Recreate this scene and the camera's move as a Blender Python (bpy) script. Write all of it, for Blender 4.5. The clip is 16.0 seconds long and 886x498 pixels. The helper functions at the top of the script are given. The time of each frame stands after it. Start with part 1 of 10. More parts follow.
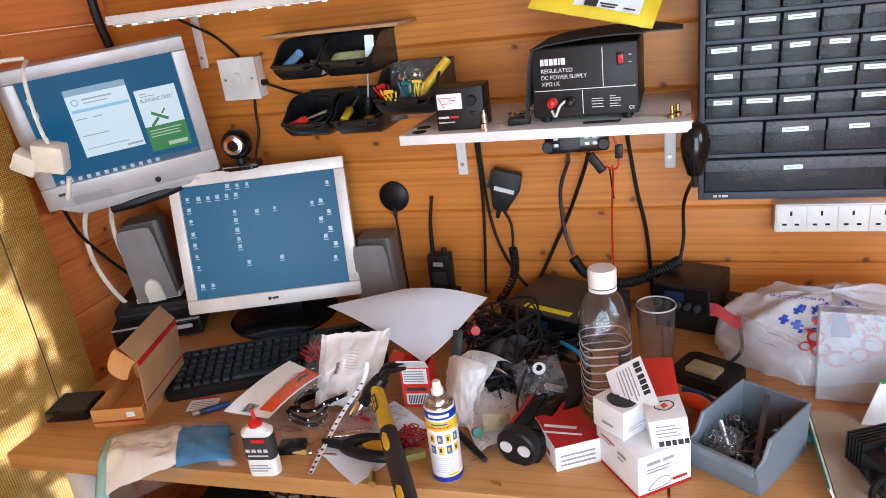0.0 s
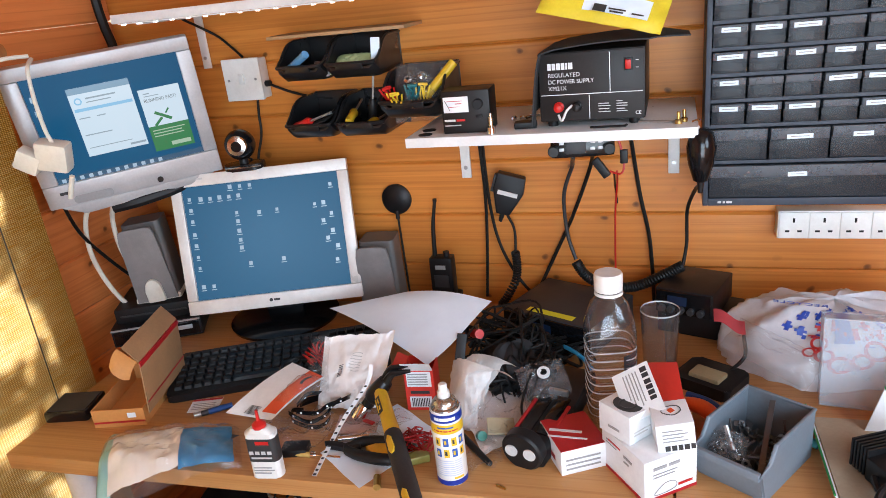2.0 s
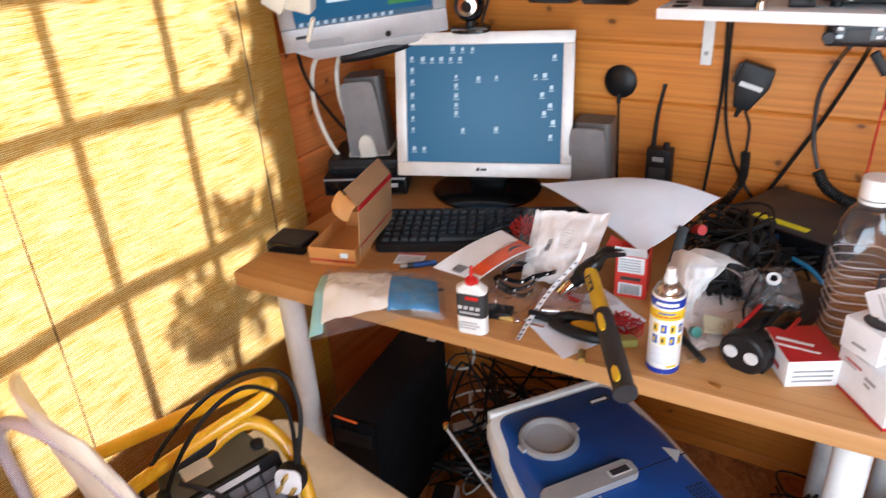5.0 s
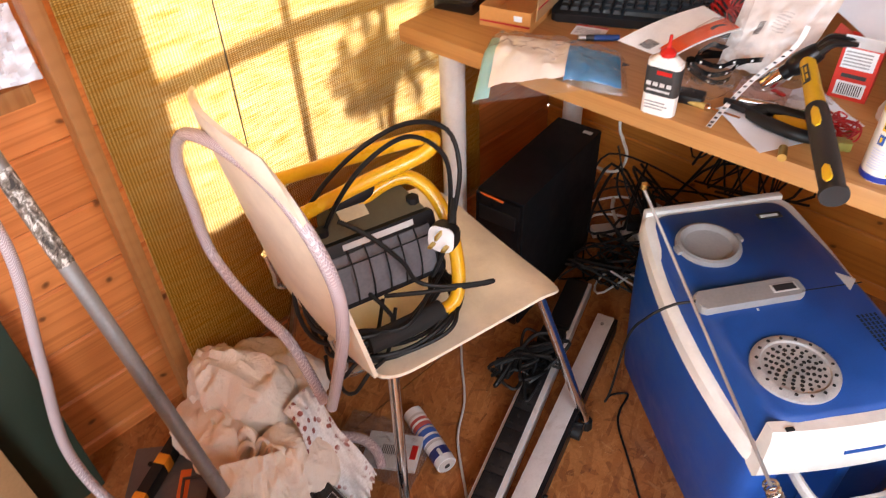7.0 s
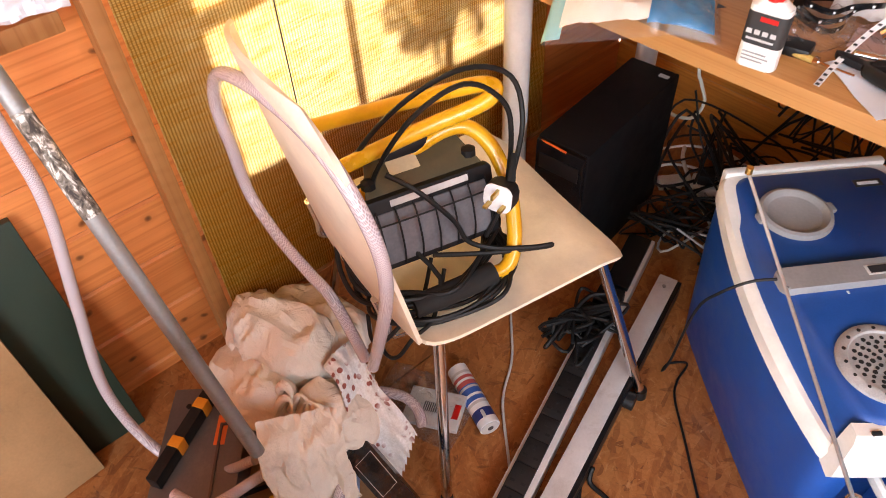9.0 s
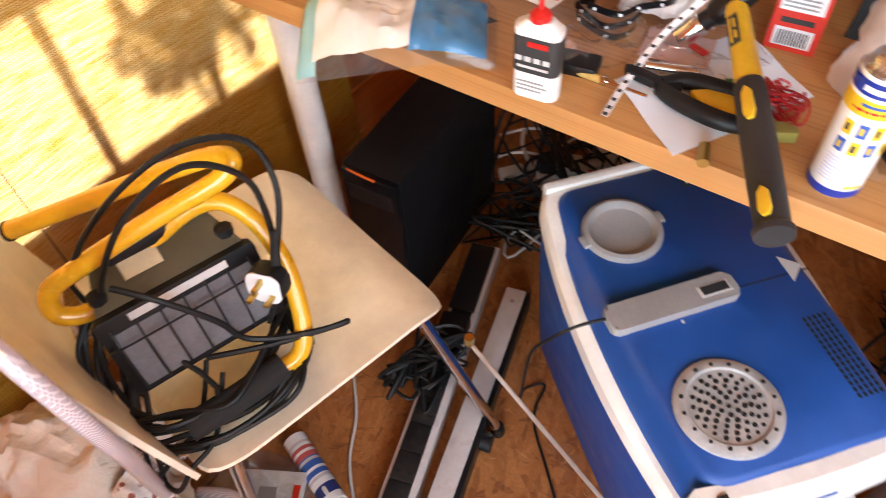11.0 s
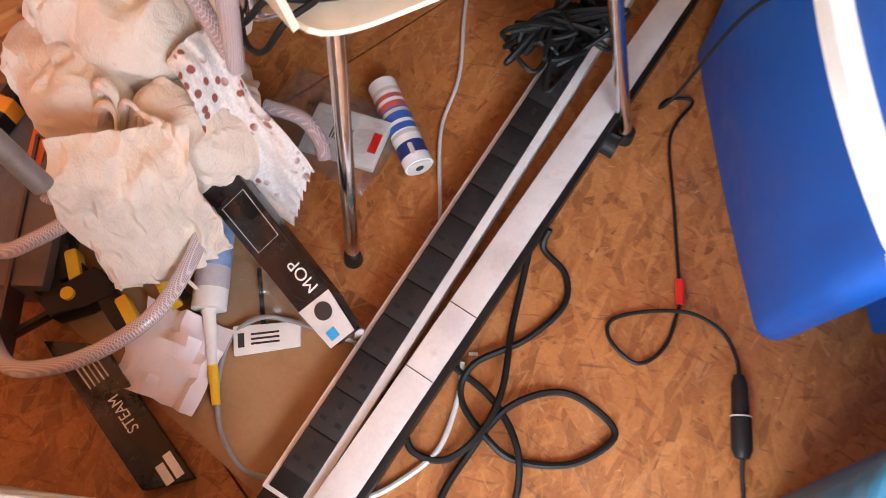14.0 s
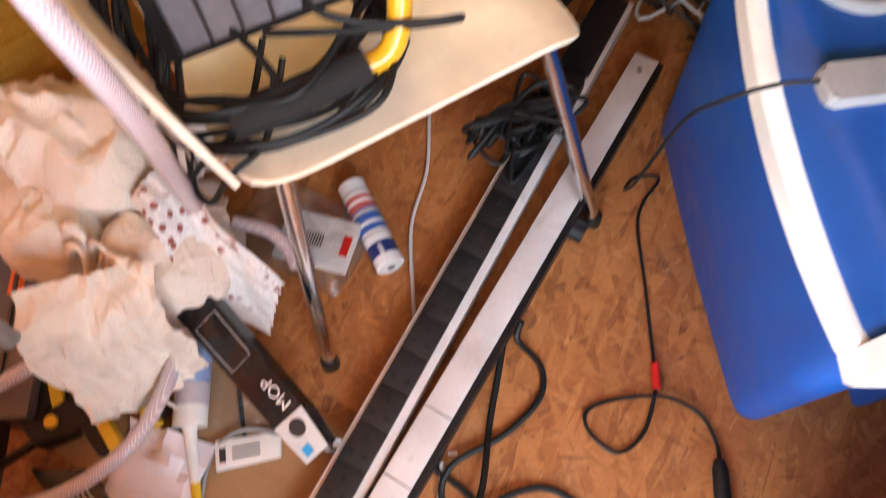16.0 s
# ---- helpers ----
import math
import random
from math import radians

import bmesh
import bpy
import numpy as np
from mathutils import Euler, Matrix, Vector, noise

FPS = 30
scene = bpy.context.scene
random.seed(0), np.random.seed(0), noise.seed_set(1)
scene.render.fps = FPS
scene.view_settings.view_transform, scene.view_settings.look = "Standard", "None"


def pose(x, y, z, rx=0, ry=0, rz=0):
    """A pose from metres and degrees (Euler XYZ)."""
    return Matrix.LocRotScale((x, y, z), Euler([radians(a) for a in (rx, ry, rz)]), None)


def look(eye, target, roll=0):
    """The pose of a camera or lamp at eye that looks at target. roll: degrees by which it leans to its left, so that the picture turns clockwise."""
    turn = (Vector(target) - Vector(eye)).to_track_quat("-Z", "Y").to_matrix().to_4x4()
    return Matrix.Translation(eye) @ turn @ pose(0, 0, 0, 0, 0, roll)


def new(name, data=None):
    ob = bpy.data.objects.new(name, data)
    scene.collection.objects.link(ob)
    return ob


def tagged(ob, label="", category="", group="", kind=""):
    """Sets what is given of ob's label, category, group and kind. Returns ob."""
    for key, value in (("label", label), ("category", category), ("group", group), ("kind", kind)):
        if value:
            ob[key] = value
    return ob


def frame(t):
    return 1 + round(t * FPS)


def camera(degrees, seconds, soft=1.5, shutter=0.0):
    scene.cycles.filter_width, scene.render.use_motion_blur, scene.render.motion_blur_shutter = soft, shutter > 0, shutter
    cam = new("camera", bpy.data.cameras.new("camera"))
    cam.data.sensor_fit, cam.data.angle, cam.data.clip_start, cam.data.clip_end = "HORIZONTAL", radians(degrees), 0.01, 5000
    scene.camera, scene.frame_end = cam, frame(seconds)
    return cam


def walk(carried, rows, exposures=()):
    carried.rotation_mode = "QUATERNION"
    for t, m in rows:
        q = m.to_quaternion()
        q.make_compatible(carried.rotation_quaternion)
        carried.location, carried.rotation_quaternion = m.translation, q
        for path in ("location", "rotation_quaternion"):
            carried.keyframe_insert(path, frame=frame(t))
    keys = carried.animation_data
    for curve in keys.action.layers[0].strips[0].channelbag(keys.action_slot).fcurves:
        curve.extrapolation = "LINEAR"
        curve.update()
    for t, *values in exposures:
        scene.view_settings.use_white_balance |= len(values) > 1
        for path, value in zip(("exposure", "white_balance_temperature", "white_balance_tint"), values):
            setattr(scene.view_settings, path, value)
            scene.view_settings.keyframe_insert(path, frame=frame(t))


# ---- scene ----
cam = camera(63.7, 16.0, 0.6, 0.5)
PATH = [
    (0, (0.258, 0.375, 1.395), (-0.376, 2.137, 0.694), -7.1),
    (0.5, (0.248, 0.374, 1.398), (-0.38, 2.14, 0.7), -6.2),
    (1, (0.239, 0.375, 1.395), (-0.386, 2.142, 0.698), -6.0),
    (1.5, (0.239, 0.372, 1.395), (-0.382, 2.141, 0.699), -6.4),
    (2, (0.237, 0.369, 1.396), (-0.378, 2.141, 0.702), -6.3),
    (2.5, (0.235, 0.37, 1.394), (-0.381, 2.14, 0.699), -6.1),
    (3, (0.239, 0.373, 1.393), (-0.368, 2.147, 0.696), -6.4),
    (3.5, (0.238, 0.373, 1.391), (-0.362, 2.143, 0.679), -5.9),
    (4, (0.219, 0.365, 1.376), (-0.404, 2.113, 0.631), -6.0),
    (4.5, (0.168, 0.349, 1.355), (-0.664, 1.98, 0.55), -5.2),
    (5, (0.126, 0.329, 1.336), (-0.852, 1.824, 0.437), -3.6),
    (5.2, (0.123, 0.324, 1.326), (-0.887, 1.778, 0.395), -3.6),
    (7.3, (0.046, 0.294, 1.234), (-1.029, 1.312, -0.11), -2.6),
    (7.5, (0.05, 0.312, 1.236), (-1.038, 1.308, -0.115), -3.0),
    (7.7, (0.046, 0.308, 1.232), (-1.044, 1.302, -0.118), -2.5),
    (8, (0.031, 0.315, 1.236), (-1.053, 1.296, -0.129), -2.7),
    (8.2, (0.02, 0.319, 1.238), (-1.067, 1.278, -0.14), -3.0),
    (10.3, (-0.074, 0.528, 1.154), (-1.084, 1.261, -0.41), -5.6),
    (10.5, (-0.071, 0.565, 1.172), (-1.056, 1.316, -0.398), -6.4),
    (11, (-0.07, 0.645, 1.183), (-0.89, 1.595, -0.374), -4.8),
    (11.5, (-0.035, 0.605, 1.173), (-0.738, 1.594, -0.417), -3.3),
    (12, (0.033, 0.491, 1.131), (-0.622, 1.28, -0.587), -4.6),
    (12.5, (0.033, 0.449, 1.08), (-0.555, 1.075, -0.727), -5.1),
    (13, (-0.01, 0.451, 1.04), (-0.514, 0.973, -0.823), -2.5),
    (13.5, (-0.094, 0.493, 0.975), (-0.562, 1.046, -0.889), 6.6),
    (14, (-0.151, 0.531, 0.886), (-0.666, 1.056, -0.974), 6.5),
    (14.5, (-0.177, 0.529, 0.814), (-0.583, 0.916, -1.106), 6.9),
    (15, (-0.178, 0.543, 0.825), (-0.568, 0.909, -1.102), 5.9),
    (15.5, (-0.182, 0.573, 0.862), (-0.61, 0.982, -1.048), 4.5),
    (16, (-0.172, 0.629, 0.937), (-0.774, 1.165, -0.893), -0.9),
]
walk(cam, [(t, look(eye, target, roll)) for t, eye, target, roll in PATH],
     exposures=((0, 1.28, 6250, 9), (4, 1.32, 6250, 9), (5, 1.43, 6350, 9), (7.5, 1.68, 7250, 16), (8, 1.70, 7250, 16), (10.5, 2.05, 7000, 14), (11, 1.92, 6900, 12), (11.5, 1.98, 6650, 10), (12, 2.32, 6650, 10), (12.5, 2.32, 6550, 10), (13, 2.28, 6450, 8), (14.5, 2.44, 6350, 7), (15.5, 2.45, 6400, 7), (16, 2.38, 6500, 9)))

# ---- world, sun, large lights ----
world = bpy.data.worlds.new("world")
scene.world = world
world.use_nodes = True
wn = world.node_tree
sky = wn.nodes.new("ShaderNodeTexSky")
sky.sky_type = "NISHITA"
sky.sun_disc = False
sky.sun_elevation, sky.sun_rotation = radians(33), radians(-100)
wn.nodes["Background"].inputs[1].default_value = 0.14
wn.links.new(sky.outputs[0], wn.nodes["Background"].inputs[0])

sun = new("sun", bpy.data.lights.new("sun", "SUN"))
sun.data.energy, sun.data.angle, sun.data.color = 7.5, radians(3.4), (1.0, 0.96, 0.88)
sun.matrix_world = look((-6.0, 0.3, 4.6), (-0.95, 1.05, 0.9))

# daylight through the open doorway, plus a fill lamp for an assumed, unseen east window
for nm, eye, at, sx, sy, watts in (("door_daylight", (0.75, -1.17, 1.0), (0.72, 1.0, 0.95), 1.40, 1.85, 28.0), ("window_daylight", (1.47, 0.30, 1.52), (0.0, 0.25, 0.60), 1.15, 0.85, 11.0)):
    lamp = new(nm, bpy.data.lights.new(nm, "AREA"))
    lamp.data.shape, lamp.data.size, lamp.data.size_y = "RECTANGLE", sx, sy
    lamp.data.energy, lamp.data.color = watts, (0.73, 0.86, 1.0)
    lamp.matrix_world = look(eye, at)


# ---- mesh helpers ----
def box(sx, sy, sz, bev=0.0, at=(0, 0, 0), rot=(0, 0, 0), bm=None, seg=2):
    """A box centred on x and y, standing on z = 0 of its own pose."""
    bm = bm or bmesh.new()
    r = bmesh.ops.create_cube(bm, size=1.0, matrix=pose(*at, *rot) @ Matrix.Translation((0, 0, sz / 2)) @ Matrix.Diagonal((sx, sy, sz, 1)))
    if bev > 0:
        es = {e for v in r["verts"] for e in v.link_edges}
        bmesh.ops.bevel(bm, geom=list(es), offset=bev, segments=seg, affect="EDGES", profile=0.6)
    return bm


def cyl(r1, h, r2=None, seg=24, at=(0, 0, 0), rot=(0, 0, 0), bm=None, bev=0.0):
    """A cylinder or cone that stands on z = 0 of its own pose."""
    bm = bm or bmesh.new()
    r2 = r1 if r2 is None else r2
    prof = [(0, 0), (r1, 0), (r2, h), (0, h)]
    if bev > 0:
        prof = [(0, 0), (r1 - bev, 0), (r1, bev), (r2, h - bev), (r2 - bev, h), (0, h)]
    return lathe(prof, seg, at, rot, bm)


def lathe(prof, seg=24, at=(0, 0, 0), rot=(0, 0, 0), bm=None):
    """A body turned round z from (radius, height) pairs."""
    bm = bm or bmesh.new()
    m = pose(*at, *rot)
    rings = []
    for r, z in prof:
        if r < 1e-6:
            rings.append([bm.verts.new(m @ Vector((0, 0, z)))])
        else:
            rings.append([bm.verts.new(m @ Vector((r * math.cos(2 * math.pi * i / seg), r * math.sin(2 * math.pi * i / seg), z))) for i in range(seg)])
    for a, b in zip(rings, rings[1:]):
        for i in range(seg):
            j = (i + 1) % seg
            if len(a) == 1 and len(b) == 1:
                continue
            if len(a) == 1:
                bm.faces.new((a[0], b[j], b[i]))
            elif len(b) == 1:
                bm.faces.new((a[i], a[j], b[0]))
            else:
                bm.faces.new((a[i], a[j], b[j], b[i]))
    return bm


def spline(pts, n=8, closed=False):
    """Points on a smooth line through pts."""
    p = [Vector(q) for q in pts]
    k = len(p)
    out = []
    for i in range(k if closed else k - 1):
        if closed:
            a, b, c, d = p[i - 1], p[i], p[(i + 1) % k], p[(i + 2) % k]
        else:
            a, b, c, d = p[max(i - 1, 0)], p[i], p[i + 1], p[min(i + 2, k - 1)]
        for s in range(n):
            t = s / n
            out.append(0.5 * ((2 * b) + (c - a) * t + (2 * a - 5 * b + 4 * c - d) * t * t + (3 * b - a - 3 * c + d) * t ** 3))
    if not closed:
        out.append(p[-1])
    return out


def tube(pts, r, seg=8, n=8, smooth=True, closed=False, bm=None, caps=True):
    """A round bar or cable along pts; r is a radius or a function of 0..1."""
    bm = bm or bmesh.new()
    p = spline(pts, n, closed) if smooth else [Vector(q) for q in pts]
    k = len(p)
    up = None
    rings = []
    for i, q in enumerate(p):
        if closed:
            d = p[(i + 1) % k] - p[i - 1]
        else:
            d = p[min(i + 1, k - 1)] - p[max(i - 1, 0)]
        d = d.normalized() if d.length > 1e-9 else Vector((0, 0, 1))
        if up is None:
            up = d.orthogonal().normalized()
        else:
            up = up - d * up.dot(d)
            up = up.normalized() if up.length > 1e-6 else d.orthogonal().normalized()
        side = d.cross(up)
        rr = r(i / max(k - 1, 1)) if callable(r) else r
        rings.append([bm.verts.new(q + rr * (up * math.cos(2 * math.pi * s / seg) + side * math.sin(2 * math.pi * s / seg))) for s in range(seg)])
    pairs = list(zip(rings, rings[1:])) + ([(rings[-1], rings[0])] if closed else [])
    for a, b in pairs:
        for s in range(seg):
            j = (s + 1) % seg
            bm.faces.new((a[s], a[j], b[j], b[s]))
    if caps and not closed:
        bm.faces.new(rings[0][::-1])
        bm.faces.new(rings[-1])
    return bm


def coil(pts, r, wire, turns, seg=6):
    """A coiled cord: a helix of radius r round the smooth line through pts."""
    c = spline(pts, 30)
    k = len(c)
    out = []
    up = None
    steps = turns * 10
    for i in range(steps + 1):
        f = i / steps * (k - 1)
        a = min(int(f), k - 2)
        q = c[a].lerp(c[a + 1], f - a)
        d = (c[a + 1] - c[a]).normalized()
        up = d.orthogonal().normalized() if up is None else (up - d * up.dot(d)).normalized()
        w = 2 * math.pi * i / 10
        out.append(q + r * (up * math.cos(w) + d.cross(up) * math.sin(w)))
    return tube(out, wire, seg, smooth=False)


def sheet(nx, ny, fn, thick=0.0, bm=None):
    """A grid of nx by ny cells; fn(u, v) gives the place. With thick it gets a back side."""
    bm = bm or bmesh.new()
    g = [[bm.verts.new(fn(i / nx, j / ny)) for j in range(ny + 1)] for i in range(nx + 1)]
    fs = [bm.faces.new((g[i][j], g[i + 1][j], g[i + 1][j + 1], g[i][j + 1])) for i in range(nx) for j in range(ny)]
    if thick:
        bmesh.ops.recalc_face_normals(bm, faces=fs)
        bmesh.ops.solidify(bm, geom=fs, thickness=thick)
    return bm


def prism(pts, h, bev=0.0, m=None, bm=None):
    """An outline of (x, y) drawn up by h."""
    bm = bm or bmesh.new()
    m = m or Matrix()
    lo = [bm.verts.new(m @ Vector((x, y, 0))) for x, y in pts]
    hi = [bm.verts.new(m @ Vector((x, y, h))) for x, y in pts]
    n = len(pts)
    fs = [bm.faces.new(lo[::-1]), bm.faces.new(hi)] + [bm.faces.new((lo[i], lo[(i + 1) % n], hi[(i + 1) % n], hi[i])) for i in range(n)]
    if bev:
        bmesh.ops.bevel(bm, geom=list({e for f in fs for e in f.edges}), offset=bev, segments=2, affect="EDGES", profile=0.6)
    return bm


def rrect(w, d, r, n=5):
    """A rectangle outline with round corners, about its centre."""
    out = []
    for cx, cy, a in ((w / 2 - r, d / 2 - r, 0), (-w / 2 + r, d / 2 - r, 90), (-w / 2 + r, -d / 2 + r, 180), (w / 2 - r, -d / 2 + r, 270)):
        out += [(cx + r * math.cos(radians(a + 90 * k / n)), cy + r * math.sin(radians(a + 90 * k / n))) for k in range(n + 1)]
    return out


def tapered(o1, z1, o2, z2, bm=None, top=True, bottom=True):
    """A wall between two outlines of equal count at two heights."""
    bm = bm or bmesh.new()
    a = [bm.verts.new((x, y, z1)) for x, y in o1]
    b = [bm.verts.new((x, y, z2)) for x, y in o2]
    n = len(a)
    for i in range(n):
        bm.faces.new((a[i], a[(i + 1) % n], b[(i + 1) % n], b[i]))
    if bottom:
        bm.faces.new(a[::-1])
    if top:
        bm.faces.new(b)
    return bm


def open_tub(outlines, thick, bm=None):
    """An open container from outlines [(points, z), ...] bottom to top, with an inner skin."""
    bm = bm or bmesh.new()
    rings = [[bm.verts.new((x, y, z)) for x, y in o] for o, z in outlines]

    def shrink(o):
        w = max(abs(x) for x, y in o)
        d = max(abs(y) for x, y in o)
        return [(x * (w - thick) / w, y * (d - thick) / d) for x, y in o]
    inner = [[bm.verts.new((x, y, z + (thick if i == 0 else 0))) for x, y in shrink(o)] for i, (o, z) in enumerate(outlines)]
    n = len(rings[0])
    for a, b in zip(rings, rings[1:]):
        for i in range(n):
            bm.faces.new((a[i], a[(i + 1) % n], b[(i + 1) % n], b[i]))
    for a, b in zip(inner, inner[1:]):
        for i in range(n):
            bm.faces.new((a[(i + 1) % n], a[i], b[i], b[(i + 1) % n]))
    for i in range(n):
        bm.faces.new((rings[-1][i], rings[-1][(i + 1) % n], inner[-1][(i + 1) % n], inner[-1][i]))
    bm.faces.new(rings[0][::-1])
    bm.faces.new(inner[0])
    return bm


def mesh_of(name, bm, material, smooth=True):
    me = bpy.data.meshes.new(name)
    bmesh.ops.recalc_face_normals(bm, faces=bm.faces)
    bm.to_mesh(me)
    bm.free()
    me.materials.append(material)
    if smooth:
        me.shade_smooth()
        me.set_sharp_from_angle(angle=radians(38))
    return me


def part(name, bm, material, parent, label="", m=None, smooth=True):
    ob = new(name, mesh_of(name, bm, material, smooth))
    ob.parent = parent
    if m is not None:
        ob.matrix_basis = m
    return tagged(ob, label)


def thing(name, m, label, category, group="", kind=""):
    ob = new(name)
    ob.empty_display_size = 0.05
    ob.matrix_basis = m
    return tagged(ob, label, category, group, kind)


def solo(name, bm, material, m, label, category, group="", kind="", smooth=True):
    ob = new(name, mesh_of(name, bm, material, smooth))
    if m is not None:
        ob.matrix_basis = m
    return tagged(ob, label, category, group, kind)


def words(name, text, size, material, parent, m, label="", stretch=1.0):
    """Raised lettering with the built-in font, lying in x and y of m, from its left end."""
    cu = bpy.data.curves.new(name, "FONT")
    cu.body, cu.size, cu.extrude = text, size, 0.0002
    tmp = bpy.data.objects.new(name, cu)
    scene.collection.objects.link(tmp)
    me = bpy.data.meshes.new_from_object(tmp.evaluated_get(bpy.context.evaluated_depsgraph_get()))
    bpy.data.objects.remove(tmp)
    me.name = name
    me.materials.clear()
    me.materials.append(material)
    ob = new(name, me)
    ob.parent = parent
    ob.matrix_basis = m @ Matrix.Diagonal((stretch, 1, 1, 1))
    return tagged(ob, label)


def bars(name, rows, material, parent, m):
    """Plain raised bars (x, y, width, height) in the plane of m, for small print."""
    for x, y, w, h in rows:
        part(name.rstrip("s") if not name.endswith("ss") else name, box(w, h, 0.0004, at=(x + w / 2, y + h / 2, 0)), material, parent, m=m, smooth=False)


# ---- materials ----
def nodes_of(name):
    mt = bpy.data.materials.new(name)
    mt.use_nodes = True
    nt = mt.node_tree
    return mt, nt, nt.nodes["Principled BSDF"]


def add(nt, kind, **inputs):
    n = nt.nodes.new(kind)
    for k, v in inputs.items():
        n.inputs[k.replace("_", " ")].default_value = v
    return n


def ramp(nt, fac, stops):
    r = nt.nodes.new("ShaderNodeValToRGB")
    e = r.color_ramp.elements
    while len(e) < len(stops):
        e.new(0.5)
    for el, (pos, col) in zip(e, stops):
        el.position, el.color = pos, (*col, 1)
    nt.links.new(fac, r.inputs[0])
    return r.outputs[0]


def mixed(nt, mode, fac, a, b):
    n = nt.nodes.new("ShaderNodeMix")
    n.data_type, n.blend_type = "RGBA", mode
    for sock, val in ((n.inputs[0], fac), (n.inputs[6], a), (n.inputs[7], b)):
        if isinstance(val, bpy.types.NodeSocket):
            nt.links.new(val, sock)
        elif isinstance(val, (int, float)):
            sock.default_value = val
        else:
            sock.default_value = (*val, 1)
    return n.outputs[2]


def coords(nt, scale=(1, 1, 1), spread=True, rot=(0, 0, 0)):
    tc = nt.nodes.new("ShaderNodeTexCoord")
    mp = add(nt, "ShaderNodeMapping", Scale=scale, Rotation=rot if spread else (0, 0, 0))
    if spread:
        info = nt.nodes.new("ShaderNodeObjectInfo")
        mul = nt.nodes.new("ShaderNodeVectorMath")
        mul.operation = "SCALE"
        mul.inputs[0].default_value = (7.3, 3.1, 5.7)
        nt.links.new(info.outputs["Random"], mul.inputs["Scale"])
        ad = nt.nodes.new("ShaderNodeVectorMath")
        nt.links.new(tc.outputs["Object"], ad.inputs[0])
        nt.links.new(mul.outputs[0], ad.inputs[1])
        nt.links.new(ad.outputs[0], mp.inputs["Vector"])
    else:
        turn_first = add(nt, "ShaderNodeMapping", Rotation=rot)
        nt.links.new(tc.outputs["Object"], turn_first.inputs["Vector"])
        nt.links.new(turn_first.outputs[0], mp.inputs["Vector"])
    return mp.outputs[0]


def noisy(nt, vec, scale, detail=4, rough=0.55, dist=0.0):
    n = add(nt, "ShaderNodeTexNoise", Scale=scale, Detail=detail, Roughness=rough, Distortion=dist)
    nt.links.new(vec, n.inputs["Vector"])
    return n.outputs["Fac"]


def bumped(nt, bsdf, height, strength, dist=0.002):
    b = add(nt, "ShaderNodeBump", Strength=strength, Distance=dist)
    nt.links.new(height, b.inputs["Height"])
    nt.links.new(b.outputs[0], bsdf.inputs["Normal"])


def mat(name, base, rough=0.5, metal=0.0, var=0.12, scale=25.0, bump=0.08, dirt=None, dirt_amount=0.3, coat=0.0, spec=0.5):
    """A plain surface with fine grain, faint blotches, uneven gloss and fine relief."""
    mt, nt, b = nodes_of(name)
    v = coords(nt)
    fine, broad = noisy(nt, v, scale * 8, 3), noisy(nt, v, scale * 0.5, 5, 0.6)
    lo, hi = [max(c * (1 - var), 0) for c in base], [min(c * (1 + var), 1) for c in base]
    col = ramp(nt, broad, [(0.3, lo), (0.7, hi)])
    col = mixed(nt, "OVERLAY", var * 0.8, col, ramp(nt, fine, [(0.3, (0.3, 0.3, 0.3)), (0.7, (0.7, 0.7, 0.7))]))
    if dirt:
        d = ramp(nt, noisy(nt, v, scale * 0.9, 8, 0.7, 0.4), [(0.55, (0, 0, 0)), (0.75, (dirt_amount,) * 3)])
        col = mixed(nt, "MIX", d, col, dirt)
    nt.links.new(col, b.inputs["Base Color"])
    nt.links.new(ramp(nt, broad, [(0.25, (max(rough - 0.1, 0.03),) * 3), (0.75, (min(rough + 0.12, 1),) * 3)]), b.inputs["Roughness"])
    b.inputs["Metallic"].default_value = metal
    b.inputs["Specular IOR Level"].default_value = spec
    b.inputs["Coat Weight"].default_value = coat
    if bump:
        bumped(nt, b, fine, bump, 0.001)
    return mt


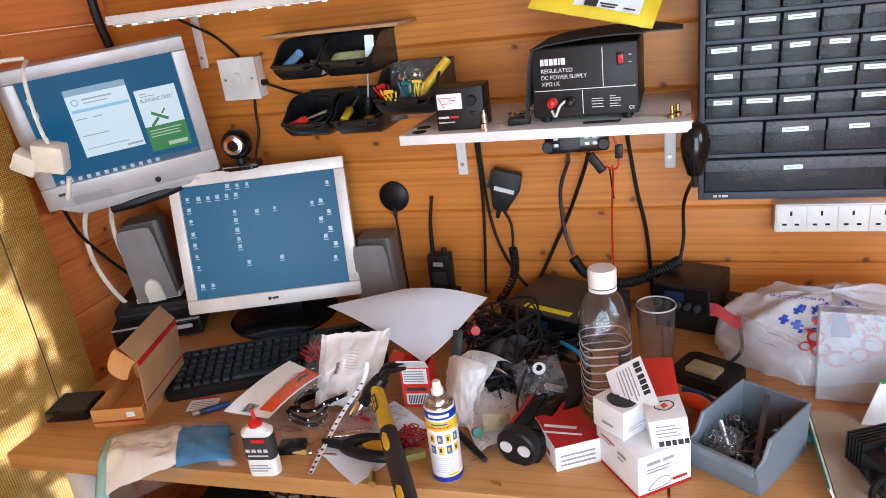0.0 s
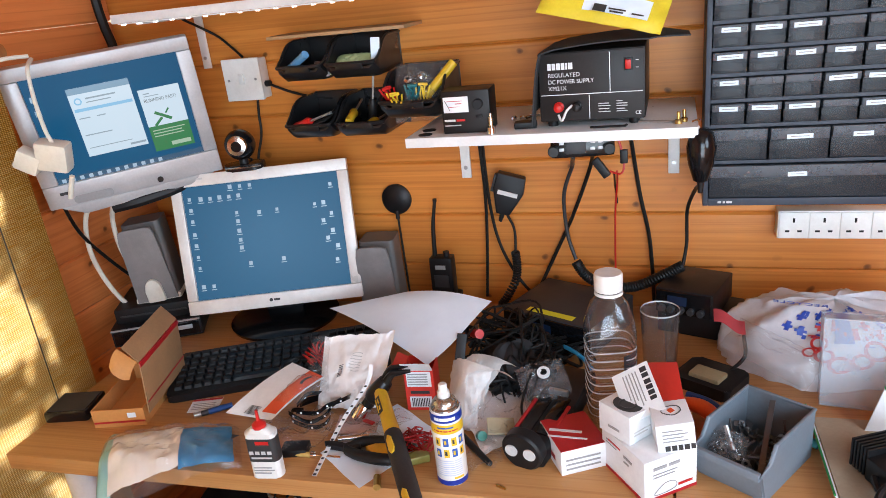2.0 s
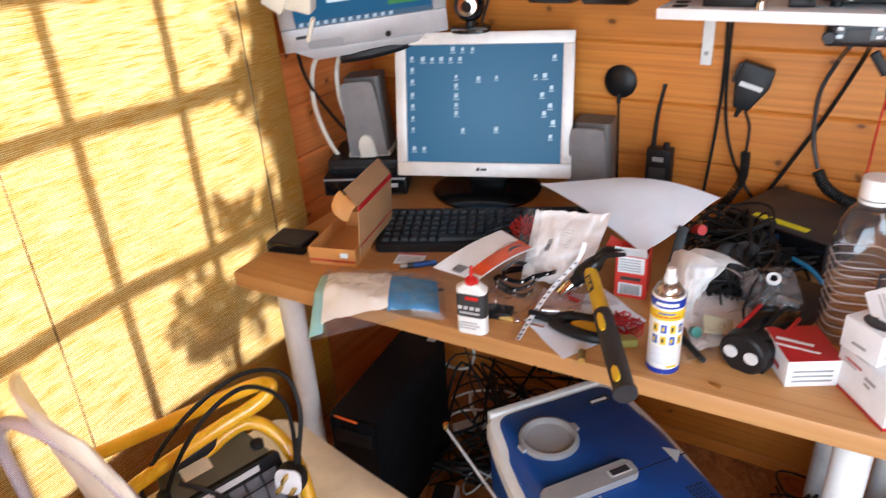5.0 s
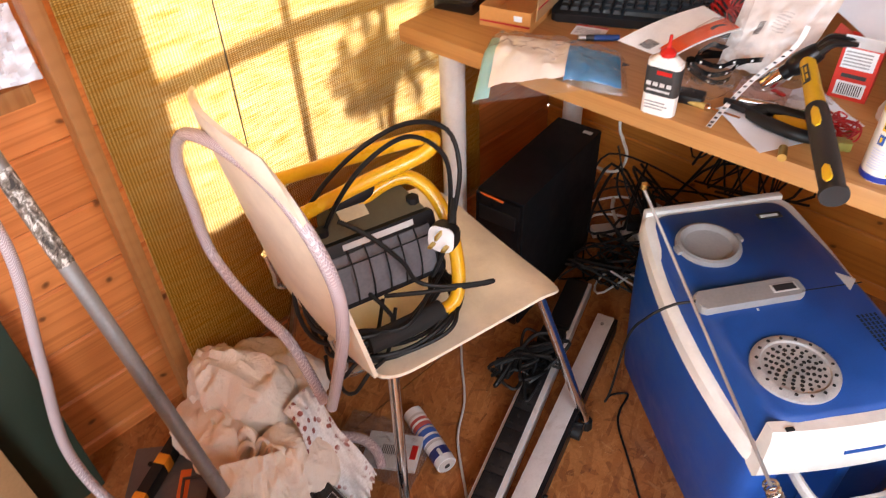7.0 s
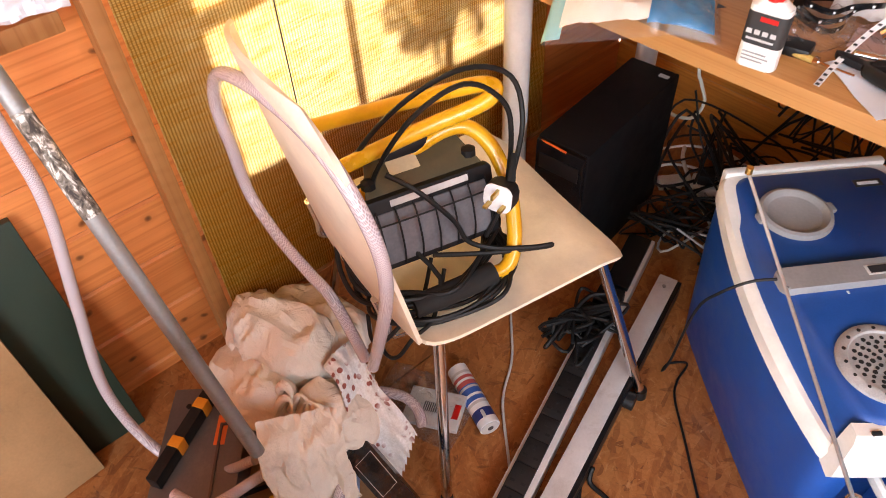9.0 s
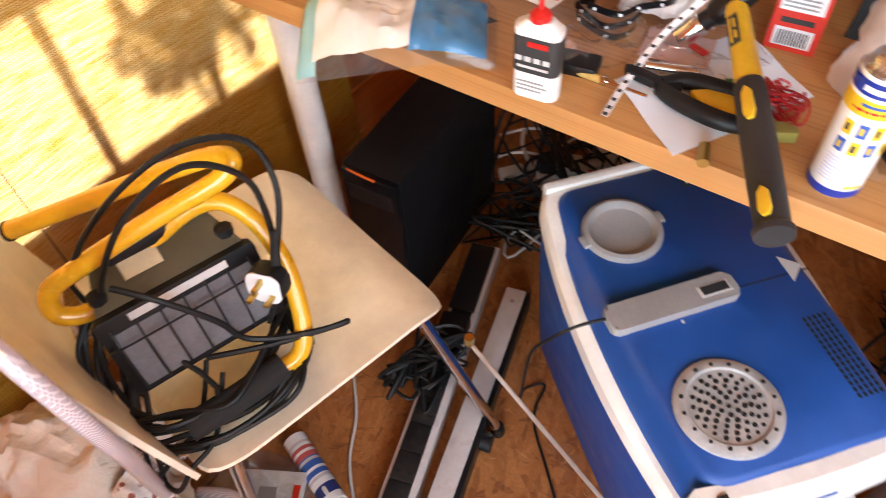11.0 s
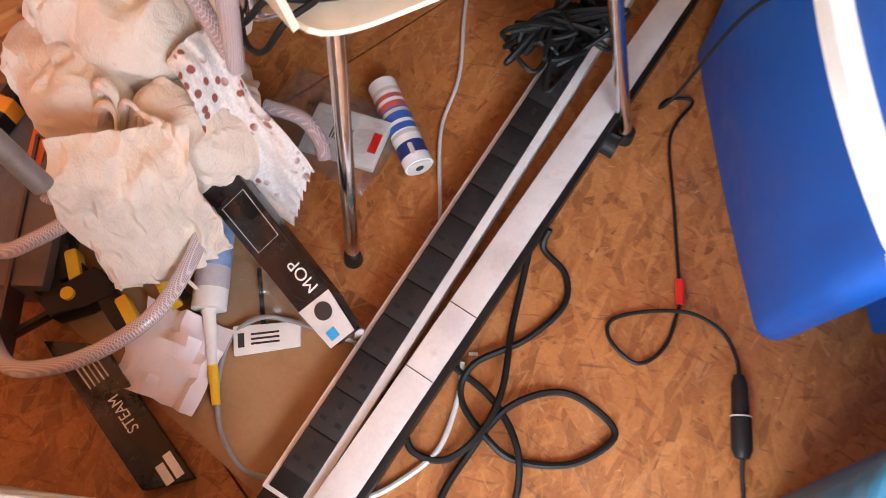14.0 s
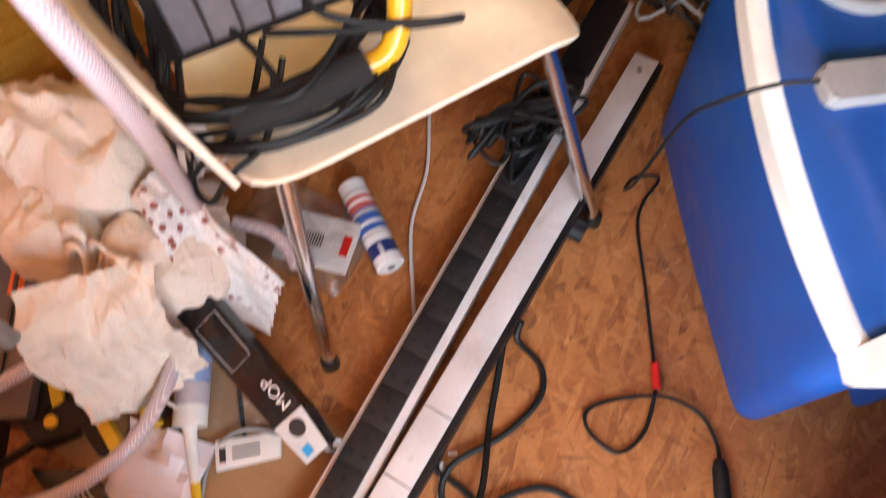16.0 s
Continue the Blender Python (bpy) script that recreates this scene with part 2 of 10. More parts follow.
def wood(name, light, dark, grain=(1.2, 14, 14), knots=True, rough=0.45, knot_scale=3.0, var=True):
    """Planed timber with the grain along x, and a few knots."""
    mt, nt, b = nodes_of(name)
    v = coords(nt, grain)
    v2 = coords(nt, (1, 1.9, 1.9))
    g = noisy(nt, v, 3.0, 6, 0.65, 1.2)
    wv = add(nt, "ShaderNodeTexWave", Scale=1.1, Distortion=7.0, Detail=3.0, Detail_Scale=0.8)
    wv.bands_direction = "Z"
    nt.links.new(coords(nt, (0.6, 7, 9)), wv.inputs["Vector"])
    mid = [(a + c) / 2 for a, c in zip(light, dark)]
    col = ramp(nt, g, [(0.2, [0.55 * m + 0.45 * d for m, d in zip(mid, dark)]), (0.5, mid), (0.8, [0.5 * m + 0.5 * c for m, c in zip(mid, light)])])
    lines = noisy(nt, coords(nt, (grain[0] * 0.5, grain[1] * 5, grain[2] * 5) if grain[0] < grain[1] else (grain[0] * 5, grain[1] * 5, grain[2] * 0.5)), 1.6, 3, 0.5, 0.6)
    col = mixed(nt, "MULTIPLY", 0.55, col, ramp(nt, lines, [(0.36, (0.72, 0.58, 0.44)), (0.52, (1, 1, 1))]))
    col = mixed(nt, "MULTIPLY", 0.18, col, ramp(nt, wv.outputs["Fac"], [(0.0, (0.62, 0.5, 0.4)), (0.5, (1, 1, 1))]))
    col = mixed(nt, "MULTIPLY", 0.5, col, ramp(nt, noisy(nt, v2, 2.2, 3), [(0.3, (0.78, 0.71, 0.64)), (0.7, (1.0, 1.0, 1.0))]))
    if knots:
        flat = coords(nt, (1.0, 1.0, 1.25), True, (radians(90), 0, 0))
        vo = add(nt, "ShaderNodeTexVoronoi", Scale=8.0, Randomness=1.0)
        vo.voronoi_dimensions = "2D"
        warp = nt.nodes.new("ShaderNodeMix")
        warp.data_type = "VECTOR"
        warp.inputs[0].default_value = 0.035
        ns = add(nt, "ShaderNodeTexNoise", Scale=14.0, Detail=2.0)
        nt.links.new(flat, ns.inputs["Vector"])
        nt.links.new(flat, warp.inputs[4])
        nt.links.new(ns.outputs["Color"], warp.inputs[5])
        nt.links.new(warp.outputs[1], vo.inputs["Vector"])
        pick = nt.nodes.new("ShaderNodeSeparateColor")
        nt.links.new(vo.outputs["Color"], pick.inputs[0])
        some = ramp(nt, pick.outputs[0], [(0.58, (0, 0, 0)), (0.62, (1, 1, 1))])
        core = ramp(nt, vo.outputs["Distance"], [(0.018, (1, 1, 1)), (0.05, (0.55, 0.55, 0.55)), (0.066, (0, 0, 0))])
        halo = ramp(nt, vo.outputs["Distance"], [(0.05, (0.45, 0.45, 0.45)), (0.17, (0, 0, 0))])
        col = mixed(nt, "MIX", mixed(nt, "MULTIPLY", 1.0, halo, some), col, [c * 0.75 for c in dark])
        col = mixed(nt, "MIX", mixed(nt, "MULTIPLY", 1.0, core, some), col, [c * 0.28 for c in dark])
    if var:
        info = nt.nodes.new("ShaderNodeObjectInfo")
        col = mixed(nt, "MULTIPLY", 0.6, col, ramp(nt, info.outputs["Random"], [(0.0, (0.78, 0.72, 0.66)), (1.0, (1, 1, 1))]))
    nt.links.new(col, b.inputs["Base Color"])
    nt.links.new(ramp(nt, g, [(0.2, (rough - 0.1,) * 3), (0.8, (rough + 0.15,) * 3)]), b.inputs["Roughness"])
    bumped(nt, b, g, 0.25, 0.002)
    return mt


def glassy(name, tint=(1, 1, 1), rough=0.03, alpha=0.18, spec=0.6):
    """Thin clear plastic: mostly see-through, with a glossy skin and faint smears."""
    mt, nt, b = nodes_of(name)
    v = coords(nt)
    b.inputs["Base Color"].default_value = (*tint, 1)
    if alpha < 0.2:
        return clear_film(mt, nt, b, v, tint, rough, alpha, 3.0 if alpha < 0.07 else 1.3)
    nt.links.new(ramp(nt, noisy(nt, v, 18, 5, 0.65), [(0.3, (rough,) * 3), (0.8, (rough + 0.18,) * 3)]), b.inputs["Roughness"])
    nt.links.new(ramp(nt, noisy(nt, v, 30, 6, 0.7), [(0.3, (alpha * 0.88,) * 3), (0.75, (min(alpha * 1.15, 1),) * 3)]), b.inputs["Alpha"])
    b.inputs["Specular IOR Level"].default_value = spec
    return mt


def clear_film(mt, nt, b, v, tint, rough, haze, shiny=1.0):
    """See-through skin: transparent, with a Fresnel gloss and a little white haze."""
    nt.nodes.remove(b)
    tr, gl, df = (nt.nodes.new("ShaderNodeBsdf" + k) for k in ("Transparent", "Glossy", "Diffuse"))
    tr.inputs["Color"].default_value = (*[0.94 * c for c in tint], 1)
    df.inputs["Color"].default_value = (0.8, 0.8, 0.8, 1)
    gl.inputs["Roughness"].default_value = rough
    fr = add(nt, "ShaderNodeLayerWeight", Blend=0.5)
    shine = ramp(nt, fr.outputs["Facing"], [(0.0, (0.02 * shiny,) * 3), (0.6, (0.05 * shiny,) * 3), (1.0, (min(0.45 * shiny, 0.9),) * 3)])
    m1, m2 = nt.nodes.new("ShaderNodeMixShader"), nt.nodes.new("ShaderNodeMixShader")
    nt.links.new(ramp(nt, noisy(nt, v, 26, 6, 0.7), [(0.35, (haze * 0.15,) * 3), (0.8, (haze,) * 3)]), m1.inputs[0])
    nt.links.new(tr.outputs[0], m1.inputs[1])
    nt.links.new(df.outputs[0], m1.inputs[2])
    nt.links.new(shine, m2.inputs[0])
    nt.links.new(m1.outputs[0], m2.inputs[1])
    nt.links.new(gl.outputs[0], m2.inputs[2])
    bp = add(nt, "ShaderNodeBump", Strength=0.25, Distance=0.002)
    nt.links.new(noisy(nt, v, 45, 4, 0.6), bp.inputs["Height"])
    for n in (gl, fr):
        nt.links.new(bp.outputs[0], n.inputs["Normal"])
    nt.links.new(m2.outputs[0], nt.nodes["Material Output"].inputs["Surface"])
    return mt


def glow(name, colour, strength):
    mt, nt, b = nodes_of(name)
    b.inputs["Base Color"].default_value = (0.02, 0.02, 0.02, 1)
    b.inputs["Emission Color"].default_value = (*colour, 1)
    b.inputs["Emission Strength"].default_value = strength * 0.36
    b.inputs["Roughness"].default_value = 0.25
    return mt


def screen_mat(name, top, low, strength):
    """A lit screen: an even desktop picture that grows lighter towards its middle."""
    mt, nt, b = nodes_of(name)
    tc = nt.nodes.new("ShaderNodeTexCoord")
    gr = nt.nodes.new("ShaderNodeTexGradient")
    gr.gradient_type = "SPHERICAL"
    mp = add(nt, "ShaderNodeMapping", Scale=(3.2, 3.2, 3.2))
    nt.links.new(tc.outputs["Object"], mp.inputs[0])
    nt.links.new(mp.outputs[0], gr.inputs[0])
    c = ramp(nt, gr.outputs["Fac"], [(0.0, low), (0.9, top)])
    b.inputs["Base Color"].default_value = (0.012, 0.013, 0.015, 1)
    nt.links.new(c, b.inputs["Emission Color"])
    b.inputs["Emission Strength"].default_value = strength * 0.36
    b.inputs["Roughness"].default_value = 0.32
    b.inputs["Specular IOR Level"].default_value = 0.09
    return mt


def osb_mat():
    """Oriented strand board: long flakes in several directions, shade by shade."""
    mt, nt, b = nodes_of("strand_board")
    layers = []
    for ang, sc, sq in ((12, 72, 4.5), (68, 90, 5.0), (118, 80, 4.2), (157, 105, 5.0)):
        vo = add(nt, "ShaderNodeTexVoronoi", Scale=sc, Randomness=1.0)
        vo.feature = "F1"
        vec = coords(nt, (1.0, 1 / sq * 1.0, 1), False, (0, 0, radians(ang)))
        ns = add(nt, "ShaderNodeTexNoise", Scale=9.0, Detail=2.0)
        nt.links.new(vec, ns.inputs["Vector"])
        ad = nt.nodes.new("ShaderNodeMix")
        ad.data_type = "VECTOR"
        ad.inputs[0].default_value = 0.035
        nt.links.new(vec, ad.inputs[4])
        nt.links.new(ns.outputs["Color"], ad.inputs[5])
        nt.links.new(ad.outputs[1], vo.inputs["Vector"])
        layers.append(vo)
    sep = [nt.nodes.new("ShaderNodeSeparateColor") for _ in layers]
    for s, vo in zip(sep, layers):
        nt.links.new(vo.outputs["Color"], s.inputs[0])
    tones = [(0.0, (0.20, 0.068, 0.018)), (0.12, (0.31, 0.108, 0.028)), (0.5, (0.37, 0.138, 0.038)), (1.0, (0.47, 0.195, 0.060))]
    col = ramp(nt, sep[0].outputs[0], tones)
    for i in (1, 2, 3):
        pick = ramp(nt, sep[i].outputs[1], [(0.49, (0, 0, 0)), (0.52, (0.75, 0.75, 0.75))])
        col = mixed(nt, "MIX", pick, col, ramp(nt, sep[i].outputs[0], tones))
    fib = noisy(nt, coords(nt, (1, 1, 1), False), 160, 4, 0.7)
    col = mixed(nt, "OVERLAY", 0.35, col, ramp(nt, fib, [(0.3, (0.3, 0.3, 0.3)), (0.7, (0.68, 0.68, 0.68))]))
    dark = ramp(nt, noisy(nt, coords(nt, (1, 1.7, 1), False, (0, 0, 0.6)), 42, 4, 0.6, 0.8), [(0.66, (0, 0, 0)), (0.72, (0.75, 0.75, 0.75))])
    col = mixed(nt, "MIX", dark, col, (0.12, 0.040, 0.014))
    pale = ramp(nt, noisy(nt, coords(nt, (1, 2.6, 1), False, (0, 0, 2.2)), 60, 4, 0.6, 0.5), [(0.68, (0, 0, 0)), (0.74, (0.6, 0.6, 0.6))])
    col = mixed(nt, "MIX", pale, col, (0.66, 0.42, 0.21))
    col = mixed(nt, "MULTIPLY", 0.55, col, ramp(nt, noisy(nt, coords(nt, (1, 1, 1), False), 3.2, 4), [(0.3, (0.7, 0.66, 0.62)), (0.65, (1, 1, 1))]))
    dust = ramp(nt, noisy(nt, coords(nt, (1, 1, 1), False), 5, 7, 0.7), [(0.55, (0, 0, 0)), (0.8, (0.3, 0.3, 0.3))])
    col = mixed(nt, "MIX", dust, col, (0.42, 0.33, 0.25))
    # thin loose strands, pale and dark, lying every way
    for ang, sc, lim, tint, amount in ((20, 90, 0.60, (0.50, 0.235, 0.085), 0.35), (75, 80, 0.62, (0.15, 0.050, 0.015), 0.5), (128, 85, 0.60, (0.50, 0.23, 0.08), 0.3), (160, 120, 0.64, (0.58, 0.33, 0.14), 0.35), (48, 70, 0.63, (0.13, 0.043, 0.013), 0.55), (100, 130, 0.65, (0.60, 0.36, 0.16), 0.3)):
        hair = noisy(nt, coords(nt, (1, 0.20, 1), False, (0, 0, radians(ang))), sc, 3, 0.6, 0.5)
        col = mixed(nt, "MIX", ramp(nt, hair, [(lim, (0, 0, 0)), (lim + 0.06, (amount,) * 3)]), col, tint)
    nt.links.new(col, b.inputs["Base Color"])
    b.inputs["Roughness"].default_value = 0.55
    edge = nt.nodes.new("ShaderNodeMath")
    nt.links.new(sep[1].outputs[2], edge.inputs[0])
    nt.links.new(fib, edge.inputs[1])
    bumped(nt, b, edge.outputs[0], 0.35, 0.0012)
    return mt


def blind_mat():
    """Loosely woven straw-coloured blind that lets the sun through."""
    mt, nt, b = nodes_of("woven_blind")
    v = coords(nt, (1, 1, 1), False)
    warp = add(nt, "ShaderNodeTexWave", Scale=62.0, Distortion=1.2, Detail=2.0, Detail_Scale=3.0)
    warp.bands_direction = "Y"
    weft = add(nt, "ShaderNodeTexWave", Scale=95.0, Distortion=2.2, Detail=2.0, Detail_Scale=2.0)
    weft.bands_direction = "Z"
    for w in (warp, weft):
        nt.links.new(v, w.inputs["Vector"])
    slub = noisy(nt, coords(nt, (1, 5, 70), False), 4, 5, 0.7)
    h = nt.nodes.new("ShaderNodeMath")
    h.operation = "MULTIPLY"
    nt.links.new(warp.outputs["Fac"], h.inputs[0])
    nt.links.new(weft.outputs["Fac"], h.inputs[1])
    col = ramp(nt, slub, [(0.25, (0.50, 0.27, 0.032)), (0.7, (0.80, 0.50, 0.070))])
    col = mixed(nt, "MULTIPLY", 0.75, col, ramp(nt, h.outputs[0], [(0.05, (0.42, 0.36, 0.28)), (0.45, (1, 1, 1))]))
    back = ramp(nt, slub, [(0.33, (0.80, 0.56, 0.20)), (0.58, (1.0, 0.97, 0.78))])
    back = mixed(nt, "MULTIPLY", 0.75, back, ramp(nt, h.outputs[0], [(0.02, (0.30, 0.17, 0.045)), (0.34, (1, 1, 1))]))
    nt.nodes.remove(b)
    d = nt.nodes.new("ShaderNodeBsdfDiffuse")
    tr = nt.nodes.new("ShaderNodeBsdfTranslucent")
    nt.links.new(col, d.inputs["Color"])
    nt.links.new(back, tr.inputs["Color"])
    mx = nt.nodes.new("ShaderNodeMixShader")
    mx.inputs[0].default_value = 0.74
    nt.links.new(d.outputs[0], mx.inputs[1])
    nt.links.new(tr.outputs[0], mx.inputs[2])
    nt.links.new(mx.outputs[0], nt.nodes["Material Output"].inputs["Surface"])
    bp = add(nt, "ShaderNodeBump", Strength=0.5, Distance=0.002)
    nt.links.new(h.outputs[0], bp.inputs["Height"])
    nt.links.new(bp.outputs[0], d.inputs["Normal"])
    return mt


def cloth_mat():
    """Washed cotton dust sheet: creased, woven, with rusty and grey stains."""
    mt, nt, b = nodes_of("dust_sheet_cloth")
    v = coords(nt, (1, 1, 1), False)
    broad, weave = noisy(nt, v, 7, 4, 0.6), noisy(nt, v, 420, 2)
    col = ramp(nt, broad, [(0.3, (0.70, 0.585, 0.475)), (0.7, (0.82, 0.73, 0.63))])
    col = mixed(nt, "OVERLAY", 0.25, col, ramp(nt, weave, [(0.3, (0.36, 0.36, 0.36)), (0.7, (0.64, 0.64, 0.64))]))
    rust = ramp(nt, noisy(nt, v, 26, 5, 0.7, 0.5), [(0.64, (0, 0, 0)), (0.72, (0.55, 0.55, 0.55))])
    col = mixed(nt, "MIX", rust, col, (0.42, 0.20, 0.10))
    grime = ramp(nt, noisy(nt, v, 11, 5, 0.7, 0.3), [(0.58, (0, 0, 0)), (0.74, (0.4, 0.4, 0.4))])
    col = mixed(nt, "MIX", grime, col, (0.40, 0.33, 0.27))
    nt.links.new(col, b.inputs["Base Color"])
    b.inputs["Roughness"].default_value = 0.95
    b.inputs["Specular IOR Level"].default_value = 0.15
    crease = noisy(nt, v, 22, 5, 0.55, 0.8)
    add2 = nt.nodes.new("ShaderNodeMath")
    add2.operation = "MULTIPLY_ADD"
    add2.inputs[1].default_value = 0.08
    nt.links.new(weave, add2.inputs[0])
    nt.links.new(crease, add2.inputs[2])
    bumped(nt, b, add2.outputs[0], 0.85, 0.011)
    return mt


PINE = wood("pine_board", (0.89, 0.362, 0.066), (0.59, 0.196, 0.030))
PINE_DEEP = wood("reddish_pine_board", (0.90, 0.335, 0.105), (0.61, 0.188, 0.050))
TRIM = wood("pine_trim", (0.50, 0.23, 0.08), (0.36, 0.15, 0.045), grain=(14, 14, 1.2))
DESK = wood("beech_laminate", (0.57, 0.305, 0.112), (0.46, 0.222, 0.074), grain=(1.4, 24, 24), knots=False, rough=0.38, var=False)
PLY = mat("plywood", (0.42, 0.24, 0.11), 0.6, dirt=(0.2, 0.1, 0.05))
OSB = osb_mat()
BLIND = blind_mat()
ROOF = wood("roof_board", (0.50, 0.25, 0.085), (0.34, 0.145, 0.04))
WHITE_METAL = mat("white_enamel", (0.78, 0.78, 0.76), 0.32, dirt=(0.4, 0.38, 0.33), dirt_amount=0.25)
WHITE_PLASTIC = mat("white_plastic", (0.78, 0.77, 0.73), 0.36, bump=0.04)
OLD_WHITE = mat("aged_white_plastic", (0.70, 0.67, 0.58), 0.42, dirt=(0.42, 0.36, 0.26))
MELAMINE = mat("white_melamine", (0.76, 0.77, 0.76), 0.35, bump=0.03, dirt=(0.45, 0.43, 0.40), dirt_amount=0.2)
CREAM = mat("cream_seat_plastic", (0.86, 0.78, 0.62), 0.38, bump=0.05, dirt=(0.5, 0.4, 0.25), dirt_amount=0.25)
BLACK = mat("black_plastic", (0.009, 0.009, 0.010), 0.42, var=0.3, bump=0.12, spec=0.3)
BLACK_GLOSS = mat("gloss_black", (0.006, 0.006, 0.007), 0.14, var=0.3, bump=0.02, spec=0.4)
RUBBER = mat("black_cable_rubber", (0.008, 0.008, 0.008), 0.5, var=0.3, spec=0.3)
DARK_GREY = mat("dark_grey_plastic", (0.035, 0.035, 0.038), 0.45, var=0.2, spec=0.35)
GREY = mat("grey_plastic", (0.30, 0.30, 0.30), 0.42)
MID_GREY = mat("mid_grey_cloth", (0.21, 0.20, 0.20), 0.8, scale=80, bump=0.5)
SILVER = mat("silver_paint", (0.50, 0.50, 0.51), 0.35, metal=0.25, bump=0.03)
PEARL = mat("pearl_white_paint", (0.70, 0.67, 0.64), 0.35, metal=0.08, bump=0.03)
DULL_SILVER = mat("dull_silver_paint", (0.44, 0.44, 0.45), 0.38, metal=0.2, bump=0.03)
LIGHT_GREY = mat("light_grey_plastic", (0.55, 0.55, 0.54), 0.4)
CHROME = mat("chrome", (0.72, 0.71, 0.70), 0.12, metal=1.0, var=0.08, dirt=(0.2, 0.12, 0.07), dirt_amount=0.3)
STEEL = mat("dull_steel", (0.45, 0.45, 0.44), 0.38, metal=0.9, dirt=(0.2, 0.15, 0.1))
BRASS = mat("brass", (0.55, 0.38, 0.12), 0.3, metal=1.0)
YELLOW = mat("yellow_paint", (0.80, 0.42, 0.015), 0.3, coat=0.4, dirt=(0.25, 0.12, 0.02), dirt_amount=0.3)
YELLOW_GRIP = mat("yellow_grip", (0.72, 0.46, 0.02), 0.45, dirt=(0.2, 0.13, 0.05))
VENT_GREY = mat("vent_grey_plastic", (0.36, 0.36, 0.36), 0.45, var=0.25, scale=60, dirt=(0.55, 0.55, 0.53), dirt_amount=0.4)
COOL_BLUE = mat("cooler_blue", (0.007, 0.068, 0.30), 0.42, bump=0.14, scale=40)
BIN_BLUE = mat("recycling_blue", (0.030, 0.21, 0.38), 0.36, bump=0.06, dirt=(0.3, 0.4, 0.45), dirt_amount=0.3)
PALE_BLUE = mat("bright_blue_plastic", (0.03, 0.33, 0.66), 0.4, dirt=(0.3, 0.45, 0.55), dirt_amount=0.3)
RED = mat("red_plastic", (0.52, 0.015, 0.012), 0.35)
ORANGE = mat("orange_plastic", (0.75, 0.13, 0.02), 0.4)
BOX_RED = mat("red_card", (0.42, 0.012, 0.016), 0.4)
BOX_WHITE = mat("white_card", (0.76, 0.78, 0.79), 0.5, bump=0.04)
PAPER = mat("paper", (0.76, 0.86, 0.97), 0.7, var=0.05, bump=0.06)
CARD = mat("brown_card", (0.36, 0.20, 0.09), 0.75, dirt=(0.2, 0.1, 0.05))
CARD_ORANGE = mat("orange_card", (0.56, 0.25, 0.07), 0.6)
INK = mat("black_ink", (0.03, 0.03, 0.03), 0.5)
GREEN = mat("green_plastic", (0.02, 0.22, 0.05), 0.45)
DARK_GREEN = mat("dark_green_paint", (0.018, 0.035, 0.022), 0.55)
TURQ = mat("blue_packet_paper", (0.02, 0.235, 0.50), 0.5)
PALE_CLOTH = cloth_mat()
BAR_ALU = mat("scuffed_painted_alloy", (0.66, 0.64, 0.63), 0.42, metal=0.15, dirt=(0.30, 0.24, 0.18), dirt_amount=0.4)
FILM = glassy("crinkled_packet_film", (1, 1, 1), 0.05, 0.13, 1.0)
SPEAKER_GREY = mat("speaker_grey", (0.13, 0.125, 0.12), 0.5)
GREY_TUB = mat("grey_blue_tub", (0.155, 0.19, 0.222), 0.45, bump=0.06)
CABINET = mat("blue_grey_steel", (0.040, 0.048, 0.066), 0.45, spec=0.3, dirt=(0.2, 0.2, 0.2))
CLEAR = glassy("clear_plastic", (1, 1, 1), 0.05, 0.10)
FROST = glassy("clouded_plastic", (0.58, 0.62, 0.68), 0.25, 0.32)
MILKY = glassy("milky_film", (0.82, 0.81, 0.80), 0.3, 0.62)
SMOKE = glassy("smoky_drawer_plastic", (0.034, 0.036, 0.042), 0.2, 0.60, 0.25)
BAG = glassy("thin_white_bag", (0.74, 0.77, 0.82), 0.25, 0.80)
HOSE = mat("clear_braided_hose", (0.60, 0.50, 0.53), 0.22, scale=60, coat=0.4)
GLASS = glassy("window_glass", (1, 1, 1), 0.02, 0.05)
# near-black on flat marks, painting the shade inside holes, slots and gaps
GAP_SHADE = mat("painted_gap_shade", (0.01, 0.01, 0.01), 0.9)

# ---- the room ----
WX0, WX1, WY0, WY1, WH = -1.06, 1.50, -1.20, 1.86, 2.10
PITCH, FIRST = 0.124, 0.030


